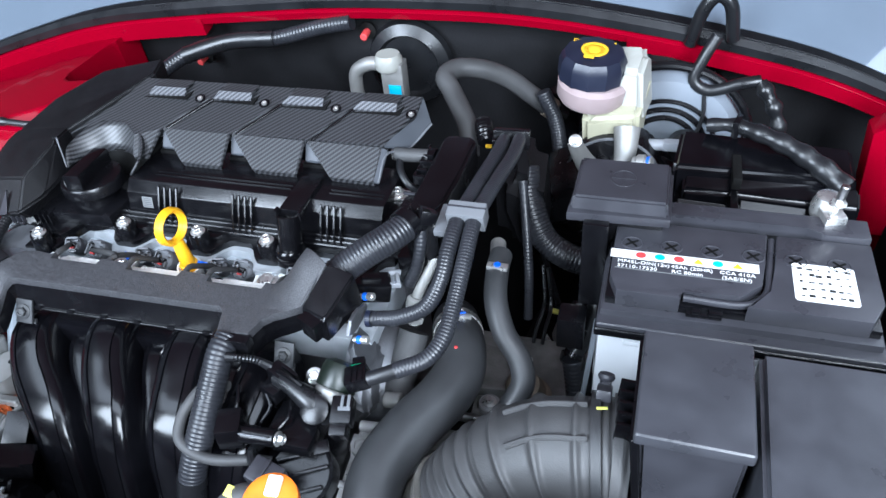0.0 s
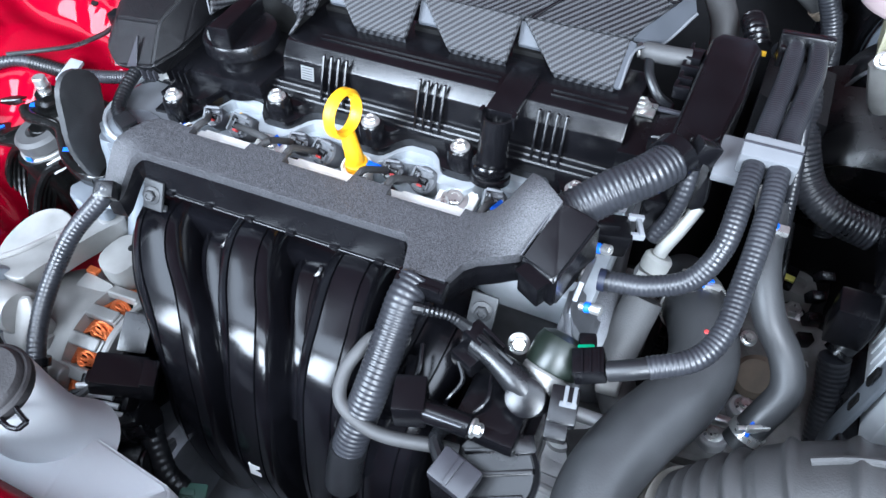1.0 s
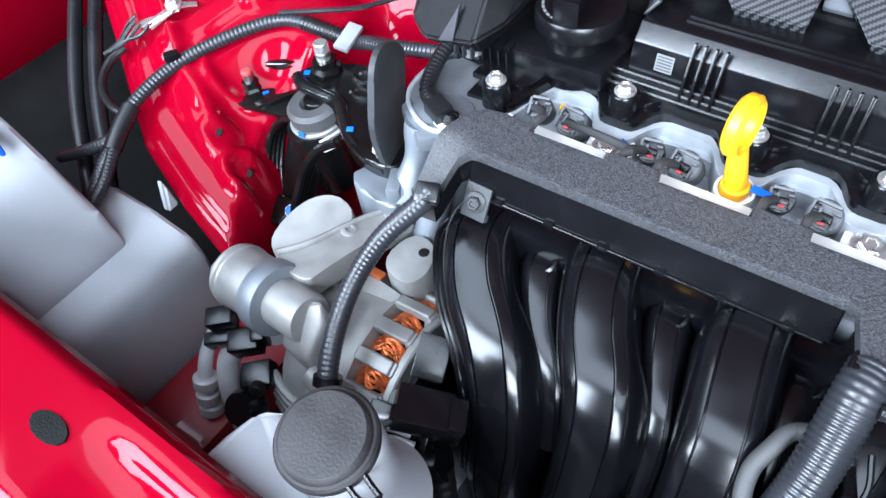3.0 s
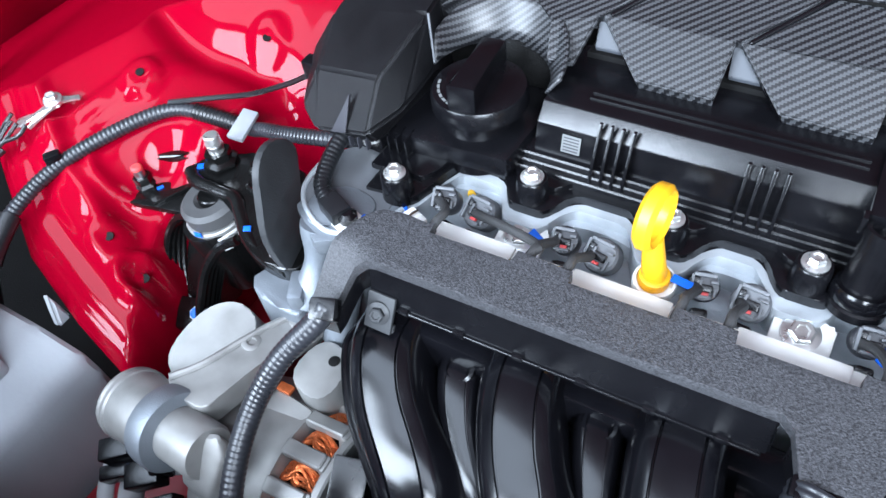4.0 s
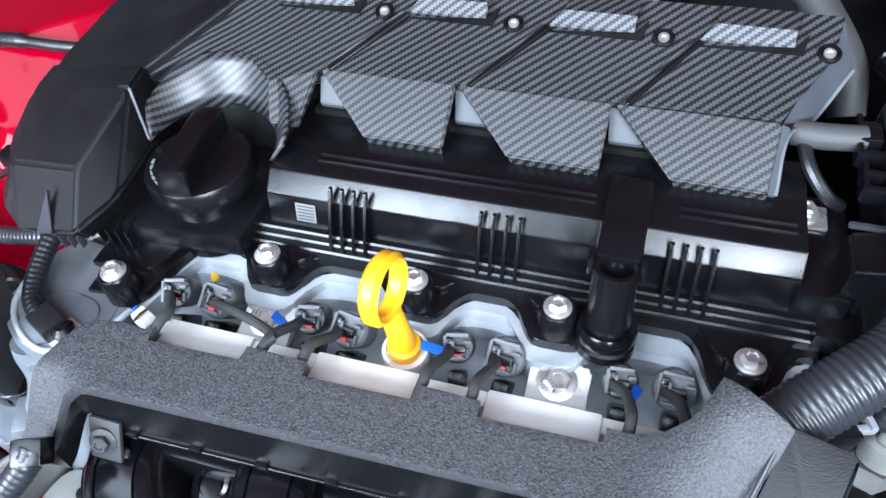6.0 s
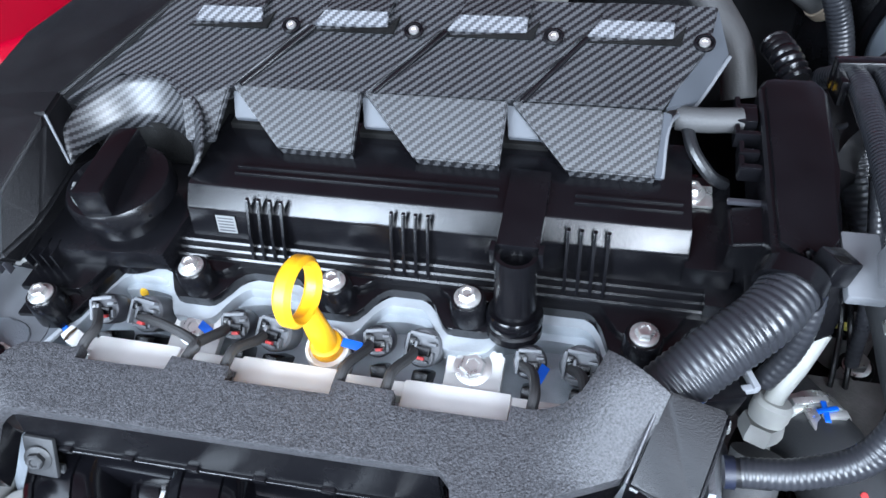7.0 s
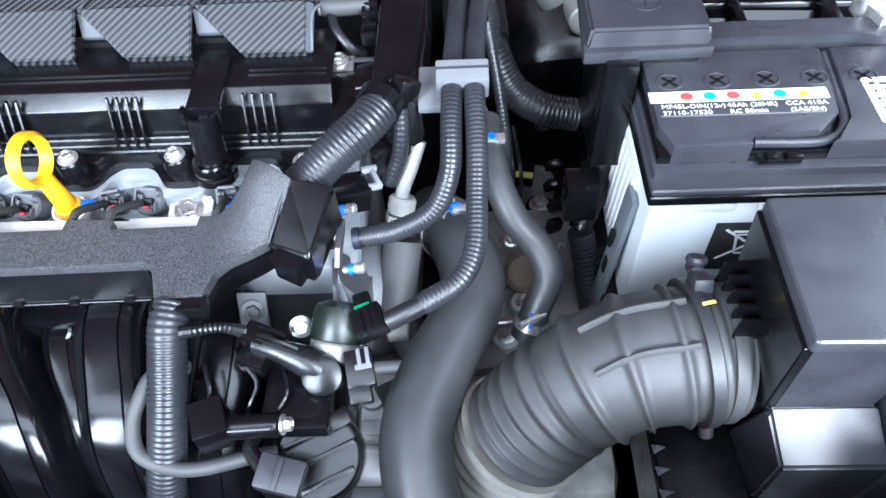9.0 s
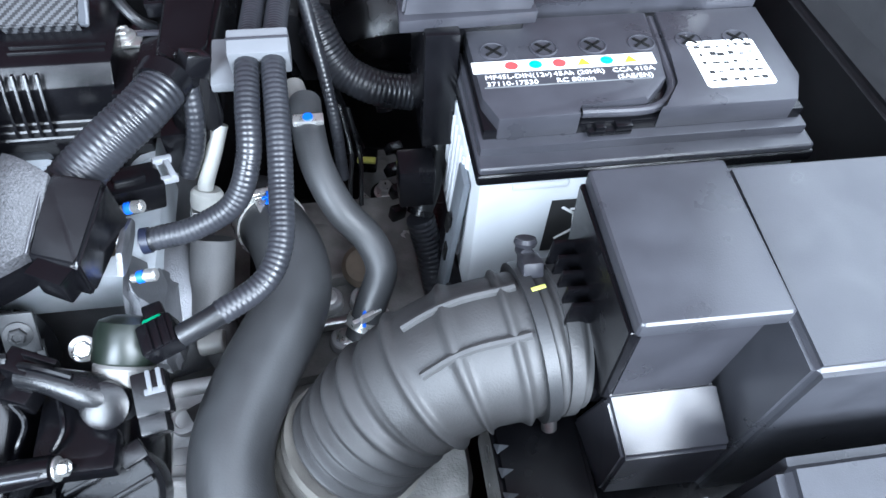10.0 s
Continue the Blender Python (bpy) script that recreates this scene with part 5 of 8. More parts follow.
part("clip_line", box((-0.0070, 0.4580, 0.9216), (0.0306, 0.0012, 0.0010), 0.0003, (15, 0, 0)), M_GREYPLASTIC, twin)
part("clip_foot", box((-0.0255, 0.4655, 0.900), (0.0150, 0.0320, 0.006), 0.0012, (6, 0, 0)), M_CLIP, twin, "pale grey foot plate")
part("upper_clip", join(box((-0.002, 0.604, 0.893), (0.034, 0.009, 0.018), 0.0015, (-10, 0, 3)), box((-0.016, 0.597, 0.891), (0.004, 0.020, 0.014), 0.001, (-10, 0, 3))), M_PLASTIC, twin, "black bracket clip")

# ---- battery side ----
battery = thing("car_battery", (0.20, 0.512, 0.70), "black-lidded car battery with a pale grey case", "battery")
BX0, BX1, BY0, BY1 = 0.0985, 0.305, 0.424, 0.564
part("case", box((0.1968, 0.4921, 0.7736), (0.1974, 0.1616, 0.1412), 0.004), M_BATTERYCASE, battery, "pale grey case")
# black instead of lid grey: the upright face's shade is in the colour
part("lid_band", box((0.1985, 0.4930, 0.8462), (0.2065, 0.1730, 0.0090), 0.0025, None, 3), M_PLASTIC, battery, "lower band in black, for the shade on its upright face")
part("lid_skirt", box((0.1985, 0.4935, 0.8520), (0.2045, 0.1700, 0.0066), 0.0030, None, 3), M_BATTERYLID, battery)
part("lid_step", box((0.1977, 0.4969, 0.8565), (0.1989, 0.1542, 0.0110), 0.0016), M_BATTERYLID, battery, "stepped black lid")
part("lid_core", box((0.1977, 0.4930, 0.8640), (0.1940, 0.1300, 0.0120), 0.0010), M_PLASTIC, battery)
part("lid_top", prism([(0.102, 0.4475), (0.1085, 0.427), (0.156, 0.427), (0.156, 0.4365), (0.198, 0.4365), (0.2145, 0.456), (0.2175, 0.484), (0.2210, 0.526), (0.102, 0.526)], 0.862, 0.8795, 0.0018), M_BATTERYLID, battery)
part("lid_top", prism([(0.2025, 0.427), (0.287, 0.427), (0.297, 0.450), (0.297, 0.526), (0.2275, 0.526), (0.2240, 0.479), (0.2215, 0.449)], 0.862, 0.8795, 0.0018), M_BATTERYLID, battery)
part("lid_back", prism([(0.104, 0.528), (0.140, 0.528), (0.150, 0.538), (0.250, 0.538), (0.262, 0.528), (0.297, 0.528), (0.297, 0.556), (0.104, 0.556)], 0.862, 0.884, 0.002), M_BATTERYLID, battery)
part("notch_clip", join(box((0.174, 0.4265, 0.8655), (0.026, 0.009, 0.004), 0.001), box((0.168, 0.4250, 0.8690), (0.006, 0.006, 0.004), 0.001), box((0.182, 0.4250, 0.8690), (0.010, 0.006, 0.004), 0.001)), M_PLASTIC, battery)
part("lid_channel", tube([(0.158, 0.4330, 0.8742), (0.200, 0.4330, 0.8742), (0.2175, 0.4500, 0.8742), (0.2210, 0.480, 0.8742), (0.2245, 0.524, 0.8742)], 0.0032, 10, 0.004), M_BATTERYLID, battery, "raised rail in the lid channel")
for k in range(6):
    x = 0.116 + 0.0309 * k
    plug = part("cell_plug", lathe([(0.0088, 0), (0.0088, 0.0008), (0.0080, 0.0012), (0.0078, 0.0002)], at((x, 0.4920, 0.8792)), 24), M_BATTERYLID, battery)
    for a in (40, 130):
        part("slot", box((x, 0.4920, 0.8800), (0.0125, 0.0018, 0.0008), 0.0002, (0, 0, a)), M_DARK, plug)
strip_label = part("info_label", box((0.1565, 0.4755, 0.8798), (0.1120, 0.0112, 0.0004), 0.0001), M_PAPER, battery, "white strip label with coloured symbols")
for k, mt in enumerate((M_REDINK, M_BLUEINK, M_REDINK, M_YELLOWINK, M_BLUEINK, M_YELLOWINK)):
    x = 0.124 + 0.0146 * k
    if mt is M_YELLOWINK:
        part("symbol", prism([(x - 0.0042, 0.4722), (x + 0.0042, 0.4722), (x, 0.4790)], 0.8800, 0.8803, 0), mt, strip_label)
    else:
        part("symbol", lathe([(0.0040, 0), (0.0040, 0.0003), (0.0026, 0.0003)], at((x, 0.4755, 0.8800)), 18), mt, strip_label)
for text, x, y in (("MF45L-DIN(12v)", 0.1065, 0.4655), ("45Ah (20HR)", 0.1475, 0.4655), ("CCA 410A", 0.1835, 0.4655), ("37110-17530", 0.1065, 0.4590), ("RC 80min", 0.1480, 0.4590), ("(SAE/EN)", 0.1850, 0.4590)):
    words(text, at((x, y, 0.8797)), 0.0058, M_PAPER, "lettering", battery)
code = part("square_label", prism(rounded([(0.2362, 0.4464), (0.2362, 0.4444), (0.2380, 0.4424), (0.2402, 0.4424), (0.2760, 0.4424), (0.2782, 0.4424), (0.2800, 0.4444), (0.2800, 0.4464), (0.2800, 0.4854), (0.2800, 0.4874), (0.2782, 0.4894), (0.2760, 0.4894), (0.2402, 0.4894), (0.2380, 0.4894), (0.2362, 0.4874), (0.2362, 0.4854)], 1), 0.8797, 0.8801, 0), M_PAPER, battery, "white square label with printed marks")
rng = random.Random(4)
for k in range(30):
    x, y = 0.2425 + 0.0064 * (k % 6), 0.4490 + 0.0085 * (k // 6)
    part("mark", box((x + rng.uniform(-0.001, 0.001), y + rng.uniform(-0.001, 0.001), 0.8804), (rng.uniform(0.0012, 0.0044), rng.uniform(0.0012, 0.0036), 0.0002), 0), M_INK, code)
part("underline", box((0.155, 0.4560, 0.8797), (0.100, 0.0008, 0.0003), 0), M_GREYINK, battery)
words("14-05-2022", at((0.175, 0.545, 0.8842)), 0.006, M_GREYPLASTIC, "stamped_date", battery)
sym = part("side_label", box((0.1720, 0.4107, 0.7890), (0.054, 0.0006, 0.0560), 0.0001), M_INK, battery, "black label with a crossed-out bin sign")
for a in (42, -42):
    part("sign_bar", box((0.1720, 0.4102, 0.7925), (0.052, 0.0003, 0.0020), 0, (0, a, 0)), M_PAPER, sym)
part("sign_bar", join(box((0.1730, 0.4102, 0.8070), (0.030, 0.0003, 0.0022), 0), box((0.1740, 0.4102, 0.8035), (0.024, 0.0003, 0.0014), 0), box((0.1625, 0.4102, 0.7930), (0.0018, 0.0003, 0.022), 0, (0, -8, 0)), box((0.1845, 0.4102, 0.7930), (0.0018, 0.0003, 0.022), 0, (0, 8, 0)), box((0.1740, 0.4102, 0.7815), (0.020, 0.0003, 0.0018), 0)), M_PAPER, sym, "bin sign")
for x in (0.135, 0.183, 0.231):
    part("case_rib", box((x, 0.4106, 0.8350), (0.034, 0.003, 0.0060), 0.0010), M_BATTERYCASE, battery)
part("side_panel", box((0.0975, 0.500, 0.775), (0.003, 0.110, 0.115), 0.001), M_BATTERYCASE, battery)
for k in range(9):
    part("case_rib", box((0.0962, 0.458 + 0.0105 * k, 0.775), (0.003, 0.0032, 0.10), 0.0008, (9, 0, 0)), M_BATTERYCASE, battery)
battery.location, battery.scale = (0.1947, 0.4901, 0.7394), (0.925, 0.82, 0.85)
tie = thing("battery_bracket", (0.0935, 0.44, 0.69), "pale steel bracket beside the battery case", "bracket")
part("upright", box((0.0925, 0.432, 0.765), (0.004, 0.018, 0.15), 0.001, (0, 4, 0)), M_PALEALU, tie)
part("foot", box((0.0935, 0.44, 0.69), (0.012, 0.12, 0.004), 0.001), M_PALEALU, tie)
for k in range(3):
    part("slot", box((0.0900, 0.432, 0.735 + 0.03 * k), (0.002, 0.006, 0.014), 0.0006, (0, 4, 0)), M_DARK, tie)
solid("battery_tray", box((0.19, 0.485, 0.731), (0.20, 0.15, 0.02), 0.004), M_PLASTIC, (0.19, 0.485, 0.72), "black plastic battery tray", "battery tray")

terminal = thing("battery_terminal", (0.292, 0.535, 0.88), "bright zinc battery clamp on the rear post", "battery clamp")
part("clamp", join(lathe([(0.011, 0), (0.0115, 0.008), (0.009, 0.017), (0.006, 0.018)], at((0.290, 0.540, 0.880)), 18), box((0.292, 0.528, 0.886), (0.016, 0.020, 0.012), 0.002, (0, 0, 15))), M_ZINC, terminal)
part("stud", rod((0.294, 0.532, 0.888), (0.296, 0.530, 0.914), 0.0032), M_STEEL, terminal)
part("nut", BOLT, M_ZINC, terminal, m=at((0.2945, 0.5315, 0.896)))
terminal.location = (0.259, 0.533, 0.890)
fuse = thing("fuse_box", (0.105, 0.53, 0.80), "dark grey fuse box with a stepped lid beside the battery", "fuse box")
part("body", box((0.111, 0.532, 0.84), (0.064, 0.060, 0.10), 0.003), M_PLASTIC, fuse)
part("lid_rim", prism([(0.062, 0.492), (0.148, 0.495), (0.148, 0.556), (0.066, 0.556)], 0.885, 0.893, 0.0015), M_GREYPLASTIC, fuse)
lid_bm = bmesh.new()
for (xs, ys, z) in (((0.064, 0.146), (0.496, 0.555), 0.893), ((0.0665, 0.1440), (0.4990, 0.5530), 0.9045)):
    for x, y in ((xs[0], ys[0]), (xs[1], ys[0]), (xs[1], ys[1]), (xs[0], ys[1])):
        lid_bm.verts.new((x, y, z))
lid_bm.verts.ensure_lookup_table()
V = lid_bm.verts
lid_bm.faces.new((V[4], V[5], V[6], V[7]))
lid_bm.faces.new((V[3], V[2], V[1], V[0]))
for k in range(4):
    lid_bm.faces.new((V[k], V[(k + 1) % 4], V[4 + (k + 1) % 4], V[4 + k]))
bmesh.ops.bevel(lid_bm, geom=list(lid_bm.edges), offset=0.0018, segments=2, affect="EDGES")
lid = part("lid", lid_bm, M_GREYPLASTIC, fuse, "grained dark grey lid")
part("round_mark", band(0.0103, 0.0112, 0.0003, at((0.106, 0.527, 0.9047)), 36, 0.0001), M_GREYPLASTIC, lid)
part("cross_mark", join(box((0.106, 0.527, 0.9049), (0.020, 0.0008, 0.0004), 0), box((0.106, 0.527, 0.9049), (0.0008, 0.016, 0.0004), 0)), M_GREYPLASTIC, lid)
part("front_wall", box((0.088, 0.492, 0.845), (0.022, 0.012, 0.085), 0.002), M_PLASTIC, fuse)
part("socket", box((0.073, 0.485, 0.775), (0.026, 0.022, 0.034), 0.002), M_PLASTIC, fuse)
fuse.location, fuse.scale = (0.1041, 0.520, 0.8155), (0.90, 1.0, 1.0)
hose("lower_conduit", [(0.0785, 0.4705, 0.754), (0.083, 0.463, 0.735), (0.088, 0.449, 0.710), (0.092, 0.430, 0.680), (0.094, 0.41, 0.65)], 0.0105, "corrugated black conduit below the fuse box", "conduit", pitch=0.004)

cable = thing("battery_cable", (0.096, 0.53, 0.83), "thick black battery cable with faded print", "cable")
part("sleeve", tube([(0.0965, 0.532, 0.842), (0.0965, 0.514, 0.814), (0.0930, 0.498, 0.792), (0.0865, 0.483, 0.772), (0.0784, 0.4716, 0.7564)], 0.0080, 16, 0.004), M_RUBBER, cable, angle=60)
for k in range(5):
    part("print_bar", box((0.0880 - 0.0022 * k, 0.4805 - 0.0034 * k, 0.7820 - 0.0046 * k), (0.0030, 0.0016, 0.0004), 0, (20, 18, 62)), M_GREYINK, cable)
part("tie", tube([(0.0800, 0.4740, 0.7590), (0.0785, 0.4715, 0.7560)], 0.0095, 16, 0.002), M_PLASTIC, cable)

# air filter housing
airbox = thing("air_filter_box", (0.22, 0.30, 0.74), "black plastic air filter box with a raised inlet block", "air filter box")


part("inlet_lid", prism([(0.1300, 0.2755), (0.1915, 0.2745), (0.1925, 0.3525), (0.1310, 0.3525)], 0.9170, 0.9265, 0.0026, None, 3), M_BOXLID, airbox, "flat raised lid with a rounded rim")
part("inlet_block", hull([(0.1335, 0.2800, 0.920), (0.1900, 0.2795, 0.920), (0.1900, 0.3500, 0.920), (0.1335, 0.3500, 0.920), (0.1385, 0.2840, 0.8450), (0.1900, 0.2835, 0.8450), (0.1900, 0.3500, 0.80), (0.1385, 0.3500, 0.80)], 0.0025), M_GREYPLASTIC, airbox, "tapered block under the lid")
part("front_step", hull([(0.1385, 0.2850, 0.8470), (0.1920, 0.2845, 0.8475), (0.1435, 0.2600, 0.8290), (0.1960, 0.2590, 0.8300), (0.1435, 0.2600, 0.78), (0.1960, 0.2590, 0.78), (0.1385, 0.30, 0.78), (0.1920, 0.30, 0.78)], 0.0018), M_GREYPLASTIC, airbox, "lower step before the block")
# thin black panel added over the grey block so that this side stays dark
part("side_panel", hull([(0.1290, 0.3520, 0.9180), (0.1285, 0.2770, 0.9180), (0.1350, 0.2830, 0.848), (0.1360, 0.3520, 0.802), (0.1340, 0.3520, 0.9180), (0.1335, 0.2770, 0.9180), (0.1400, 0.2830, 0.848), (0.1410, 0.3520, 0.802)], 0.0008), M_PLASTIC, airbox, "gloss black panel added over the block's side to darken it")
part("body", hull([(0.198, 0.359, 0.9150), (0.40, 0.358, 0.9150), (0.40, 0.253, 0.9130), (0.196, 0.2545, 0.9130), (0.200, 0.359, 0.76), (0.40, 0.359, 0.76), (0.40, 0.258, 0.76), (0.200, 0.260, 0.76)], 0.0035), M_BOXLID, airbox, "broad smooth lid")
part("lower_block", hull([(0.188, 0.238, 0.878), (0.40, 0.238, 0.878), (0.40, 0.16, 0.868), (0.18, 0.16, 0.868), (0.194, 0.250, 0.74), (0.40, 0.250, 0.74), (0.40, 0.15, 0.74), (0.19, 0.15, 0.74)], 0.006), M_BOXLID, airbox)
part("base", box((0.27, 0.30, 0.72), (0.27, 0.20, 0.09), 0.006), M_PLASTIC, airbox)
part("front_pipe", hull([(0.018, 0.2250, 0.8745), (0.160, 0.2275, 0.8780), (0.168, 0.222, 0.872), (0.010, 0.219, 0.868), (0.010, 0.14, 0.862), (0.168, 0.14, 0.866), (0.012, 0.222, 0.82), (0.166, 0.225, 0.82), (0.012, 0.14, 0.82), (0.166, 0.14, 0.82)], 0.006), M_BOXLID, airbox, "flat grey-black inlet pipe")
for k in range(5):
    part("louvre", box((0.1285, 0.3440 - 0.0085 * k, 0.865), (0.0180, 0.0024, 0.044), 0.0006, (0, 4, 0)), M_PLASTIC, airbox)
part("grille_back", box((0.1385, 0.330, 0.815), (0.006, 0.05, 0.085), 0.002), M_DARK, airbox)
part("outlet", rod((0.150, 0.3225, 0.837), (0.128, 0.322, 0.838), 0.0335, 0.002, 36), M_PLASTIC, airbox)
shelf = part("support", hull([(0.092, 0.312, 0.790), (0.140, 0.312, 0.790), (0.140, 0.236, 0.790), (0.092, 0.236, 0.790), (0.092, 0.312, 0.74), (0.140, 0.312, 0.74), (0.140, 0.236, 0.74), (0.092, 0.236, 0.74)], 0.003), M_PLASTIC, airbox, "black support below the outlet")
for k in range(4):
    part("tooth", hull([(0.0925, 0.302 - 0.0125 * k, 0.7895), (0.1015, 0.300 - 0.0125 * k, 0.7895), (0.0935, 0.296 - 0.0125 * k, 0.7895), (0.0950, 0.2995 - 0.0125 * k, 0.7945)], 0.0003), M_STEELPLASTIC, shelf)

# ribbed rubber air duct
air_duct = thing("air_duct", (0.06, 0.31, 0.78), "dusty ribbed rubber air duct between filter box and throttle", "air duct")
DUCT = [(0.131, 0.3225, 0.838), (0.121, 0.322, 0.838), (0.100, 0.320, 0.836), (0.076, 0.318, 0.831), (0.047, 0.311, 0.814), (0.027, 0.305, 0.788), (0.011, 0.300, 0.755), (0.003, 0.297, 0.710)]


def duct_r(s, w):
    r = 0.0365 - 0.002 * w
    for c in (0.030, 0.052, 0.074):
        r += 0.0030 * math.exp(-((s - c) / 0.0020) ** 2)
    if s > 0.086:
        r += 0.0022 * math.cos(2 * math.pi * (s - 0.086) / 0.009) * smooth(0.086, 0.092, s) - 0.001
    for c in (0.006, 0.014):
        r += 0.002 * math.exp(-((s - c) / 0.0028) ** 4)
    return r


part("bellows", tube(DUCT, duct_r, 44, 0.0009), M_DUCT, air_duct, angle=60)
part("dusty_sleeve", tube([(0.0225, 0.3035, 0.780), (0.011, 0.300, 0.755), (0.006, 0.2985, 0.735), (0.003, 0.297, 0.71)], lambda s, w: 0.0378 + 0.0012 * math.cos(s * 900), 40, 0.0015), M_DUST, air_duct, "dust-browned lower sleeve", angle=60)
pts = spline(DUCT, 0.002)
for a in (72, 112):
    line = []
    for i in range(12, 36, 3):
        d = (pts[i + 1] - pts[i - 1]).normalized()
        sd = d.cross(Vector((0, 0, 1))).normalized()
        up = sd.cross(d)
        line.append(pts[i] + (sd * math.cos(radians(a)) + up * math.sin(radians(a))) * 0.0372)
    part("long_rib", tube(line, 0.0022, 8, 0.003), M_DUCT, air_duct)
part("clamp_band", tube([(0.126, 0.3225, 0.838), (0.120, 0.3222, 0.838)], 0.0392, 44, 0.002), M_DUCT, air_duct)
part("clamp_band", tube([(0.1145, 0.3215, 0.8378), (0.1085, 0.3209, 0.8373)], 0.0402, 44, 0.002), M_HOSE, air_duct)
part("clamp_screw", join(box((0.1115, 0.3420, 0.8735), (0.010, 0.014, 0.008), 0.0015, (-30, 0, 0)), rod((0.1115, 0.347, 0.873), (0.1115, 0.356, 0.868), 0.0040), lathe([(0.0050, 0), (0.0058, 0.002), (0.0050, 0.004), (0.0030, 0.003)], towards((0.1115, 0.353, 0.874), (0.112, 0.357, 0.880)), 16)), M_GREYPLASTIC, air_duct, "clamp screw housing")
part("yellow_mark", box((0.1115, 0.3265, 0.8776), (0.007, 0.002, 0.0006), 0.0002, (-6, 0, 12)), M_LIME, air_duct)
part("clamp_tail", rod((0.121, 0.297, 0.808), (0.121, 0.290, 0.798), 0.004), M_STEEL, air_duct)

# coolant hoses
coolant = thing("radiator_hose", (-0.02, 0.35, 0.80), "thick dusty black radiator hose", "hose")
part("hose", tube([(-0.030, 0.478, 0.772), (-0.024, 0.458, 0.786), (-0.010, 0.425, 0.798), (-0.004, 0.395, 0.802), (-0.010, 0.366, 0.804), (-0.026, 0.334, 0.803), (-0.037, 0.304, 0.799), (-0.038, 0.278, 0.792), (-0.030, 0.250, 0.78), (-0.02, 0.22, 0.76)], 0.0208, 28, 0.004), M_HOSE, coolant, angle=60)
part("clamp", tube([(-0.0215, 0.453, 0.788), (-0.0175, 0.443, 0.792)], 0.0222, 28, 0.003), M_ZINC, coolant, "pale spring clamp")
part("clamp_ear", join(box((-0.023, 0.452, 0.8125), (0.018, 0.004, 0.006), 0.001, (0, 8, 18)), box((-0.012, 0.446, 0.8125), (0.012, 0.004, 0.006), 0.001, (0, 8, 18)), box((-0.021, 0.443, 0.813), (0.006, 0.012, 0.002), 0.0005, (0, 8, 18))), M_ZINC, coolant)
part("paint_mark", join(box((-0.017, 0.446, 0.8165), (0.0025, 0.013, 0.001), 0.0002, (-15, 0, 0)), box((-0.016, 0.447, 0.8166), (0.010, 0.0025, 0.001), 0.0002, (-15, 0, 20))), M_BLUE, coolant)
part("paint_dot", lathe([(0.0001, 0.0004), (0.0014, 0.0003), (0.0018, -0.0006)], pose(-0.0076, 0.4046, 0.8219, -4, -6, 0), 14), M_REDINK, coolant, "red paint dot")
heater = thing("heater_hose", (0.03, 0.43, 0.80), "slim smooth black rubber heater hose", "hose")
part("hose", tube([(0.009, 0.500, 0.840), (0.010, 0.480, 0.840), (0.014, 0.454, 0.831), (0.025, 0.433, 0.816), (0.040, 0.420, 0.802), (0.046, 0.405, 0.790), (0.038, 0.390, 0.776), (0.030, 0.378, 0.758)], 0.0098, 20, 0.003), M_HOSE, heater, angle=60)
part("clamp", box((0.011, 0.476, 0.848), (0.018, 0.007, 0.004), 0.001), M_ZINC, heater, "zinc spring clamp")
part("clamp", tube([(0.0345, 0.3845, 0.7695), (0.0325, 0.3815, 0.7650)], 0.0112, 20, 0.002), M_ZINC, heater, "zinc spring clamp")
part("clamp_ear", join(box((0.0370, 0.3800, 0.7790), (0.014, 0.0030, 0.006), 0.0008, (0, 12, 30)), box((0.0300, 0.3775, 0.7770), (0.010, 0.0030, 0.006), 0.0008, (0, 12, 30))), M_ZINC, heater)
part("paint_mark", lathe([(0.003, 0), (0.003, 0.001)], at((0.011, 0.476, 0.850)), 10), M_BLUE, heater)
part("paint_mark", tube([(0.0375, 0.3890, 0.7825), (0.0350, 0.3845, 0.7805), (0.0330, 0.3795, 0.7790), (0.0325, 0.3750, 0.7750)], 0.0013, 8, 0.002), M_BLUE, heater, "blue paint streak")
part("nipple", rod((0.006, 0.500, 0.838), (0.002, 0.520, 0.836), 0.007), M_ALU, heater)
solid("bypass_hose", tube([(-0.048, 0.420, 0.815), (-0.052, 0.400, 0.795), (-0.053, 0.385, 0.785), (-0.046, 0.370, 0.780), (-0.036, 0.352, 0.776), (-0.045, 0.335, 0.77), (-0.062, 0.325, 0.77)], 0.0125, 20, 0.004), M_RUBBERGREY, (-0.048, 0.42, 0.815), "bent dusty grey bypass hose", "hose", angle=60)
outlet = thing("coolant_outlet", (-0.045, 0.435, 0.82), "pale plastic and aluminium coolant pipe fitting", "pipe fitting")
part("pipe", tube([(-0.034, 0.452, 0.872), (-0.040, 0.443, 0.858), (-0.047, 0.434, 0.842), (-0.049, 0.424, 0.82)], 0.0044, 14, 0.003), M_PIPE, outlet)
part("collar", lathe([(0.0080, 0), (0.0088, 0.003), (0.0088, 0.009), (0.0072, 0.011)], towards((-0.0485, 0.429, 0.832), (-0.044, 0.439, 0.850)), 20), M_PIPE, outlet, "cream plastic collar")
part("nut", lathe([(0.0090, 0), (0.0100, 0.004), (0.0090, 0.010)], towards((-0.050, 0.426, 0.822), (-0.0485, 0.43, 0.833)), 6), M_ALU, outlet)

# gearbox and things deep below
gearbox = thing("gearbox", (0.0, 0.40, 0.45), "cast aluminium gearbox below the hoses", "gearbox")
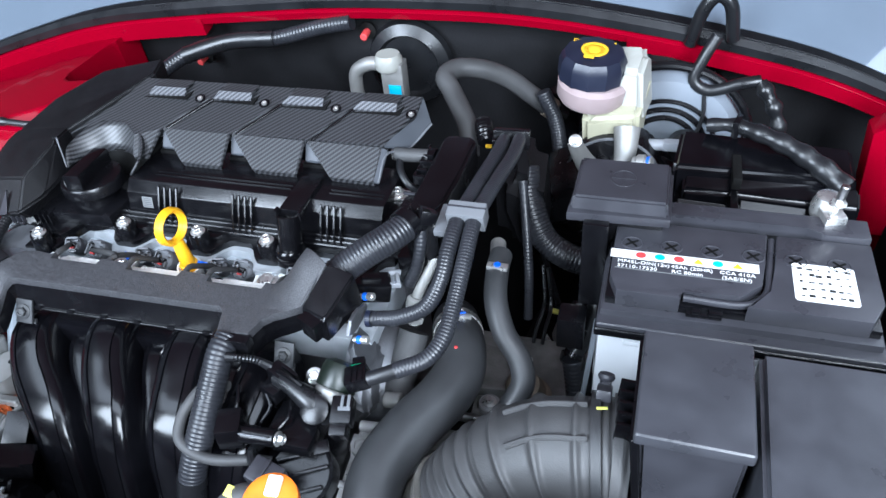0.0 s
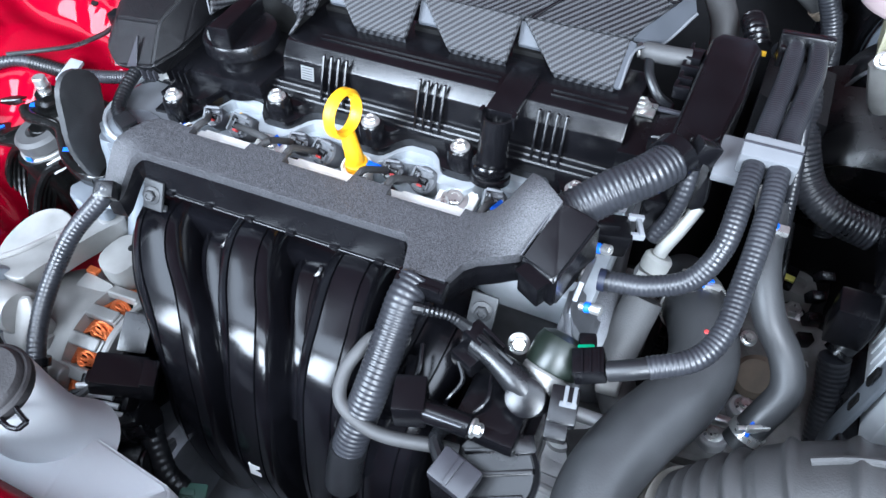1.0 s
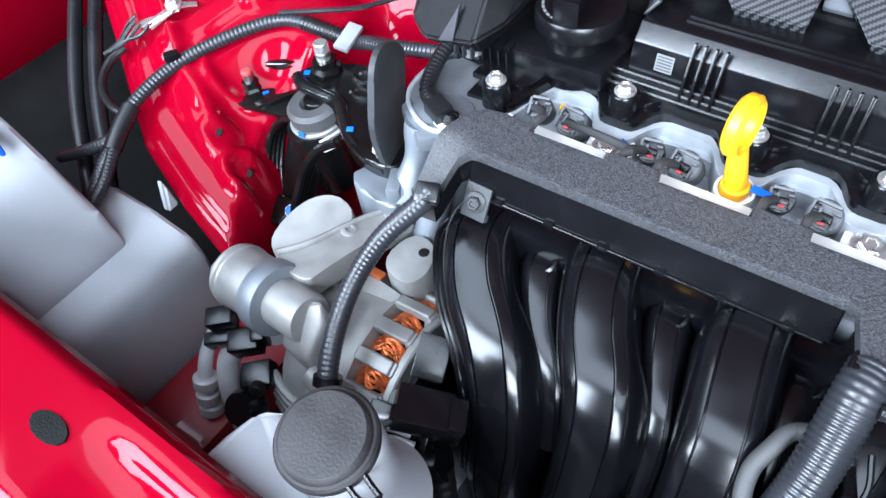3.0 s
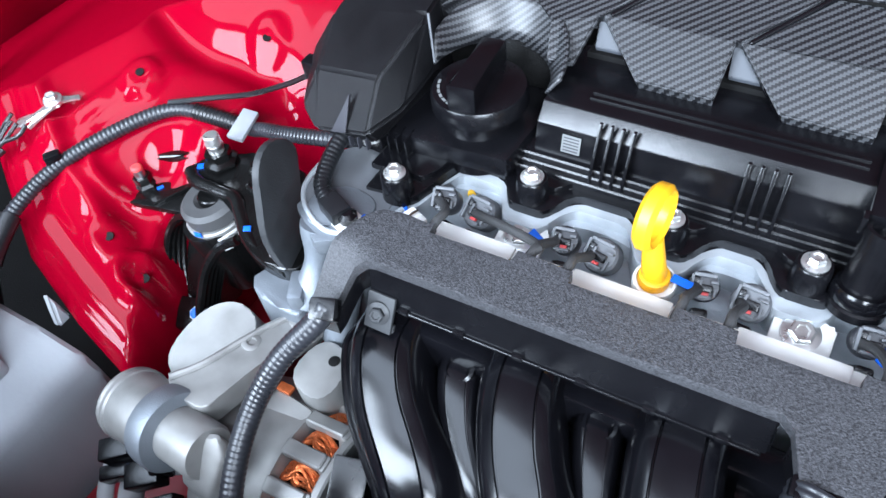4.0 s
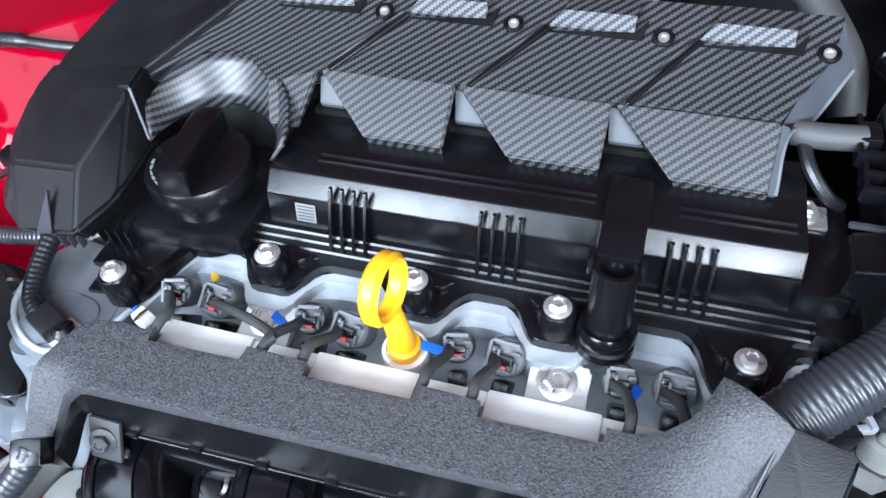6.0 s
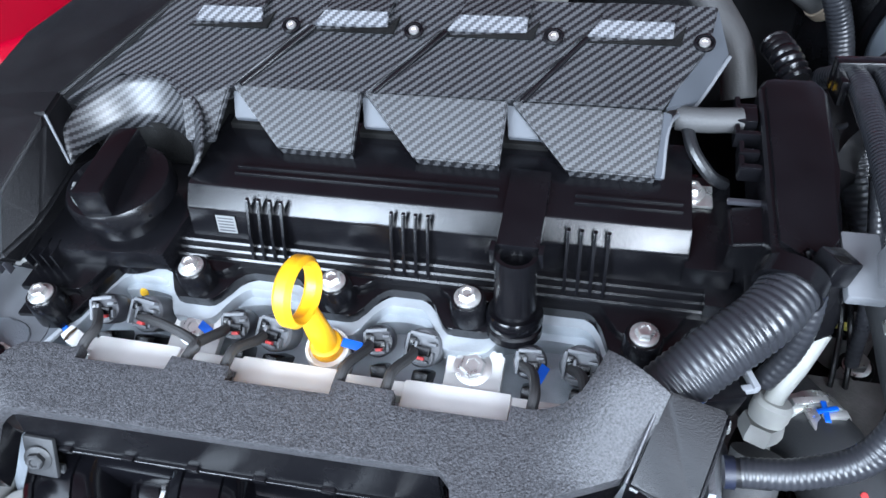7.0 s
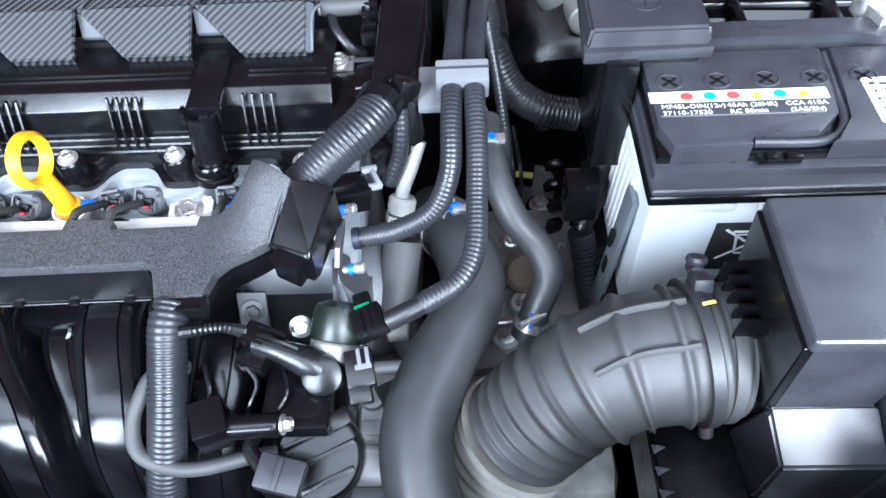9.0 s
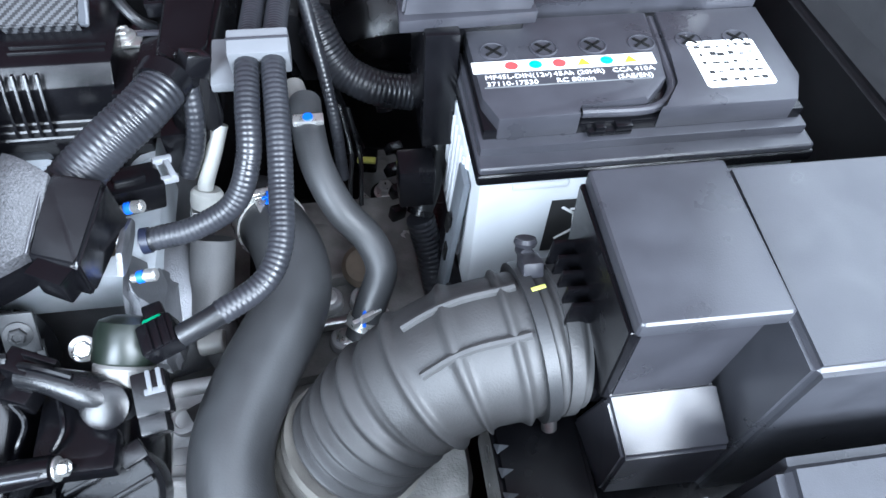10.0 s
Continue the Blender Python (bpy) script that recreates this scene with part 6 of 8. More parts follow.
part("housing", box((0.0, 0.42, 0.60), (0.19, 0.26, 0.19), 0.02), M_SOOT, gearbox)
part("top_case", prism(rounded([(-0.10, 0.27), (-0.02, 0.26), (0.03, 0.36), (0.05, 0.46), (0.0, 0.52), (-0.09, 0.48)], 1), 0.69, 0.715, 0.006), M_SOOT, gearbox)
for k in range(5):
    part("cast_rib", box((-0.035 + 0.004 * k, 0.300 + 0.036 * k, 0.7195), (0.10, 0.005, 0.012), 0.002, (0, 0, 6)), M_SOOT, gearbox)
for x, y in ((0.020, 0.400), (0.010, 0.432), (0.035, 0.430), (-0.045, 0.350), (0.000, 0.350)):
    part("bolt_boss", lathe([(0.011, 0), (0.010, 0.008), (0.009, 0.009)], at((x, y, 0.713)), 18), M_CASE, gearbox)
    part("bolt", BOLT, M_ZINC, gearbox, m=at((x, y, 0.722), 0, 0, 500 * x))
part("breather", lathe([(0.0150, 0), (0.0175, 0.003), (0.0150, 0.006), (0.0175, 0.009), (0.0150, 0.012), (0.0172, 0.015), (0.0150, 0.018), (0.0165, 0.021), (0.0160, 0.040), (0.012, 0.044)], at((0.0455, 0.466, 0.696), 24, -14, 0), 26), M_BROWN, gearbox, "dusty brown rubber boot")
part("bolt", BOLT_BIG, M_ZINC, gearbox, m=at((0.063, 0.577, 0.660)))
part("lug", rod((0.063, 0.577, 0.60), (0.063, 0.577, 0.660), 0.013), M_DARK, gearbox)
part("boss", lathe([(0.020, 0), (0.016, 0.030), (0.014, 0.034), (0.006, 0.034), (0.005, 0.030)], at((0.061, 0.606, 0.635), 0, 5, 0), 26), M_ALU, gearbox, "round cast boss")
part("strut", hull([(0.040, 0.560, 0.690), (0.056, 0.535, 0.690), (0.050, 0.530, 0.672), (0.036, 0.555, 0.672), (0.044, 0.565, 0.66), (0.058, 0.54, 0.66)], 0.003), M_ZINC, gearbox, "crumpled bright bracket")
part("strut", hull([(0.055, 0.560, 0.675), (0.075, 0.548, 0.675), (0.072, 0.520, 0.665), (0.055, 0.525, 0.665), (0.06, 0.55, 0.62), (0.07, 0.53, 0.62)], 0.003), M_ALU, gearbox)
for k in (0, 1):
    part("wire", tube([(0.030 + 0.006 * k, 0.600 - 0.004 * k, 0.745), (0.036 + 0.007 * k, 0.575, 0.715 - 0.004 * k), (0.032 + 0.009 * k, 0.545, 0.700), (0.030 + 0.010 * k, 0.52, 0.67)], 0.0020, 8, 0.004), M_RUBBER, gearbox)
for k in range(4):
    part("clip", box((0.068 + 0.002 * (k % 2), 0.520 + 0.016 * k, 0.700 + 0.008 * k), (0.012, 0.008, 0.012), 0.0015, (10 * k, 12, 25)), M_PLASTIC, gearbox)
part("bolt", BOLT, M_ZINC, gearbox, m=at((0.030, 0.505, 0.700), 20, 10, 0))
part("bolt", BOLT, M_ZINC, gearbox, m=at((0.072, 0.502, 0.690), 10, 10, 0))
part("rod", rod((-0.015, 0.40, 0.737), (0.05, 0.405, 0.737), 0.004), M_STEEL, gearbox)
grille = thing("radiator_guard", (-0.024, 0.435, 0.716), "black plastic guard grid below the hoses", "guard grid")
for k in range(5):
    part("bar", box((-0.034 + 0.0058 * k, 0.436, 0.742), (0.0016, 0.066, 0.004), 0.0005), M_PLASTIC, grille)
for k in range(8):
    part("rung", box((-0.0225, 0.406 + 0.0085 * k, 0.741), (0.026, 0.0014, 0.003), 0.0005), M_PLASTIC, grille)
part("frame", box((-0.0225, 0.436, 0.728), (0.036, 0.074, 0.024), 0.002), M_DARK, grille)
mount = solid("gearbox_mount", prism([(0.0, 0.55), (0.09, 0.55), (0.10, 0.66), (0.02, 0.67)], 0.56, 0.63, 0.01), M_DARK, (0.05, 0.6, 0.56), "black gearbox mount bracket", "bracket")

# ---- belt side: mount, alternator, tanks ----
mnt = thing("engine_mount", (-0.56, 0.40, 0.70), "black painted engine mount with a rubber bush", "engine mount")
MX, MY = -0.5545, 0.400
part("bush", band(0.0075, 0.0215, 0.0075, at((MX, MY, 0.7985), 6, -4, 0), 36, 0.003), M_RUBBERGREY, mnt, "grey rubber bush")
part("core", rod((MX, MY, 0.78), (MX, MY + 0.003, 0.806), 0.0105), M_BLACKSTEEL, mnt)
part("bush_rim", lathe([(0.0212, 0), (0.0222, 0.002), (0.0222, 0.004), (0.0212, 0.005)], at((MX, MY, 0.7865), 6, -4, 0), 36), M_ALU, mnt)
part("cup", lathe([(0.017, -0.03), (0.0200, 0.004), (0.0208, 0.034), (0.020, 0.036)], at((MX, MY - 0.002, 0.752), 6, -4, 0), 36), M_BLACKSTEEL, mnt)
part("label", lathe([(0.0211, 0), (0.0214, 0.013), (0.0211, 0.0131)], at((MX, MY - 0.0015, 0.773), 6, -4, 0), 36), M_PAPER, mnt, "white paper band")
part("blue_dab", box((MX + 0.003, MY - 0.0225, 0.7905), (0.006, 0.001, 0.004), 0.0003, (0, 0, 8)), M_BLUE, mnt)
ARM = [(-0.585, 0.413), (-0.574, 0.403), (-0.551, 0.400), (-0.533, 0.400), (-0.516, 0.387), (-0.501, 0.376), (-0.480, 0.368), (-0.462, 0.367), (-0.451, 0.373), (-0.455, 0.388), (-0.470, 0.405), (-0.478, 0.425), (-0.494, 0.442), (-0.522, 0.449), (-0.546, 0.445), (-0.560, 0.440), (-0.572, 0.430), (-0.581, 0.421)]
part("arm", prism(rounded(ARM, 1), 0.796, 0.8115, 0.0045, None, 3), M_BLACKSTEEL, mnt, "black cast mount arm")
for hx, hy, ra, rb in ((-0.530, 0.433, 0.0095, 0.0060), (-0.508, 0.431, 0.0085, 0.0055), (-0.519, 0.4175, 0.0100, 0.0050), (-0.498, 0.413, 0.0085, 0.0050)):
    part("arm_rim", tube([(hx + ra * math.cos(k * math.tau / 14), hy + rb * math.sin(k * math.tau / 14), 0.8120) for k in range(15)], 0.0026, 8, 0.003), M_BLACKSTEEL, mnt)
    part("arm_pocket", prism([(hx + (ra - 0.001) * math.cos(k * math.tau / 14), hy + (rb - 0.001) * math.sin(k * math.tau / 14)) for k in range(14)], 0.8108, 0.8119, 0), M_DARK, mnt)
part("arm_hook", tube([(-0.580, 0.412, 0.8095), (-0.568, 0.4055, 0.8100), (-0.548, 0.4045, 0.8105), (-0.531, 0.4035, 0.8105), (-0.517, 0.393, 0.8090), (-0.501, 0.381, 0.8075), (-0.481, 0.373, 0.8060), (-0.462, 0.372, 0.8060)], 0.0052, 14, 0.003), M_BLACKSTEEL, mnt)
part("arm_low", hull([(-0.512, 0.390, 0.800), (-0.462, 0.400, 0.800), (-0.457, 0.372, 0.798), (-0.485, 0.370, 0.798), (-0.490, 0.376, 0.778), (-0.460, 0.376, 0.778), (-0.52, 0.41, 0.78), (-0.465, 0.41, 0.78)], 0.004), M_BLACKSTEEL, mnt)
part("nut", lathe([(0.0115, 0), (0.0130, 0.002), (0.0130, 0.004), (0.0095, 0.006), (0.0095, 0.012)], at((-0.5625, 0.4265, 0.8115)), 6), M_BLACKSTEEL, mnt)
part("bolt", rod((-0.5625, 0.4265, 0.822), (-0.5625, 0.427, 0.8375), 0.0056), M_ZINC, mnt)
part("bolt_thread", rod((-0.5625, 0.4266, 0.826), (-0.5625, 0.427, 0.830), 0.0061), M_STEEL, mnt)
part("blue_dab", box((-0.5745, 0.417, 0.8122), (0.005, 0.005, 0.0008), 0.0002, (0, 0, 30)), M_BLUE, mnt)
part("blue_dab", box((-0.5030, 0.384, 0.8128), (0.005, 0.004, 0.0012), 0.0002, (10, 0, 30)), M_BLUE, mnt)
part("stud_plate", prism([(-0.642, 0.382), (-0.647, 0.391), (-0.628, 0.413), (-0.602, 0.425), (-0.585, 0.412), (-0.582, 0.394)], 0.7775, 0.7825, 0.0015), M_BLACKSTEEL, mnt)
part("stud_rail", hull([(-0.648, 0.414, 0.786), (-0.606, 0.432, 0.790), (-0.604, 0.440, 0.790), (-0.648, 0.424, 0.786), (-0.648, 0.414, 0.796), (-0.606, 0.430, 0.800), (-0.604, 0.440, 0.800), (-0.648, 0.424, 0.796)], 0.002), M_BLACKSTEEL, mnt)
part("stud_plate_rib", box((-0.604, 0.402, 0.7838), (0.028, 0.003, 0.003), 0.001, (0, 0, 62)), M_BLACKSTEEL, mnt)
part("stud", rod((-0.6335, 0.4035, 0.782), (-0.6335, 0.4035, 0.800), 0.0042), M_STEEL, mnt)
part("nut", lathe([(0.009, 0), (0.009, 0.002), (0.0068, 0.004), (0.0068, 0.010)], at((-0.6335, 0.4035, 0.782)), 6), M_BLACKSTEEL, mnt)
part("stud_paint", lathe([(0.0046, 0), (0.0044, 0.002), (0.0030, 0.003)], at((-0.6335, 0.4035, 0.799)), 12), M_REDINK, mnt)
part("blue_dab", box((-0.6200, 0.4055, 0.7830), (0.005, 0.003, 0.0008), 0.0002, (0, 0, 60)), M_BLUE, mnt)
part("web", hull([(-0.585, 0.402, 0.778), (-0.596, 0.398, 0.757), (-0.592, 0.380, 0.738), (-0.590, 0.365, 0.715), (-0.552, 0.358, 0.715), (-0.548, 0.378, 0.745), (-0.542, 0.392, 0.775), (-0.58, 0.42, 0.75), (-0.55, 0.42, 0.75), (-0.56, 0.39, 0.70)], 0.003), M_BLACKSTEEL, mnt)
L_EDGE = [(-0.574, 0.391, 0.786), (-0.590, 0.389, 0.778), (-0.600, 0.382, 0.762), (-0.600, 0.370, 0.742), (-0.594, 0.356, 0.722), (-0.586, 0.349, 0.713)]
R_EDGE = [(-0.527, 0.388, 0.786), (-0.541, 0.381, 0.778), (-0.551, 0.371, 0.762), (-0.555, 0.360, 0.743), (-0.556, 0.350, 0.726), (-0.556, 0.344, 0.713)]
for edge, wd in ((L_EDGE, 0.0032), (R_EDGE, 0.0038)):
    part("web_flange", join(*[tube([(x, y + d, z - 0.2 * d) for x, y, z in edge], wd - 0.00004 * i, 8, 0.004) for i, d in enumerate((0, 0.005, 0.010, 0.015))]), M_BLACKSTEEL, mnt)
part("foot", box((-0.568, 0.353, 0.715), (0.050, 0.026, 0.010), 0.003, (12, 0, 15)), M_BLACKSTEEL, mnt)
part("bolt", BOLT_BIG, M_ZINC, mnt, m=at((-0.561, 0.353, 0.721), 30, 0, 0, 0.75))
part("paint_mark", lathe([(0.004, 0), (0.003, 0.0006)], at((-0.561, 0.3495, 0.7270), 30, 0, 0), 10), M_BLUE, mnt)
lift = thing("lifting_plate", (-0.46, 0.40, 0.80), "flat dark grey steel lifting plate with rounded top", "plate")
LPO = rounded([(0.021, 0.886), (0.012, 0.892), (0.002, 0.8915), (-0.008, 0.886), (-0.018, 0.877), (-0.022, 0.865), (-0.014, 0.850), (-0.008, 0.830), (-0.006, 0.810), (0.008, 0.797), (0.030, 0.813), (0.034, 0.832), (0.036, 0.848), (0.031, 0.862), (0.025, 0.876)], 1)
LPM = Matrix.Translation((-0.468, 0.395, 0)) @ Matrix.Rotation(radians(-75), 4, "Z") @ Matrix(((1, 0, 0, 0), (0, 0, -1, 0), (0, 1, 0, 0), (0, 0, 0, 1)))
part("plate", prism(LPO, -0.0045, 0.0, 0.0012, LPM), M_GREYSTEEL, lift)
part("eye_rim", band(0.0036, 0.0060, 0.0006, LPM @ at((-0.0005, 0.874, 0.0004)) @ Matrix.Diagonal((0.75, 1.25, 1, 1)), 28, 0.0002), M_GREYSTEEL, lift)
part("eye", lathe([(0.0044, -0.0002), (0.0044, 0.0004), (0.0002, 0.0004)], LPM @ at((-0.0005, 0.874, 0.0)) @ Matrix.Diagonal((0.75, 1.25, 1, 1)), 24), M_DARK, lift, "dark oval eye")
part("bolt", BOLT, M_ZINC, lift, m=LPM @ at((0.0245, 0.8240, 0.0)))

alt = thing("alternator", (-0.43, 0.29, 0.64), "bare cast aluminium alternator with copper windings", "alternator")
C0, C1 = (-0.462, 0.285, 0.713), (-0.380, 0.288, 0.716)
part("housing", lathe([(0.048, 0), (0.054, 0.004), (0.056, 0.012), (0.057, 0.052), (0.058, 0.056), (0.046, 0.060), (0.02, 0.062)], towards(C0, C1), 48), M_ALU, alt, "cast aluminium housing")
rot = (Vector(C1) - Vector(C0)).to_track_quat("Z", "Y").to_matrix().to_4x4()
slat = as_mesh("slat", join(box((0.0565, 0, 0.0685), (0.0060, 0.0098, 0.027), 0.0022, None, 3), box((0.051, 0, 0.0815), (0.013, 0.0098, 0.005), 0.0016)), M_ALU)
rngw = random.Random(7)
wind = as_mesh("winding", join(*[tube([(0.047, 0.004 + rngw.uniform(0, 0.013), 0.058), (0.0535, 0.004 + rngw.uniform(0, 0.013), 0.064), (0.0540, 0.004 + rngw.uniform(0, 0.013), 0.072), (0.047, 0.004 + rngw.uniform(0, 0.013), 0.080)], 0.0009, 6, 0.003) for j in range(14)]), M_COPPER)
for k in range(16):
    m = Matrix.Translation(C0) @ rot @ Matrix.Rotation(math.tau * k / 16, 4, "Z")
    part("slat", slat, M_ALU, alt, m=m)
    tagged(part("winding", wind, M_COPPER, alt, "copper winding", m=m), kind="stuff")
part("core", lathe([(0.047, 0.058), (0.047, 0.078), (0.044, 0.082)], Matrix.Translation(C0) @ rot, 40), M_DARK, alt)
part("end_ring", band(0.036, 0.0560, 0.003, Matrix.Translation(Vector(C0) + (Vector(C1) - Vector(C0)) * 1.04) @ rot, 48, 0.0012), M_ALU, alt)
part("rear_cap", lathe([(0.040, 0.080), (0.040, 0.092), (0.032, 0.096)], Matrix.Translation(C0) @ rot, 30), M_PLASTIC, alt)
BA, BB = (-0.514, 0.2655, 0.7730), (-0.440, 0.2600, 0.7860)
part("barrel", lathe([(0.0185, 0), (0.0215, 0.001), (0.0222, 0.003), (0.0212, 0.0045), (0.0226, 0.006), (0.0226, 0.0085), (0.0216, 0.0095), (0.0218, 0.036), (0.0205, 0.040)], towards(BA, BB), 40), M_ALU, alt, "turned aluminium tensioner barrel")
part("collar", lathe([(0.0215, 0.034), (0.0245, 0.036), (0.0250, 0.039), (0.0250, 0.048), (0.0240, 0.050), (0.0175, 0.051)], towards(BA, BB), 40), M_PALEALU, alt)
part("small_barrel", lathe([(0.0165, 0.048), (0.0165, 0.076), (0.0150, 0.079)], towards(BA, BB), 36), M_ALU, alt)
part("lump", cast([(-0.452, 0.262, 0.800), (-0.432, 0.270, 0.802), (-0.425, 0.262, 0.790), (-0.428, 0.240, 0.770), (-0.455, 0.242, 0.765), (-0.46, 0.27, 0.74), (-0.42, 0.27, 0.74), (-0.43, 0.245, 0.735)], 3, 4), M_ALU, alt)
part("ear", moved(prism(rounded([(-0.516, 0.296), (-0.515, 0.321), (-0.509, 0.338), (-0.498, 0.348), (-0.484, 0.350), (-0.473, 0.343), (-0.470, 0.332), (-0.476, 0.322), (-0.484, 0.300), (-0.490, 0.285)]), 0.738, 0.776, 0.004, None, 3), Matrix.Translation((-0.49, 0.32, 0.776)) @ Matrix.Rotation(radians(14), 4, "X") @ Matrix.Rotation(radians(8), 4, "Y") @ Matrix.Translation((0.49, -0.32, -0.776))), M_ALU, alt, "rounded cast mounting ear")
part("bridge", moved(prism(rounded([(-0.490, 0.280), (-0.479, 0.292), (-0.466, 0.330), (-0.455, 0.352), (-0.440, 0.366), (-0.430, 0.358), (-0.437, 0.342), (-0.444, 0.315), (-0.449, 0.290), (-0.452, 0.272)]), 0.768, 0.7855, 0.0035, None, 3), Matrix.Translation((0, 0, 0.006)) @ Matrix.Translation((-0.46, 0.32, 0.78)) @ Matrix.Rotation(radians(-6), 4, "X") @ Matrix.Translation((0.46, -0.32, -0.78))), M_ALU, alt, "long cast arm")
part("bridge_rib", tube([(-0.484, 0.283, 0.7965), (-0.473, 0.300, 0.7945), (-0.460, 0.334, 0.7905), (-0.448, 0.356, 0.788)], 0.0022, 8, 0.003), M_ALU, alt)
part("gusset", prism(rounded([(-0.433, 0.320), (-0.429, 0.352), (-0.408, 0.352), (-0.398, 0.330), (-0.405, 0.312)]), 0.748, 0.781, 0.003), M_ALU, alt)
part("gusset_hole", lathe([(0.0038, 0), (0.0030, 0.0004)], at((-0.411, 0.341, 0.7811)), 14), M_DARK, alt)
part("case_step", box((-0.425, 0.300, 0.762), (0.030, 0.030, 0.012), 0.003, (10, 0, -6)), M_ALU, alt)
part("case_step", box((-0.440, 0.262, 0.752), (0.040, 0.026, 0.026), 0.005, (-25, 0, 0)), M_ALU, alt)
part("copper_gap", box((-0.432, 0.316, 0.7715), (0.010, 0.006, 0.003), 0.0008), M_COPPER, alt)
for p in ((-0.459, 0.325, 0.7900), (-0.444, 0.352, 0.7870)):
    part("bolt", lathe([(0.0062, 0), (0.0062, 0.0016), (0.0050, 0.0022), (0.0030, 0.0022), (0.0026, 0.0008), (0.0005, 0.0008)], at(p, -8, 8, 0), 24), M_ALU, alt)
part("arm_hole", lathe([(0.0050, 0), (0.0050, 0.0004), (0.0005, 0.0004)], at((-0.4695, 0.2960, 0.7925), -6, 6, 0), 20), M_DARK, alt)
part("rear_bolt", join(rod((-0.418, 0.243, 0.757), (-0.396, 0.242, 0.758), 0.0055), rod((-0.430, 0.242, 0.752), (-0.410, 0.24, 0.752), 0.009)), M_ALU, alt)
part("rear_lug", cast([(-0.432, 0.235, 0.752), (-0.405, 0.235, 0.754), (-0.405, 0.222, 0.735), (-0.43, 0.222, 0.735), (-0.43, 0.245, 0.72), (-0.405, 0.245, 0.72)], 3, 4), M_ALU, alt)
for k in range(4):
    part("cast_rib", tube([(-0.468, 0.235 - 0.002 * k, 0.728 - 0.010 * k), (-0.45, 0.230 - 0.002 * k, 0.722 - 0.010 * k), (-0.42, 0.228 - 0.002 * k, 0.722 - 0.010 * k)], 0.0036, 8, 0.004), M_ALU, alt)
part("regulator", join(box((-0.360, 0.256, 0.748), (0.032, 0.026, 0.022), 0.002, (25, 0, 15)), box((-0.376, 0.244, 0.745), (0.014, 0.024, 0.024), 0.002, (25, 0, 15)), box((-0.345, 0.258, 0.752), (0.004, 0.034, 0.030), 0.001, (25, 0, 15))), M_PLASTIC, alt, "black regulator plug")
part("cover_plate", box((-0.366, 0.286, 0.768), (0.020, 0.028, 0.004), 0.001, (28, 10, 20)), M_PLASTIC, alt)
part("plug", join(rod((-0.385, 0.228, 0.716), (-0.355, 0.236, 0.722), 0.014), box((-0.372, 0.226, 0.726), (0.034, 0.018, 0.018), 0.004, (10, 0, 15)), rod((-0.352, 0.242, 0.735), (-0.338, 0.250, 0.742), 0.007)), M_PLASTIC, alt)
part("lead", tube([(-0.378, 0.240, 0.755), (-0.390, 0.232, 0.750), (-0.405, 0.226, 0.735), (-0.415, 0.22, 0.70)], 0.0022, 8, 0.004), M_RUBBER, alt)
comp = thing("compressor", (-0.36, 0.24, 0.60), "dark compressor with plugs and leads below the alternator", "compressor")
part("body", lathe([(0.030, 0), (0.045, 0.006), (0.048, 0.02), (0.048, 0.10), (0.040, 0.11)], towards((-0.44, 0.25, 0.645), (-0.30, 0.25, 0.645)), 36), M_ALUDARK, comp)
for k in range(6):
    part("fin", box((-0.425 + 0.018 * k, 0.236, 0.690), (0.004, 0.030, 0.016), 0.0012, (-15, 0, 0)), M_ALUDARK, comp)
part("plug", join(rod((-0.350, 0.222, 0.700), (-0.322, 0.228, 0.712), 0.014), box((-0.340, 0.222, 0.716), (0.026, 0.016, 0.012), 0.002, (10, -15, 12))), M_PLASTIC, comp)
part("plug", box((-0.385, 0.212, 0.700), (0.022, 0.018, 0.016), 0.002, (15, 10, 20)), M_PLASTIC, comp)
part("mark", box((-0.378, 0.208, 0.7105), (0.008, 0.006, 0.001), 0.0003, (15, 10, 20)), M_LIME, comp)
for k in range(5):
    part("lead", tube([(-0.420 + 0.012 * k, 0.222, 0.725), (-0.410 + 0.012 * k, 0.212, 0.708 - 0.003 * k), (-0.395 + 0.014 * k, 0.206, 0.700), (-0.38 + 0.016 * k, 0.200, 0.68)], 0.0026 + 0.0004 * (k % 3), 8, 0.004), M_RUBBER if k % 2 else M_RUBBERGREY, comp)
part("shield", box((-0.37, 0.25, 0.58), (0.26, 0.14, 0.02), 0.004), M_ALUDARK, comp)
part("connector", join(box((-0.346, 0.252, 0.776), (0.034, 0.024, 0.016), 0.002, (0, 20, 28)), box((-0.330, 0.259, 0.770), (0.010, 0.020, 0.020), 0.0015, (0, 20, 28)), box((-0.352, 0.242, 0.784), (0.014, 0.008, 0.006), 0.001, (0, 20, 28))), M_PLASTIC, comp, "square black plug")
part("connector", join(rod((-0.357, 0.233, 0.727), (-0.331, 0.246, 0.737), 0.0125), rod((-0.348, 0.2375, 0.7305), (-0.342, 0.2405, 0.7330), 0.0138), box((-0.338, 0.236, 0.748), (0.018, 0.010, 0.007), 0.0015, (0, -20, 26))), M_PLASTIC, comp, "round black plug")
part("boot", conduit([(-0.334, 0.243, 0.728), (-0.326, 0.234, 0.715), (-0.316, 0.226, 0.702), (-0.305, 0.224, 0.692)], 0.0085, 0.0055, 14), M_RUBBER, comp, angle=50)
green = part("end_plug", box((-0.298, 0.224, 0.688), (0.020, 0.015, 0.014), 0.0018, (10, 20, 25)), M_TEAL, comp, "dull green plug")
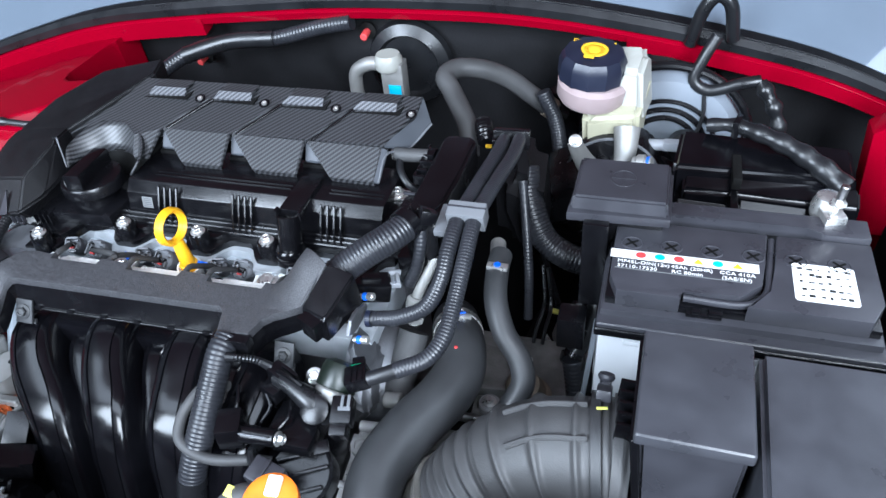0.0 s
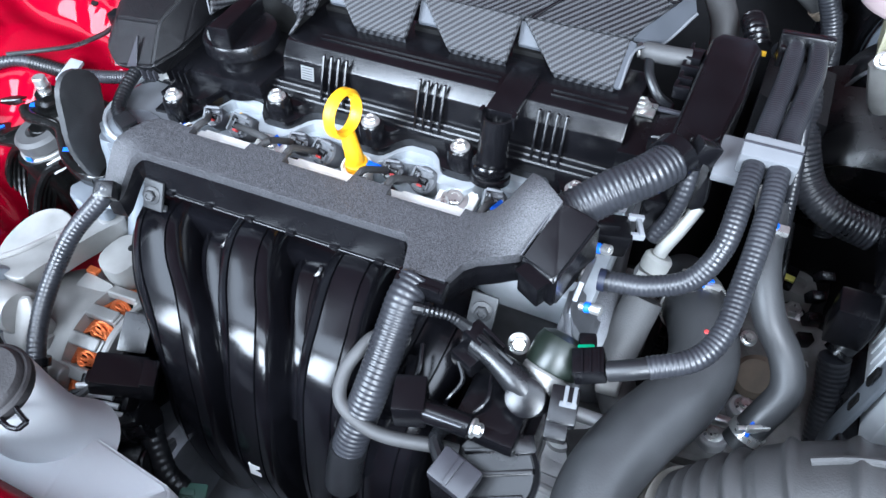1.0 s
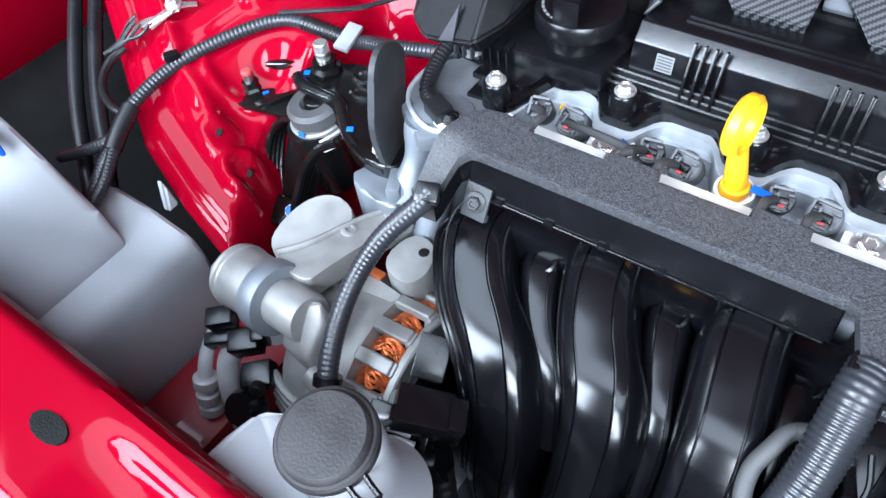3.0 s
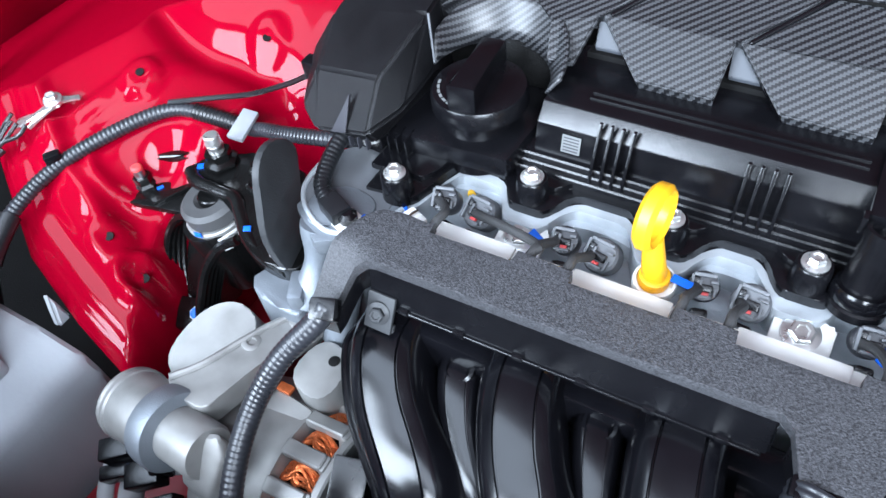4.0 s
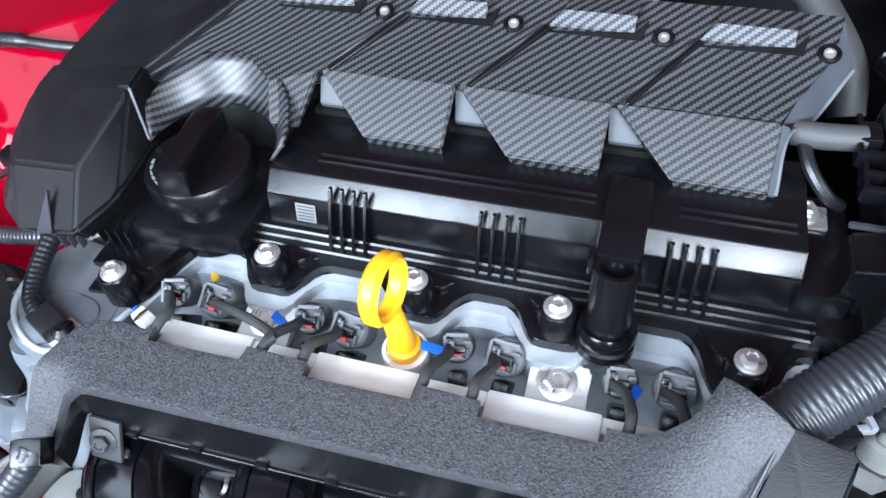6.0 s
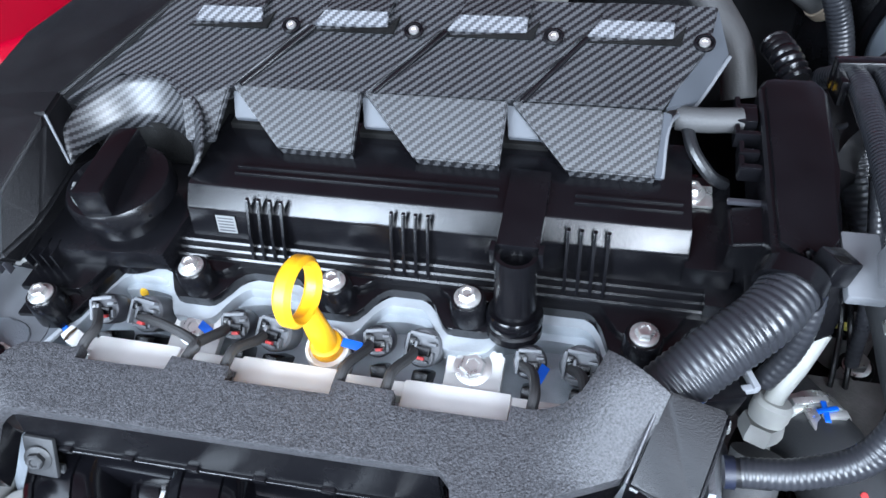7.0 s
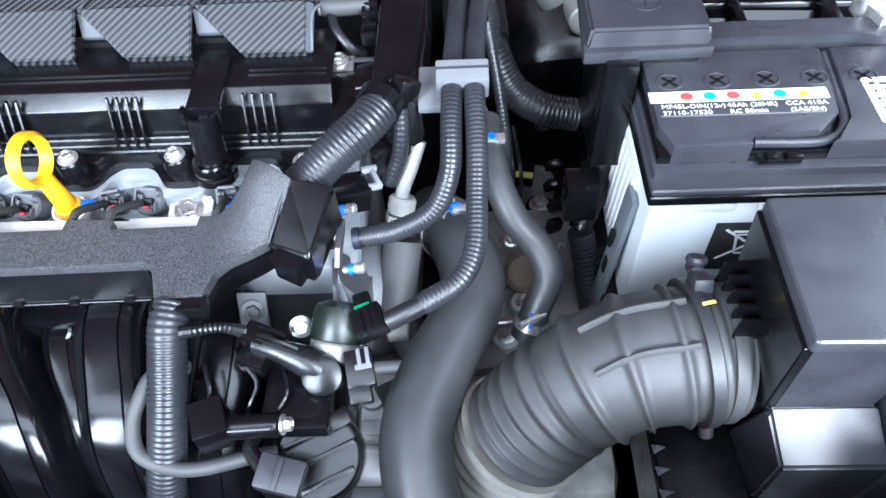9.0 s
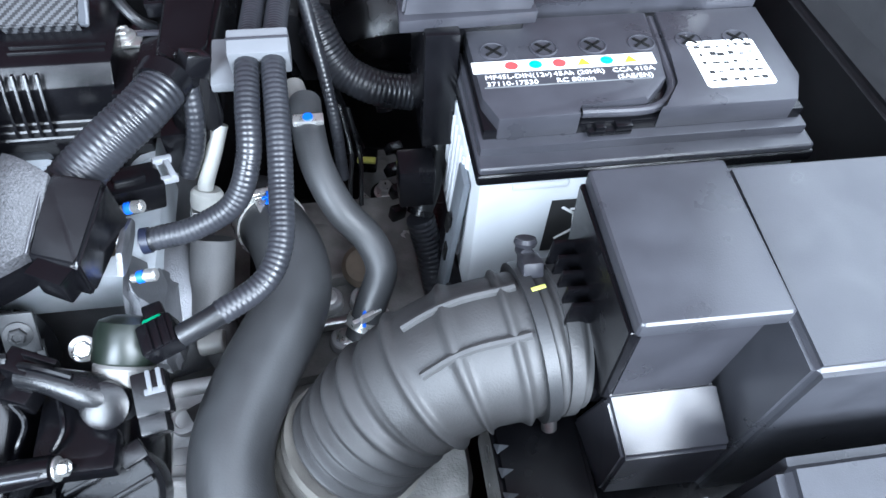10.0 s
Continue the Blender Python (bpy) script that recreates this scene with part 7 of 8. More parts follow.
part("latch", box((-0.298, 0.223, 0.6965), (0.010, 0.005, 0.003), 0.0008, (10, 20, 25)), M_TEAL, green)
part("sensor", join(rod((-0.352, 0.216, 0.700), (-0.328, 0.222, 0.708), 0.0105), rod((-0.336, 0.220, 0.7053), (-0.330, 0.2215, 0.7073), 0.0118)), M_MATTE, comp)
part("ring", rod((-0.3495, 0.2166, 0.7008), (-0.3425, 0.2184, 0.7032), 0.0110), M_LIME, comp, "yellow ring")
part("tag", box((-0.356, 0.213, 0.709), (0.003, 0.012, 0.008), 0.0006, (0, 20, 15)), M_BLUEINK, comp, "blue tag")
for k in range(4):
    part("clip", tube([(-0.372 + 0.003 * k, 0.236 - 0.002 * k, 0.770 - 0.007 * k), (-0.362 + 0.003 * k, 0.240 - 0.002 * k, 0.771 - 0.007 * k), (-0.352 + 0.003 * k, 0.243 - 0.002 * k, 0.769 - 0.007 * k)], 0.0022, 8, 0.003), M_CASE, comp, "bright wire clip")
part("lead", tube([(-0.356, 0.243, 0.778), (-0.362, 0.234, 0.772), (-0.372, 0.228, 0.764), (-0.385, 0.226, 0.750)], 0.0023, 8, 0.003), M_RUBBERGREY, comp)
drain = thing("side_conduit", (-0.392, 0.33, 0.85), "corrugated black conduit from the wiring cover to the alternator", "conduit")
part("ribbed_sleeve", conduit([(-0.391, 0.336, 0.857), (-0.394, 0.328, 0.851), (-0.408, 0.308, 0.834), (-0.4155, 0.288, 0.815), (-0.4145, 0.266, 0.80), (-0.409, 0.246, 0.786), (-0.403, 0.232, 0.772), (-0.401, 0.225, 0.755)], 0.0064, 0.0032, 16), M_CONDUIT, drain, angle=50)
part("cuff", box((-0.3915, 0.334, 0.855), (0.014, 0.012, 0.012), 0.002, (30, 0, 20)), M_PLASTIC, drain)
part("tie", tube([(-0.4060, 0.239, 0.779), (-0.4045, 0.235, 0.775)], 0.0088, 16, 0.002), M_PLASTIC, drain)

# refrigerant pipes
pipes = thing("refrigerant_pipes", (-0.53, 0.24, 0.70), "aluminium air conditioning pipes with black clamps", "pipes")
part("pipe", tube([(-0.518, 0.266, 0.742), (-0.526, 0.256, 0.738), (-0.530, 0.243, 0.728), (-0.531, 0.230, 0.718), (-0.529, 0.219, 0.708), (-0.527, 0.211, 0.694), (-0.526, 0.206, 0.672), (-0.526, 0.20, 0.62)], 0.0052, 16, 0.003), M_CASE, pipes)
part("pipe", tube([(-0.500, 0.248, 0.726), (-0.507, 0.240, 0.722), (-0.513, 0.232, 0.714), (-0.513, 0.224, 0.702), (-0.508, 0.216, 0.684), (-0.500, 0.208, 0.655), (-0.495, 0.20, 0.62)], 0.0082, 16, 0.003), M_CASE, pipes)
part("clamp", join(box((-0.520, 0.243, 0.7415), (0.020, 0.014, 0.014), 0.0015, (10, -8, 38)), box((-0.513, 0.236, 0.731), (0.030, 0.010, 0.012), 0.002, (10, -8, 38))), M_PLASTIC, pipes, "black pipe clamp")
part("clamp", join(box((-0.495, 0.240, 0.736), (0.022, 0.016, 0.016), 0.0015, (12, -8, 38)), box((-0.486, 0.247, 0.741), (0.010, 0.010, 0.016), 0.002, (12, -8, 38))), M_PLASTIC, pipes, "black pipe clamp")
part("clamp", box((-0.474, 0.228, 0.728), (0.022, 0.018, 0.014), 0.002, (12, -10, 38)), M_PLASTIC, pipes, "black pipe clamp")
part("clamp_screw", rod((-0.466, 0.222, 0.733), (-0.463, 0.216, 0.735), 0.005), M_DARK, pipes)
for k, (p, r) in enumerate((((-0.5275, 0.2130, 0.6990), 0.0092), ((-0.5265, 0.2075, 0.6850), 0.0086), ((-0.5262, 0.2050, 0.6720), 0.0092))):
    part("crimp", lathe([(r - 0.0015, 0), (r, 0.0015), (r, 0.009), (r - 0.0015, 0.0105)], towards(p, (p[0] + 0.0005, p[1] - 0.004, p[2] - 0.010)), 24), M_CASE, pipes)
part("fitting", join(rod((-0.505, 0.268, 0.725), (-0.480, 0.256, 0.738), 0.0095), rod((-0.500, 0.2655, 0.7275), (-0.492, 0.262, 0.7315), 0.0115)), M_CASE, pipes)
part("nut", join(rod((-0.536, 0.266, 0.762), (-0.526, 0.265, 0.764), 0.0085), rod((-0.530, 0.262, 0.752), (-0.524, 0.262, 0.752), 0.007)), M_PALEALU, pipes)
part("low_joint", lathe([(0.012, 0), (0.014, 0.004), (0.014, 0.012), (0.011, 0.018)], at((-0.475, 0.215, 0.705), 40, 0, 0), 20), M_PLASTIC, pipes)

# washer tank: tall back and low box
tank = thing("washer_tank", (-0.58, 0.23, 0.55), "milky white plastic washer tank", "tank")
XZ = Matrix(((1, 0, 0, 0), (0, 0, 1, 0), (0, 1, 0, 0), (0, 0, 0, 1)))
part("low_box", prism([(-0.584, 0.60), (-0.588, 0.725), (-0.596, 0.744), (-0.640, 0.752), (-0.70, 0.752), (-0.70, 0.60)], 0.150, 0.284, 0.010, XZ, 3), M_WASHER, tank)
part("tall_back", prism([(-0.622, 0.60), (-0.626, 0.752), (-0.645, 0.775), (-0.672, 0.815), (-0.700, 0.840), (-0.76, 0.865), (-0.76, 0.60)], 0.165, 0.250, 0.009, XZ, 3), M_WASHER, tank)
part("corner_tab", hull([(-0.643, 0.300, 0.740), (-0.632, 0.302, 0.740), (-0.636, 0.300, 0.768), (-0.644, 0.298, 0.766), (-0.640, 0.29, 0.740), (-0.632, 0.29, 0.740)], 0.002), M_WASHER, tank)
part("blue_tab", box((-0.690, 0.232, 0.842), (0.030, 0.004, 0.012), 0.002, (0, 10, -15)), M_BLUE, tank, "blue tab")
filler = thing("filler_neck", (-0.34, 0.19, 0.60), "white plastic filler neck with a black screw cap", "tank")
part("neck", lathe([(0.0330, -0.090), (0.0255, -0.072), (0.0230, -0.055), (0.0226, -0.030), (0.0230, -0.008), (0.0222, -0.004)], pose(-0.341, 0.1925, 0.866, 4, 0, 0), 36), M_TANK, filler, angle=60)
part("body", hull([(-0.396, 0.192, 0.826), (-0.375, 0.212, 0.810), (-0.322, 0.208, 0.795), (-0.268, 0.206, 0.772), (-0.240, 0.160, 0.768), (-0.30, 0.140, 0.812), (-0.410, 0.140, 0.816), (-0.412, 0.176, 0.808), (-0.41, 0.205, 0.58), (-0.262, 0.212, 0.58), (-0.23, 0.150, 0.58), (-0.42, 0.140, 0.58)], 0.010), M_TANK, filler, "milky tank body", angle=60)
cap = part("cap", lathe([(0.0215, -0.004), (0.0232, -0.002), (0.0238, 0.001), (0.0238, 0.0040), (0.0226, 0.0056), (0.0214, 0.0058), (0.0208, 0.0080), (0.0192, 0.0096), (0.013, 0.0100), (0.003, 0.0100)], pose(-0.341, 0.1925, 0.858, 6, 0, 0), 44), M_CAPBLACK, filler, "dusty black screw cap")
part("strap", join(tube([(-0.3250, 0.1830, 0.8600), (-0.3140, 0.1800, 0.8590), (-0.3075, 0.1810, 0.8590)], 0.0014, 8, 0.002), tube([(-0.3200, 0.1900, 0.8600), (-0.3110, 0.1870, 0.8590), (-0.3065, 0.1860, 0.8590)], 0.0014, 8, 0.002), rod((-0.3075, 0.1805, 0.8590), (-0.3060, 0.1862, 0.8590), 0.0015)), M_PLASTIC, cap)
# looms across the inner wing
loom = thing("wing_loom", (-0.60, 0.42, 0.82), "taped corrugated wiring loom along the red inner wing", "wiring loom")
part("ribbed_sleeve", conduit([(-0.455, 0.456, 0.846), (-0.480, 0.452, 0.842), (-0.515, 0.454, 0.832), (-0.545, 0.459, 0.822), (-0.567, 0.461, 0.815), (-0.607, 0.456, 0.821), (-0.633, 0.445, 0.822), (-0.660, 0.412, 0.817), (-0.683, 0.374, 0.808), (-0.693, 0.332, 0.795), (-0.686, 0.302, 0.782)], 0.0056, 0.0036, 12, 0.1), M_CONDUIT, loom, angle=50)
part("tape", tube([(-0.610, 0.4555, 0.8212), (-0.590, 0.459, 0.818), (-0.570, 0.461, 0.8155)], lambda s, w: 0.0062 + 0.0004 * math.sin(s * 2100), 14, 0.0006), M_RUBBER, loom)
part("white_tag", box((-0.562, 0.455, 0.824), (0.012, 0.026, 0.004), 0.0008, (10, 10, 10)), M_SILVERTAPE, loom, "pale grey tag")
part("branch", tube([(-0.690, 0.322, 0.792), (-0.708, 0.322, 0.794), (-0.728, 0.330, 0.797), (-0.741, 0.343, 0.800), (-0.745, 0.356, 0.804), (-0.742, 0.370, 0.808)], 0.0034, 10, 0.003), M_RUBBER, loom)
for pts_ in ([(-0.686, 0.302, 0.782), (-0.674, 0.275, 0.770), (-0.671, 0.250, 0.759), (-0.672, 0.232, 0.748), (-0.678, 0.210, 0.73)],
             [(-0.688, 0.306, 0.783), (-0.688, 0.285, 0.772), (-0.683, 0.262, 0.758), (-0.684, 0.238, 0.742), (-0.69, 0.22, 0.72)],
             [(-0.688, 0.308, 0.784), (-0.698, 0.294, 0.780), (-0.714, 0.282, 0.774), (-0.735, 0.274, 0.766)]):
    part("branch", conduit(pts_, 0.0050, 0.0030, 12), M_CONDUIT, loom, angle=50)
part("joint_tape", tube([(-0.693, 0.330, 0.794), (-0.689, 0.310, 0.786), (-0.685, 0.296, 0.779)], 0.0072, 14, 0.003), M_RUBBER, loom)
part("thin_wire", tube([(-0.628, 0.449, 0.829), (-0.595, 0.464, 0.832), (-0.560, 0.469, 0.842), (-0.522, 0.471, 0.860), (-0.496, 0.470, 0.876)], 0.0020, 8, 0.003), M_RUBBER, loom)
part("clip", box((-0.684, 0.376, 0.814), (0.012, 0.008, 0.010), 0.0015, (0, 0, 55)), M_PLASTIC, loom)
part("end_plug", box((-0.492, 0.472, 0.880), (0.014, 0.010, 0.014), 0.0015), M_PLASTIC, loom)
ear = thing("ground_lugs", (-0.69, 0.40, 0.828), "fan of tinned ground lugs bolted to the red panel", "ground lug")
LB = (-0.714, 0.4125)
LZ = apron_height(*LB) + 0.003
for k, (ex, ey) in enumerate(((-0.741, 0.391), (-0.734, 0.385), (-0.718, 0.386), (-0.727, 0.3845), (-0.703, 0.427))):
    a = math.degrees(math.atan2(ey - LB[1], ex - LB[0]))
    ln = math.hypot(ex - LB[0], ey - LB[1])
    part("lug", prism([(-0.004, -0.0035), (0.004, -0.0042), (ln * 0.6, -0.0017), (ln, -0.0026), (ln, 0.0026), (ln * 0.6, 0.0017), (0.004, 0.0042), (-0.004, 0.0035)], 0, 0.0016, 0.0005, pose(LB[0], LB[1], LZ + 0.0012 * k, 8, 12, a)), M_ZINC, ear)
    if k < 4:
        part("wire", tube([(ex, ey, LZ + 0.001), (ex - 0.003, ey - 0.008, LZ - 0.004), (-0.741 + 0.002 * k, 0.368, LZ - 0.010), (-0.744, 0.352, LZ - 0.014)], 0.0016, 8, 0.003), M_RUBBER, ear)
part("bolt", BOLT, M_ZINC, ear, m=at((LB[0], LB[1], LZ + 0.006), 8, 10, 0, 1.1))
part("blue_dab", box((LB[0] - 0.006, LB[1] + 0.006, LZ + 0.006), (0.005, 0.003, 0.001), 0.0003, (0, 0, 30)), M_BLUE, ear)
strap = thing("ground_cable", (-0.608, 0.576, 0.86), "black ground cable with a zinc ring lug on the red panel", "ground cable")
zz = apron_height(-0.608, 0.576)
part("ring_lug", lathe([(0.0105, 0), (0.0105, 0.002), (0.008, 0.0025)], pose(-0.608, 0.576, zz, 30, 0, 0), 20), M_ZINC, strap)
part("bolt", BOLT, M_ZINC, strap, m=pose(-0.608, 0.576, zz + 0.002, 30, 0, 0))
part("cable", tube([(-0.600, 0.577, zz + 0.004), (-0.580, 0.578, zz + 0.006), (-0.540, 0.580, zz + 0.004), (-0.49, 0.59, zz)], lambda s, w: 0.0052 if s < 0.03 else 0.0038, 12, 0.003), M_RUBBER, strap)
part("blue_dab", box((-0.618, 0.580, zz + 0.003), (0.008, 0.003, 0.001), 0.0003, (20, 0, 50)), M_BLUE, strap)
for k, pts_ in enumerate(([(-0.66, 0.24, 0.70), (-0.70, 0.29, 0.755), (-0.755, 0.34, 0.79), (-0.83, 0.42, 0.83), (-0.90, 0.50, 0.86)], [(-0.67, 0.23, 0.70), (-0.72, 0.28, 0.75), (-0.775, 0.33, 0.785), (-0.85, 0.41, 0.825), (-0.92, 0.49, 0.85)], [(-0.74, 0.20, 0.85), (-0.79, 0.27, 0.87), (-0.85, 0.36, 0.90), (-0.93, 0.46, 0.95)])):
    solid("wing_cable" if k < 2 else "hood_stay", tube(pts_, 0.0062 if k < 2 else 0.007, 12, 0.006), M_RUBBER if k < 2 else M_GREYPLASTIC, pts_[0], "black cable running back behind the inner wing" if k < 2 else "grey hood stay rod", "cable" if k < 2 else "stay rod")
head_plug = thing("oil_control_valve", (-0.428, 0.395, 0.845), "taped sensor lead and plug on the head end", "sensor")
part("lead", conduit([(-0.445, 0.462, 0.868), (-0.449, 0.440, 0.868), (-0.449, 0.420, 0.862), (-0.444, 0.404, 0.857), (-0.434, 0.396, 0.855)], 0.0052, 0.003, 12), M_RUBBER, head_plug, angle=50)
part("plug", box((-0.428, 0.394, 0.855), (0.018, 0.013, 0.010), 0.002, (0, 0, -25)), M_RUBBER, head_plug)
part("valve_bolt", lathe([(0.0055, 0), (0.0058, 0.004), (0.003, 0.006)], at((-0.418, 0.392, 0.852)), 12), M_PLASTIC, head_plug)
part("seat", box((-0.416, 0.391, 0.850), (0.020, 0.016, 0.004), 0.002, (0, 0, -20)), M_CREAM, head_plug)
part("blue_dab", box((-0.408, 0.397, 0.852), (0.009, 0.003, 0.001), 0.0003, (0, 0, -10)), M_BLUE, head_plug)
solid("cover_bolt", join(lathe([(0.0085, 0), (0.0085, 0.012)], at((-0.445, 0.458, 0.850)), 16), lathe([(0.0065, 0.012), (0.0065, 0.014), (0.0045, 0.0145), (0.0045, 0.019)], at((-0.445, 0.458, 0.850)), 6)), M_ZINC, (-0.445, 0.458, 0.85), "zinc bolt at the head end", "bolt")

# ---- firewall side ----
brake = thing("brake_fluid_reservoir", (0.06, 0.73, 0.80), "milky brake fluid reservoir with a dark cap and yellow print", "reservoir")
part("lower_tank", hull([(0.056, 0.692, 0.805), (0.108, 0.695, 0.80), (0.112, 0.745, 0.80), (0.06, 0.75, 0.805), (0.052, 0.690, 0.868), (0.108, 0.692, 0.875), (0.118, 0.750, 0.905), (0.05, 0.75, 0.88)], 0.006), M_FLUID, brake, "amber-tinted fluid tank")
part("back_tank", hull([(0.078, 0.702, 0.86), (0.112, 0.698, 0.86), (0.120, 0.752, 0.86), (0.07, 0.755, 0.86), (0.080, 0.712, 0.915), (0.106, 0.710, 0.912), (0.112, 0.750, 0.924), (0.078, 0.753, 0.922)], 0.005), M_WHITEPLASTIC, brake)
part("neck", lathe([(0.033, 0), (0.0365, 0.006), (0.0365, 0.020), (0.032, 0.024)], at((0.058, 0.722, 0.877), 4, 4, 0), 32), M_PINKPLASTIC, brake, "pinkish neck flange")
bcap = part("cap", lathe([(0.033, 0), (0.0345, 0.002), (0.0345, 0.018), (0.0325, 0.024), (0.030, 0.028), (0.010, 0.030)], at((0.056, 0.724, 0.899), 4, 4, 0), 12), M_BLUEGREY, brake, "blue-black screw cap", angle=25)
part("ring_mark", join(lathe([(0.0135, 0.0302), (0.0135, 0.0308), (0.0105, 0.0308), (0.0105, 0.0302)], at((0.056, 0.724, 0.899), 4, 4, 0), 28), lathe([(0.0060, 0.0302), (0.0060, 0.0308), (0.002, 0.0308)], at((0.056, 0.724, 0.899), 4, 4, 0), 20)), M_YELLOWINK, bcap)
part("book_mark", box((0.0545, 0.7055, 0.9300), (0.010, 0.007, 0.0006), 0.0002, (8, 4, 0)), M_YELLOWINK, bcap)
words("DOT3 OR 4", pose(0.0345, 0.7405, 0.9300, 4, 4, 0), 0.0085, M_YELLOWINK, "lettering", bcap)
part("level_plug", join(rod((0.106, 0.705, 0.835), (0.140, 0.702, 0.838), 0.006), box((0.150, 0.701, 0.839), (0.030, 0.011, 0.010), 0.002)), M_SILVERTAPE, brake, "white level sensor plug")
part("mount_lug", lathe([(0.010, 0), (0.010, 0.008), (0.006, 0.010), (0.004, 0.006)], pose(0.040, 0.690, 0.806, 60, 0, 0), 18), M_ZINC, brake)
master = thing("master_cylinder", (0.09, 0.70, 0.77), "cast aluminium brake master cylinder below the reservoir", "cylinder")
part("barrel", lathe([(0.0105, 0), (0.0125, 0.0015), (0.0125, 0.030), (0.0150, 0.034), (0.0150, 0.060), (0.018, 0.066), (0.018, 0.10)], towards((0.0935, 0.632, 0.8230), (0.0875, 0.720, 0.806)), 28), M_ALU, master, "turned cast barrel")
part("saddle", tube([(0.098, 0.668, 0.828), (0.099, 0.676, 0.845), (0.098, 0.690, 0.862)], lambda s_, w: 0.0095 + 0.004 * w, 18, 0.003), M_ALU, master)
part("flange", tube([(0.050, 0.650, 0.866), (0.058, 0.655, 0.846), (0.067, 0.662, 0.828), (0.080, 0.672, 0.815)], lambda s_, w: 0.0045 + 0.004 * w, 14, 0.003, 1.6), M_ALU, master, "curved cast flange")
part("bolt", BOLT, M_ZINC, master, m=pose(0.052, 0.645, 0.870, 50, 0, 0))
part("union", join(rod((0.108, 0.652, 0.846), (0.126, 0.648, 0.850), 0.0065), rod((0.112, 0.651, 0.847), (0.120, 0.6495, 0.8485), 0.0085)), M_ALU, master)
part("blue_band", rod((0.1215, 0.649, 0.849), (0.1250, 0.6482, 0.850), 0.0068), M_BLUE, master)
part("fitting", box((0.135, 0.66, 0.80), (0.04, 0.02, 0.02), 0.003), M_PLASTIC, master)
booster = thing("brake_booster", (0.12, 0.80, 0.80), "large round brake booster on the firewall", "brake booster")
part("shell", lathe([(0.060, 0), (0.075, 0.004), (0.082, 0.010), (0.095, 0.014), (0.105, 0.026), (0.105, 0.05)], pose(0.115, 0.775, 0.785, -90 + 180, 0, 0) @ Matrix.Diagonal((1, 1, -1, 1)), 48), M_GLOSSBLACK, booster, "black painted shell")
part("grey_panel", lathe([(0.0, 0.014), (0.060, 0.013), (0.074, 0.009), (0.081, 0.0), (0.083, -0.014)], pose(0.135, 0.768, 0.806, 90, 0, 0), 56), M_BOOSTER, booster, "pale grey rear half")
for r, t_ in ((0.034, 0.003), (0.044, 0.003), (0.054, 0.0025), (0.089, 0.005)):
    ringp = [(0.135 + r * math.cos(a), 0.7535 + (0.012 if r > 0.08 else 0.0), 0.806 + r * math.sin(a)) for a in [math.tau * k / 32 for k in range(33)]]
    part("shell_rim", tube(ringp, t_, 10, 0.006), M_GLOSSBLACK, booster)
part("port", join(lathe([(0.022, 0), (0.024, 0.004), (0.018, 0.012)], pose(0.020, 0.800, 0.826, 90, 0, 0), 24), rod((0.020, 0.79, 0.826), (0.018, 0.765, 0.828), 0.008)), M_PLASTIC, booster)
LABEL = pose(0.0780, 0.6440, 0.7650, 72, 0, -4)
label_p = part("warning_label", box((0, 0, 0), (0.029, 0.022, 0.0006), 0.0001), M_OLDLABEL, booster, "pale yellow label with printed marks", m=LABEL)
part("print_bar", box((0, 0, 0), (0.011, 0.011, 0.0004), 0), M_INK, label_p, m=LABEL @ at((-0.0075, -0.002, 0.0005)))
for k, (y, ln) in enumerate(((0.0065, 0.009), (0.002, 0.005), (-0.002, 0.009), (-0.006, 0.007))):
    part("print_bar", box((0, 0, 0), (ln, 0.0014, 0.0004), 0), M_INK, label_p, m=LABEL @ at((0.002 + ln / 2, y, 0.0005)))
part("label_plate", hull([(0.050, 0.6585, 0.778), (0.118, 0.6560, 0.776), (0.050, 0.6520, 0.730), (0.118, 0.6500, 0.730), (0.050, 0.70, 0.778), (0.118, 0.70, 0.776), (0.050, 0.70, 0.730), (0.118, 0.70, 0.730)], 0.003), M_GLOSSBLACK, booster)
part("front_dome", lathe([(0.052, -0.030), (0.050, -0.004), (0.047, 0.003), (0.032, 0.009), (0.002, 0.011)], pose(0.0875, 0.685, 0.803, 90, 0, 0), 48), M_GLOSSBLACK, booster)
part("rim_ring", band(0.0472, 0.0500, 0.0012, pose(0.0875, 0.6835, 0.803, 90, 0, 0), 56, 0.0005), M_STEELPLASTIC, booster, "thin bright rim")
part("lower_shell", lathe([(0.05, 0), (0.085, 0.006), (0.092, 0.02), (0.092, 0.09)], pose(0.085, 0.658, 0.715, -62, 0, 0), 40), M_GLOSSBLACK, booster)
vac = thing("vacuum_hose", (-0.05, 0.70, 0.85), "dusty grey rubber vacuum hose with a wide bend", "hose")
part("hose", tube([(-0.054, 0.64, 0.845), (-0.060, 0.66, 0.868), (-0.083, 0.690, 0.890), (-0.094, 0.705, 0.898), (-0.085, 0.722, 0.900), (-0.060, 0.735, 0.894), (-0.035, 0.748, 0.878), (-0.012, 0.758, 0.855), (0.014, 0.762, 0.834)], 0.0105, 18, 0.004), M_RUBBERGREY, vac, angle=60)
part("clamp", tube([(0.006, 0.7605, 0.841), (0.012, 0.7615, 0.836)], 0.0122, 18, 0.003), M_BROWN, vac)
part("end_plug", rod((0.014, 0.762, 0.834), (0.026, 0.766, 0.825), 0.008), M_PLASTIC, vac)
fit_ = thing("vacuum_fitting", (-0.04, 0.63, 0.86), "black ribbed pipe fitting with a yellow mark", "pipe fitting")
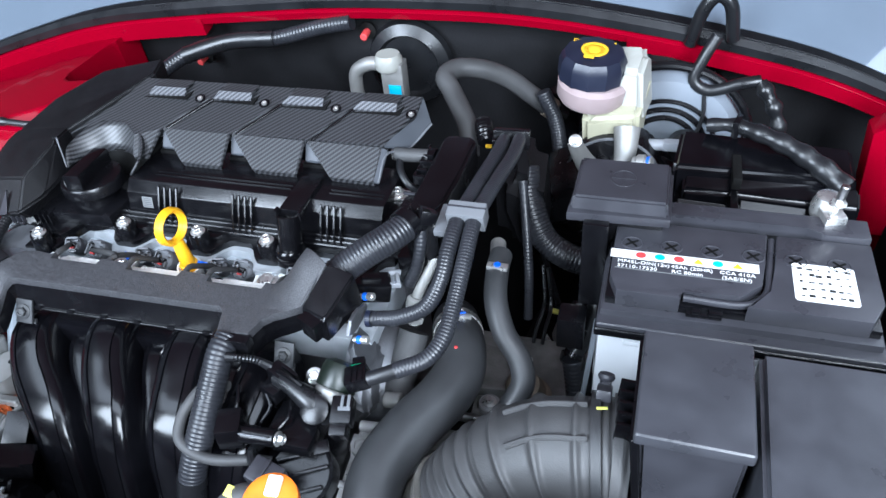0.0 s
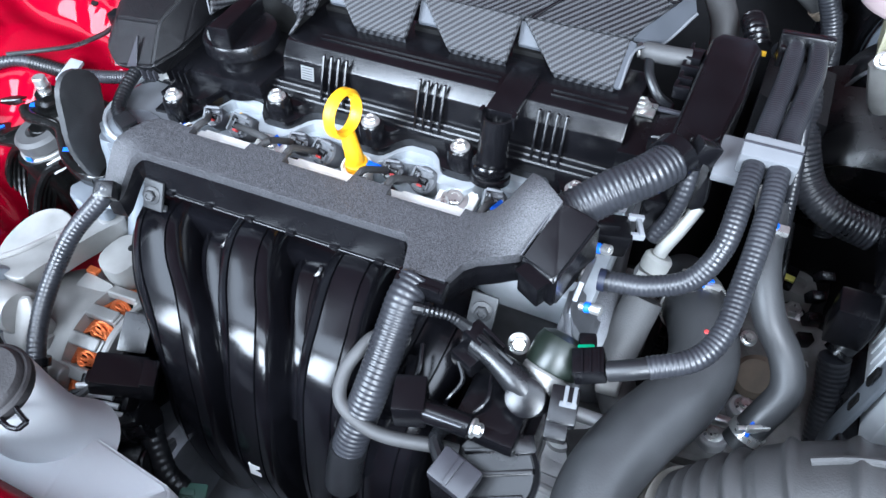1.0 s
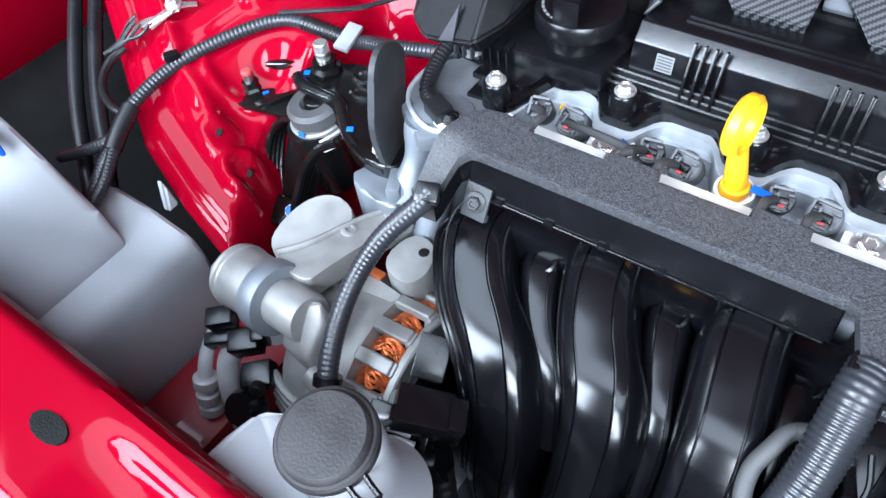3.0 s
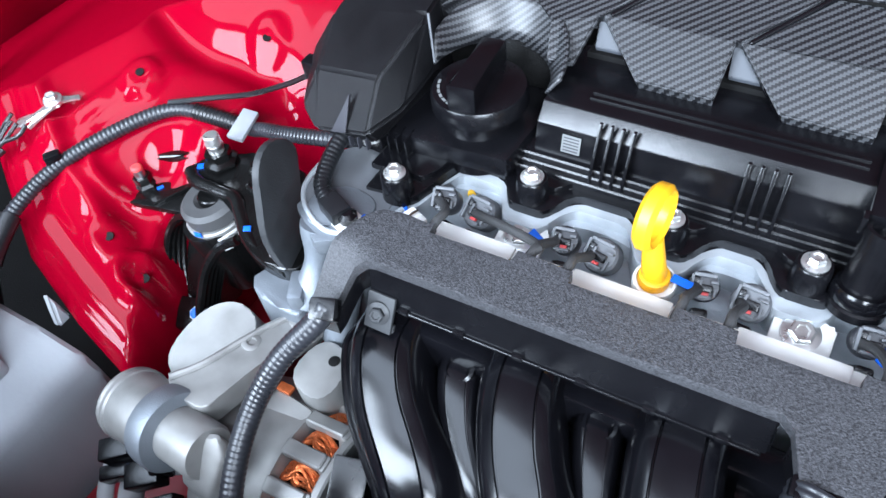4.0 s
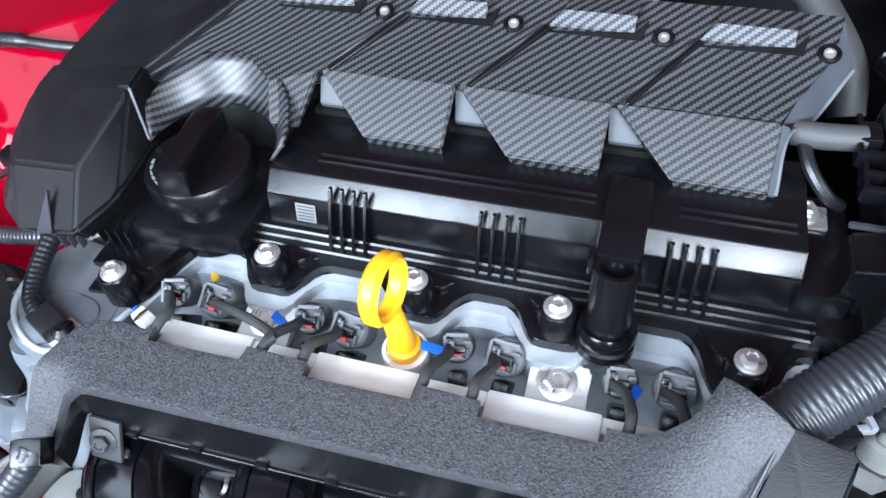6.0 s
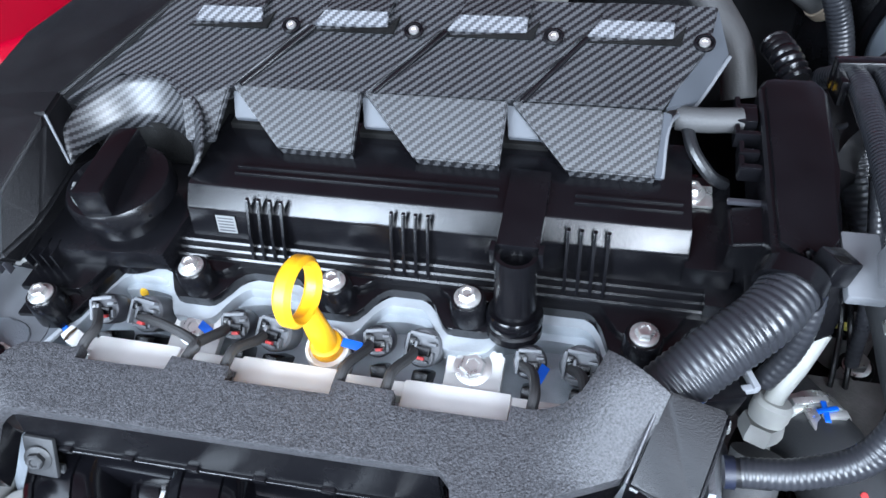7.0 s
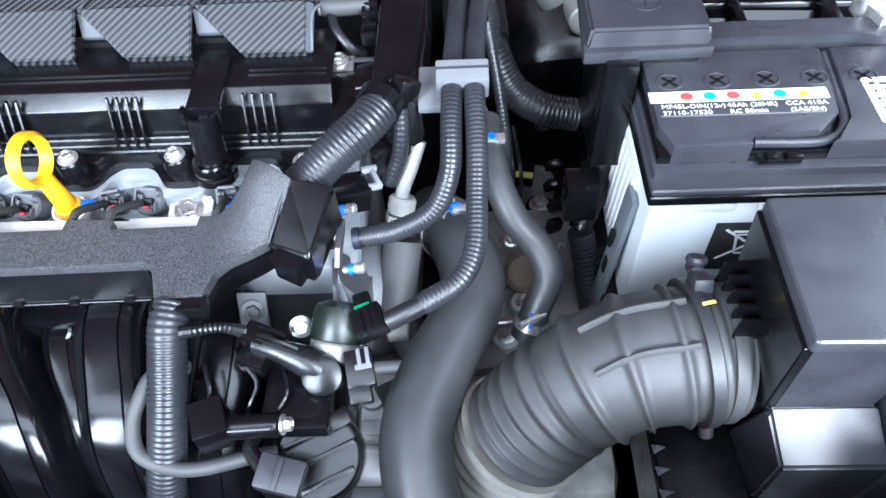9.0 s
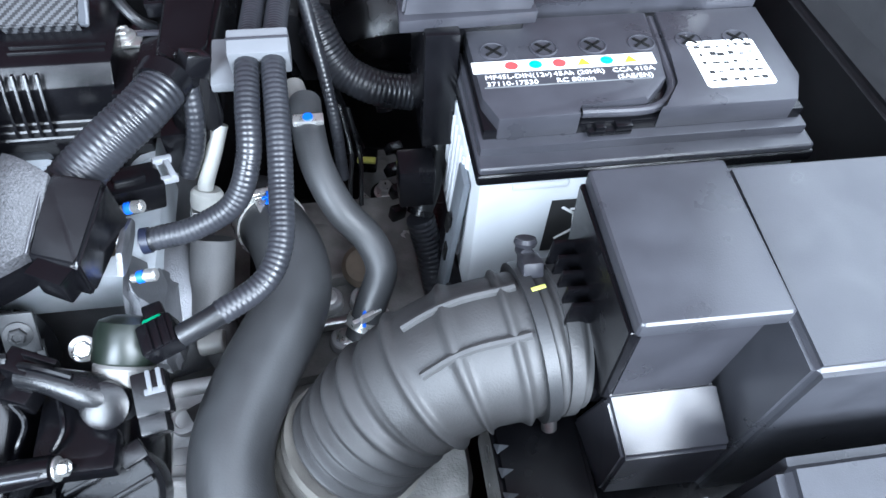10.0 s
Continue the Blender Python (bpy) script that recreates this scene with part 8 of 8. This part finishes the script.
part("barb", tube([(-0.030, 0.62, 0.875), (-0.036, 0.635, 0.880), (-0.040, 0.65, 0.878)], ribbed(0.009, 0.005, 0.18), 18, 0.0010), M_PLASTIC, fit_)
part("yellow_dab", box((-0.027, 0.614, 0.876), (0.006, 0.003, 0.003), 0.0006), M_YELLOWINK, fit_)
hose("rear_conduit", [(0.004, 0.742, 0.868), (0.020, 0.738, 0.832), (0.031, 0.718, 0.792), (0.048, 0.697, 0.752), (0.065, 0.676, 0.716), (0.072, 0.66, 0.68)], 0.0085, "corrugated conduit dropping behind the twin pair", "conduit")
hose("wide_conduit", [(0.008, 0.620, 0.850), (0.0185, 0.595, 0.822), (0.033, 0.582, 0.797), (0.056, 0.572, 0.786), (0.086, 0.570, 0.779)], 0.0135, "wide corrugated conduit running to the fuse box", "conduit", pitch=0.0036, seg=20)
hose("slim_conduit", [(0.012, 0.585, 0.86), (0.020, 0.56, 0.82), (0.026, 0.54, 0.78), (0.028, 0.525, 0.74)], 0.0045, "slim corrugated wire sleeve", "conduit")
solid("loom_boot", hull([(-0.02, 0.66, 0.88), (0.025, 0.655, 0.875), (0.03, 0.58, 0.85), (-0.02, 0.59, 0.86), (0.035, 0.60, 0.76), (-0.02, 0.60, 0.76), (0.03, 0.66, 0.78), (-0.02, 0.66, 0.78)], 0.015), M_MATTE, (0, 0.62, 0.76), "black rubber boot behind the conduits", "boot", angle=60)

ac = thing("service_port", (-0.19, 0.79, 0.80), "aluminium pipe block with a white cap on the firewall", "pipe fitting")
part("block", box((-0.185, 0.790, 0.845), (0.028, 0.022, 0.050), 0.003), M_ALU, ac)
part("cap", lathe([(0.016, 0), (0.017, 0.003), (0.017, 0.012), (0.014, 0.018), (0.012, 0.018)], at((-0.190, 0.788, 0.862)), 20), M_WHITEPLASTIC, ac, "milky white cap")
part("pipe", tube([(-0.20, 0.788, 0.866), (-0.215, 0.787, 0.866), (-0.232, 0.787, 0.856), (-0.236, 0.787, 0.838), (-0.235, 0.787, 0.80)], 0.0085, 16, 0.003), M_ALU, ac)
part("blue_dab", box((-0.182, 0.778, 0.838), (0.016, 0.001, 0.012), 0.0003), M_BLUEINK, ac)
part("grommet", lathe([(0.055, 0), (0.052, 0.008), (0.040, 0.014), (0.036, 0.008)], pose(-0.175, 0.826, 0.852, 90, 0, 0), 36), M_RUBBER, ac, "round rubber grommet")
bulk = thing("bulkhead_loom", (-0.40, 0.79, 0.86), "thick corrugated loom along the firewall", "wiring loom")
part("ribbed_sleeve", conduit([(-0.52, 0.70, 0.832), (-0.495, 0.74, 0.850), (-0.455, 0.775, 0.872), (-0.40, 0.790, 0.884), (-0.34, 0.797, 0.888), (-0.28, 0.800, 0.903), (-0.235, 0.800, 0.912)], 0.0095, 0.0045, 14), M_CONDUIT, bulk, angle=50)
part("tape", tube([(-0.46, 0.772, 0.870), (-0.40, 0.7885, 0.8845), (-0.34, 0.7955, 0.8885)], 0.0105, 14, 0.004), M_RUBBER, bulk)
for x, z in ((-0.226, 0.892), (-0.467, 0.845)):
    st = thing("firewall_stud", (x, 0.82, z), "red-primed stud on the firewall", "stud", "studs on the firewall")
    part("washer", lathe([(0.011, 0), (0.011, 0.003), (0.006, 0.004)], pose(x, 0.824, z, 90, 0, 0), 18), M_DARK, st)
    part("stud", rod((x, 0.822, z), (x, 0.806, z - 0.002), 0.0045), M_REDINK, st)
# battery-side firewall clutter
cover_r = thing("relay_cover", (0.24, 0.66, 0.80), "long black plastic cover behind the battery", "plastic cover")
part("cover", hull([(0.145, 0.625, 0.865), (0.30, 0.630, 0.862), (0.30, 0.675, 0.868), (0.150, 0.680, 0.872), (0.145, 0.615, 0.80), (0.31, 0.62, 0.80), (0.31, 0.69, 0.80), (0.145, 0.69, 0.80)], 0.004), M_GLOSS, cover_r)
part("cover", hull([(0.155, 0.610, 0.850), (0.305, 0.612, 0.845), (0.305, 0.63, 0.855), (0.155, 0.63, 0.858), (0.155, 0.605, 0.80), (0.305, 0.605, 0.80), (0.305, 0.63, 0.80), (0.155, 0.63, 0.80)], 0.003), M_GLOSS, cover_r)
part("rail", hull([(0.150, 0.600, 0.848), (0.195, 0.600, 0.846), (0.150, 0.585, 0.836), (0.195, 0.585, 0.834), (0.15, 0.60, 0.83), (0.195, 0.60, 0.83)], 0.002), M_GLOSS, cover_r)
part("rail", hull([(0.204, 0.604, 0.850), (0.262, 0.606, 0.846), (0.204, 0.588, 0.836), (0.262, 0.590, 0.832), (0.204, 0.60, 0.83), (0.262, 0.60, 0.83)], 0.002), M_GLOSS, cover_r)
part("pipe", tube([(0.15, 0.578, 0.848), (0.19, 0.580, 0.850), (0.225, 0.584, 0.846), (0.262, 0.588, 0.838)], 0.005, 12, 0.004), M_GLOSS, cover_r)
part("harness", tube([(0.172, 0.676, 0.880), (0.196, 0.672, 0.884), (0.224, 0.660, 0.882), (0.250, 0.648, 0.876), (0.272, 0.634, 0.868), (0.290, 0.622, 0.858)], lambda s_, w: 0.0062 + 0.0045 * w + 0.0008 * math.sin(40 * w), 14, 0.003), M_RUBBER, cover_r, "taped black harness on the cover")
part("harness_clip", box((0.198, 0.671, 0.884), (0.006, 0.018, 0.017), 0.0015, (0, 0, -15)), M_PLASTIC, cover_r)
part("clip", box((0.199, 0.590, 0.846), (0.007, 0.04, 0.016), 0.0015), M_PLASTIC, cover_r)
part("clip", box((0.268, 0.598, 0.846), (0.010, 0.03, 0.014), 0.0015), M_PLASTIC, cover_r)
part("gap", box((0.200, 0.628, 0.862), (0.008, 0.04, 0.012), 0.001), M_DARK, cover_r)
loom_r = thing("hood_loom", (0.25, 0.74, 0.86), "taped wiring loom rising to the hood seal", "wiring loom")
part("sleeve", tube([(0.175, 0.775, 0.925), (0.165, 0.768, 0.905), (0.158, 0.762, 0.882), (0.175, 0.758, 0.873), (0.205, 0.758, 0.883), (0.222, 0.76, 0.886)], 0.0062, 12, 0.004), M_RUBBER, loom_r)
part("sleeve", tube([(0.222, 0.758, 0.886), (0.238, 0.745, 0.865), (0.250, 0.735, 0.835), (0.262, 0.725, 0.815)], lambda s, w: 0.006 + 0.003 * math.sin(s * 160) ** 2, 12, 0.003), M_RUBBER, loom_r)
part("wire", tube([(0.170, 0.757, 0.870), (0.172, 0.752, 0.845), (0.165, 0.745, 0.822), (0.148, 0.735, 0.808)], 0.0022, 8, 0.004), M_RUBBER, loom_r)
part("tape_end", tube([(0.18, 0.715, 0.835), (0.215, 0.705, 0.838), (0.255, 0.700, 0.830), (0.285, 0.69, 0.815)], lambda s, w: 0.010 + 0.0012 * math.sin(s * 700), 14, 0.0018), M_GLOSS, loom_r, "shiny black tape wrap")
part("boot", lathe([(0.016, 0), (0.019, 0.006), (0.017, 0.020), (0.010, 0.026)], pose(0.158, 0.742, 0.815, 70, 0, 0), 20), M_RUBBER, loom_r)
arch_s = tube([(0.150, 0.798, 0.905), (0.158, 0.790, 0.945), (0.170, 0.790, 0.960), (0.184, 0.790, 0.950), (0.192, 0.798, 0.912)], 0.007, 12, 0.004)
solid("seal_arch", arch_s, M_RUBBER, (0.17, 0.795, 0.905), "black rubber arch in the hood seal", "rubber seal", angle=60)

# pressure cap by the front panel
rcap = thing("radiator_filler", (-0.042, 0.175, 0.87), "radiator filler neck with an orange-labelled pressure cap", "radiator filler")
pcap = part("cap", lathe([(0.0128, 0), (0.0135, 0.0015), (0.0135, 0.006), (0.0115, 0.0072), (0.008, 0.0074)], at((-0.030, 0.184, 0.947), 10, 0, 0), 28), M_ORANGE, rcap, "orange label disc")
part("grip", join(box((-0.030, 0.176, 0.954), (0.022, 0.006, 0.006), 0.0015, (10, 0, 6)), box((-0.030, 0.189, 0.9555), (0.007, 0.010, 0.004), 0.0012, (10, 0, 6))), M_PAPER, pcap, "pale ribbed grip")
part("neck", rod((-0.042, 0.175, 0.870), (-0.030, 0.183, 0.947), 0.0115), M_RUBBERGREY, rcap)
part("hose", tube([(-0.041, 0.191, 0.931), (-0.054, 0.192, 0.933), (-0.066, 0.185, 0.920), (-0.07, 0.177, 0.88)], 0.0065, 16, 0.003), M_RUBBERGREY, rcap)
part("paint_mark", box((-0.058, 0.1905, 0.9370), (0.008, 0.006, 0.0015), 0.0005, (0, 25, 0)), M_LIME, rcap)

# ---- throttle body and sensors on the intake ----
pcv = thing("vapour_fitting", (-0.085, 0.378, 0.85), "small steel flange fitting with blue-marked bolts", "pipe fitting")
part("flange", prism([(-0.020, -0.005), (-0.012, -0.008), (0.0, -0.009), (0.016, -0.005), (0.020, 0.0), (0.016, 0.005), (0.0, 0.009), (-0.016, 0.006)], -0.0015, 0.0015, 0.0006, pose(-0.080, 0.388, 0.857, 0, 96, 0) @ Matrix.Rotation(radians(72), 4, "Z")), M_ALUDARK, pcv)
part("barrel", lathe([(0.0062, 0), (0.0068, 0.002), (0.0060, 0.003), (0.0066, 0.008), (0.0058, 0.012)], towards((-0.095, 0.388, 0.859), (-0.080, 0.3890, 0.857)), 24), M_BROWNMETAL, pcv)
part("disc", lathe([(0.0085, 0), (0.0092, 0.001), (0.0085, 0.003)], towards((-0.083, 0.3888, 0.857), (-0.070, 0.3895, 0.857)), 24), M_ZINC, pcv)
for p in ((-0.084, 0.406, 0.862), (-0.078, 0.372, 0.850)):
    b = part("stud", join(rod(p, (p[0] + 0.013, p[1] - 0.001, p[2] + 0.003), 0.0022), rod((p[0] + 0.007, p[1], p[2] + 0.0016), (p[0] + 0.013, p[1] - 0.001, p[2] + 0.003), 0.0032)), M_ZINC, pcv)
    part("band", rod((p[0] + 0.003, p[1], p[2] + 0.0006), (p[0] + 0.007, p[1], p[2] + 0.0013), 0.0032), M_BLUE, b)
hplug = thing("head_plug", (-0.079, 0.425, 0.845), "black sensor plug with a pale latch at the head end", "plug")
part("shell", join(box((-0.081, 0.424, 0.856), (0.030, 0.019, 0.018), 0.002, (0, 12, 24)), box((-0.080, 0.424, 0.8665), (0.016, 0.008, 0.004), 0.001, (0, 12, 24)), box((-0.094, 0.417, 0.860), (0.010, 0.014, 0.014), 0.002, (0, 12, 24))), M_PLASTIC, hplug)
part("latch", join(box((-0.062, 0.4340, 0.860), (0.003, 0.016, 0.004), 0.0006, (0, 12, 24)), box((-0.066, 0.4395, 0.861), (0.010, 0.003, 0.004), 0.0006, (0, 12, 24)), box((-0.062, 0.4270, 0.859), (0.010, 0.003, 0.004), 0.0006, (0, 12, 24))), M_SILVERTAPE, hplug, "pale grey latch")
throttle = thing("throttle_body", (-0.09, 0.31, 0.76), "black and aluminium throttle body with wired plugs", "throttle body")
part("dark_cap", lathe([(0.0146, 0), (0.0152, 0.001), (0.0152, 0.014), (0.0135, 0.019), (0.0080, 0.0215), (0.002, 0.022)], towards((-0.081, 0.335, 0.835), (-0.077, 0.353, 0.848)), 30), M_GREENBLACK, throttle)
part("cap_ear", box((-0.066, 0.352, 0.849), (0.010, 0.008, 0.006), 0.002, (0, 0, 20)), M_PLASTIC, throttle)
part("band", lathe([(0.010, 0), (0.0136, 0.003), (0.0142, 0.006), (0.0142, 0.012), (0.0132, 0.0135)], towards((-0.0835, 0.324, 0.827), (-0.081, 0.335, 0.835)), 30), M_ALU, throttle, "grey ring")
part("side_bolt", BOLT, M_ZINC, throttle, m=pose(-0.1035, 0.3475, 0.8300, 40, 0, 20))
part("green_lock", box((-0.0645, 0.344, 0.852), (0.009, 0.005, 0.005), 0.001, (0, 0, 25)), M_GREEN, throttle, "green lock tab")
plug_c = part("plug", box((-0.060, 0.335, 0.853), (0.017, 0.016, 0.012), 0.0015, (0, -15, 18)), M_PLASTIC, throttle)
for k in range(3):
    part("rib", box((-0.064 + 0.004 * k, 0.333 + 0.0012 * k, 0.8588 + 0.001 * k), (0.0012, 0.015, 0.0012), 0.0003, (0, -15, 18)), M_PLASTIC, plug_c)
part("elbow", tube([(-0.122, 0.328, 0.846), (-0.110, 0.3235, 0.846), (-0.097, 0.3195, 0.842), (-0.086, 0.3165, 0.836), (-0.080, 0.318, 0.828)], lambda s, w: 0.0060 + 0.0030 * smooth(0.2, 0.7, w), 20, 0.002), M_RUBBER, throttle)
part("elbow_rib", tube([(-0.120, 0.3285, 0.8535), (-0.108, 0.324, 0.8545), (-0.097, 0.320, 0.8525)], 0.0018, 8, 0.003), M_GLOSS, throttle)
part("elbow_cap", lathe([(0.0105, 0), (0.0112, 0.001), (0.0108, 0.004), (0.007, 0.0055)], pose(-0.086, 0.3125, 0.838, 35, 0, 0), 24), M_PLASTIC, throttle)
part("plug", join(box((-0.066, 0.315, 0.838), (0.015, 0.020, 0.014), 0.0015, (20, 0, 10)), box((-0.066, 0.305, 0.830), (0.012, 0.012, 0.016), 0.0015, (20, 0, 10))), M_PLASTIC, throttle)
part("clip", join(box((-0.066, 0.3175, 0.846), (0.0022, 0.010, 0.003), 0.0005, (20, 0, 10)), box((-0.0615, 0.3185, 0.846), (0.0022, 0.010, 0.003), 0.0005, (20, 0, 10)), box((-0.0635, 0.3135, 0.8440), (0.009, 0.003, 0.003), 0.0005, (20, 0, 10))), M_STEELPLASTIC, throttle, "pale wire clip")
part("plug", join(box((-0.118, 0.330, 0.847), (0.022, 0.012, 0.011), 0.0015, (0, 10, -22)), box((-0.124, 0.322, 0.838), (0.016, 0.012, 0.012), 0.0015, (0, 0, -22)), box((-0.112, 0.331, 0.8535), (0.016, 0.0022, 0.002), 0.0005, (0, 10, -22)), box((-0.113, 0.326, 0.8530), (0.016, 0.0022, 0.002), 0.0005, (0, 10, -22))), M_PLASTIC, throttle)
part("lead", tube([(-0.157, 0.324, 0.865), (-0.148, 0.326, 0.864), (-0.138, 0.330, 0.860), (-0.128, 0.332, 0.852)], lambda s, w: 0.0036 - 0.001 * math.sin(math.pi * w) + 0.0004 * math.sin(s * 2500), 10, 0.0012), M_RUBBER, throttle)
part("motor", join(box((-0.102, 0.310, 0.812), (0.036, 0.040, 0.034), 0.006), box((-0.098, 0.296, 0.822), (0.030, 0.020, 0.012), 0.003)), M_PLASTIC, throttle)
part("body", box((-0.102, 0.30, 0.765), (0.050, 0.07, 0.07), 0.010), M_PLASTIC, throttle)
case = part("alu_case", hull([(-0.080, 0.350, 0.775), (-0.028, 0.352, 0.775), (-0.026, 0.27, 0.757), (-0.082, 0.27, 0.757), (-0.082, 0.35, 0.69), (-0.02, 0.35, 0.69), (-0.02, 0.26, 0.69), (-0.085, 0.26, 0.69)], 0.006), M_CASE, throttle, "bright cast aluminium case")
part("rib", tube([(-0.074, 0.347, 0.776), (-0.050, 0.348, 0.777), (-0.030, 0.348, 0.776)], 0.0045, 12, 0.004), M_CASE, case)
part("rib", box((-0.062, 0.312, 0.7675), (0.024, 0.009, 0.004), 0.0012, (12, 0, 0)), M_CASE, case)
part("rib", tube([(-0.076, 0.300, 0.765), (-0.052, 0.299, 0.765), (-0.03, 0.300, 0.765)], 0.0030, 10, 0.004), M_CASE, case)
part("boss", lathe([(0.009, 0), (0.008, 0.006), (0.0055, 0.0065), (0.005, 0.003)], at((-0.068, 0.331, 0.770), 12, 0, 0), 20), M_CASE, case)
part("cast_plate", box((-0.060, 0.270, 0.750), (0.050, 0.020, 0.030), 0.003, (12, 0, 0)), M_GREYSTEEL, case)
st = part("stud_tube", rod((-0.134, 0.286, 0.832), (-0.107, 0.2875, 0.8315), 0.0066), M_PLASTIC, throttle)
part("flat", box((-0.121, 0.2835, 0.8372), (0.022, 0.006, 0.001), 0.0003, (-38, 0, 3)), M_STEELPLASTIC, st)
part("bolt", BOLT, M_ZINC, st, m=pose(-0.1065, 0.2875, 0.8315, 0, 86, 0) @ Matrix.Diagonal((0.85, 0.85, 1.1, 1)))
part("bracket", join(box((-0.143, 0.288, 0.832), (0.018, 0.022, 0.020), 0.002, (0, 0, 20)), box((-0.150, 0.300, 0.825), (0.006, 0.030, 0.016), 0.001, (0, 0, 20))), M_PLASTIC, throttle)
for pts_ in ([(-0.128, 0.318, 0.838), (-0.122, 0.310, 0.834), (-0.126, 0.300, 0.828), (-0.130, 0.292, 0.82)], [(-0.108, 0.318, 0.836), (-0.105, 0.305, 0.834), (-0.110, 0.296, 0.83)], [(-0.150, 0.318, 0.842), (-0.146, 0.304, 0.836), (-0.150, 0.29, 0.828)]):
    part("wire", tube(pts_, 0.0015, 8, 0.003), M_GLOSS, throttle)
purge = thing("map_sensor", (-0.095, 0.270, 0.80), "black round sensor with a wired grey plug", "sensor")
part("disc", lathe([(0.024, -0.01), (0.0255, 0.003), (0.0255, 0.010), (0.0235, 0.012), (0.0220, 0.009), (0.002, 0.009)], pose(-0.091, 0.283, 0.798, 24, 0, 0), 36), M_PLASTIC, purge)
for (x, y, z), ln in (((-0.093, 0.290, 0.8125), 0.036), ((-0.089, 0.279, 0.8075), 0.040), ((-0.085, 0.268, 0.802), 0.030)):
    part("cross_rib", box((x, y, z), (ln, 0.003, 0.005), 0.0008, (24, -8, 24)), M_PLASTIC, purge)
gp = part("plug", box((-0.106, 0.264, 0.821), (0.024, 0.018, 0.015), 0.002, (10, 10, -12)), M_GREYPLASTIC, purge, "smoky grey plug")
part("rib", box((-0.106, 0.2625, 0.8290), (0.003, 0.016, 0.002), 0.0005, (10, 10, -12)), M_GREYPLASTIC, gp)
part("lead", tube([(-0.116, 0.268, 0.822), (-0.124, 0.278, 0.822), (-0.122, 0.288, 0.820)], 0.004, 10, 0.003), M_RUBBER, purge)
part("lock", box((-0.080, 0.297, 0.815), (0.012, 0.010, 0.008), 0.0015, (20, 0, 30)), M_PLASTIC, purge)
part("pipe", tube([(-0.160, 0.318, 0.838), (-0.170, 0.3185, 0.8375), (-0.180, 0.314, 0.836), (-0.1845, 0.304, 0.833), (-0.188, 0.292, 0.827), (-0.184, 0.278, 0.820), (-0.168, 0.2715, 0.816), (-0.150, 0.271, 0.815), (-0.124, 0.277, 0.815), (-0.112, 0.280, 0.812)], 0.0041, 14, 0.003), M_RUBBERGREY, purge)
low_plug = thing("gearbox_plug", (0.047, 0.60, 0.67), "small black plug with a yellow lock on the gearbox", "plug")
part("plug", join(box((0.046, 0.604, 0.674), (0.026, 0.018, 0.014), 0.002, (0, 0, -10)), box((0.034, 0.610, 0.678), (0.014, 0.014, 0.012), 0.002, (0, 20, -10))), M_PLASTIC, low_plug)
part("lock", box((0.049, 0.596, 0.682), (0.016, 0.006, 0.003), 0.0008, (0, 0, -10)), M_LIME, low_plug)
part("lead", tube([(0.046, 0.610, 0.682), (0.034, 0.618, 0.720), (0.026, 0.612, 0.76), (0.022, 0.60, 0.80)], 0.0032, 8, 0.004), M_RUBBER, low_plug)
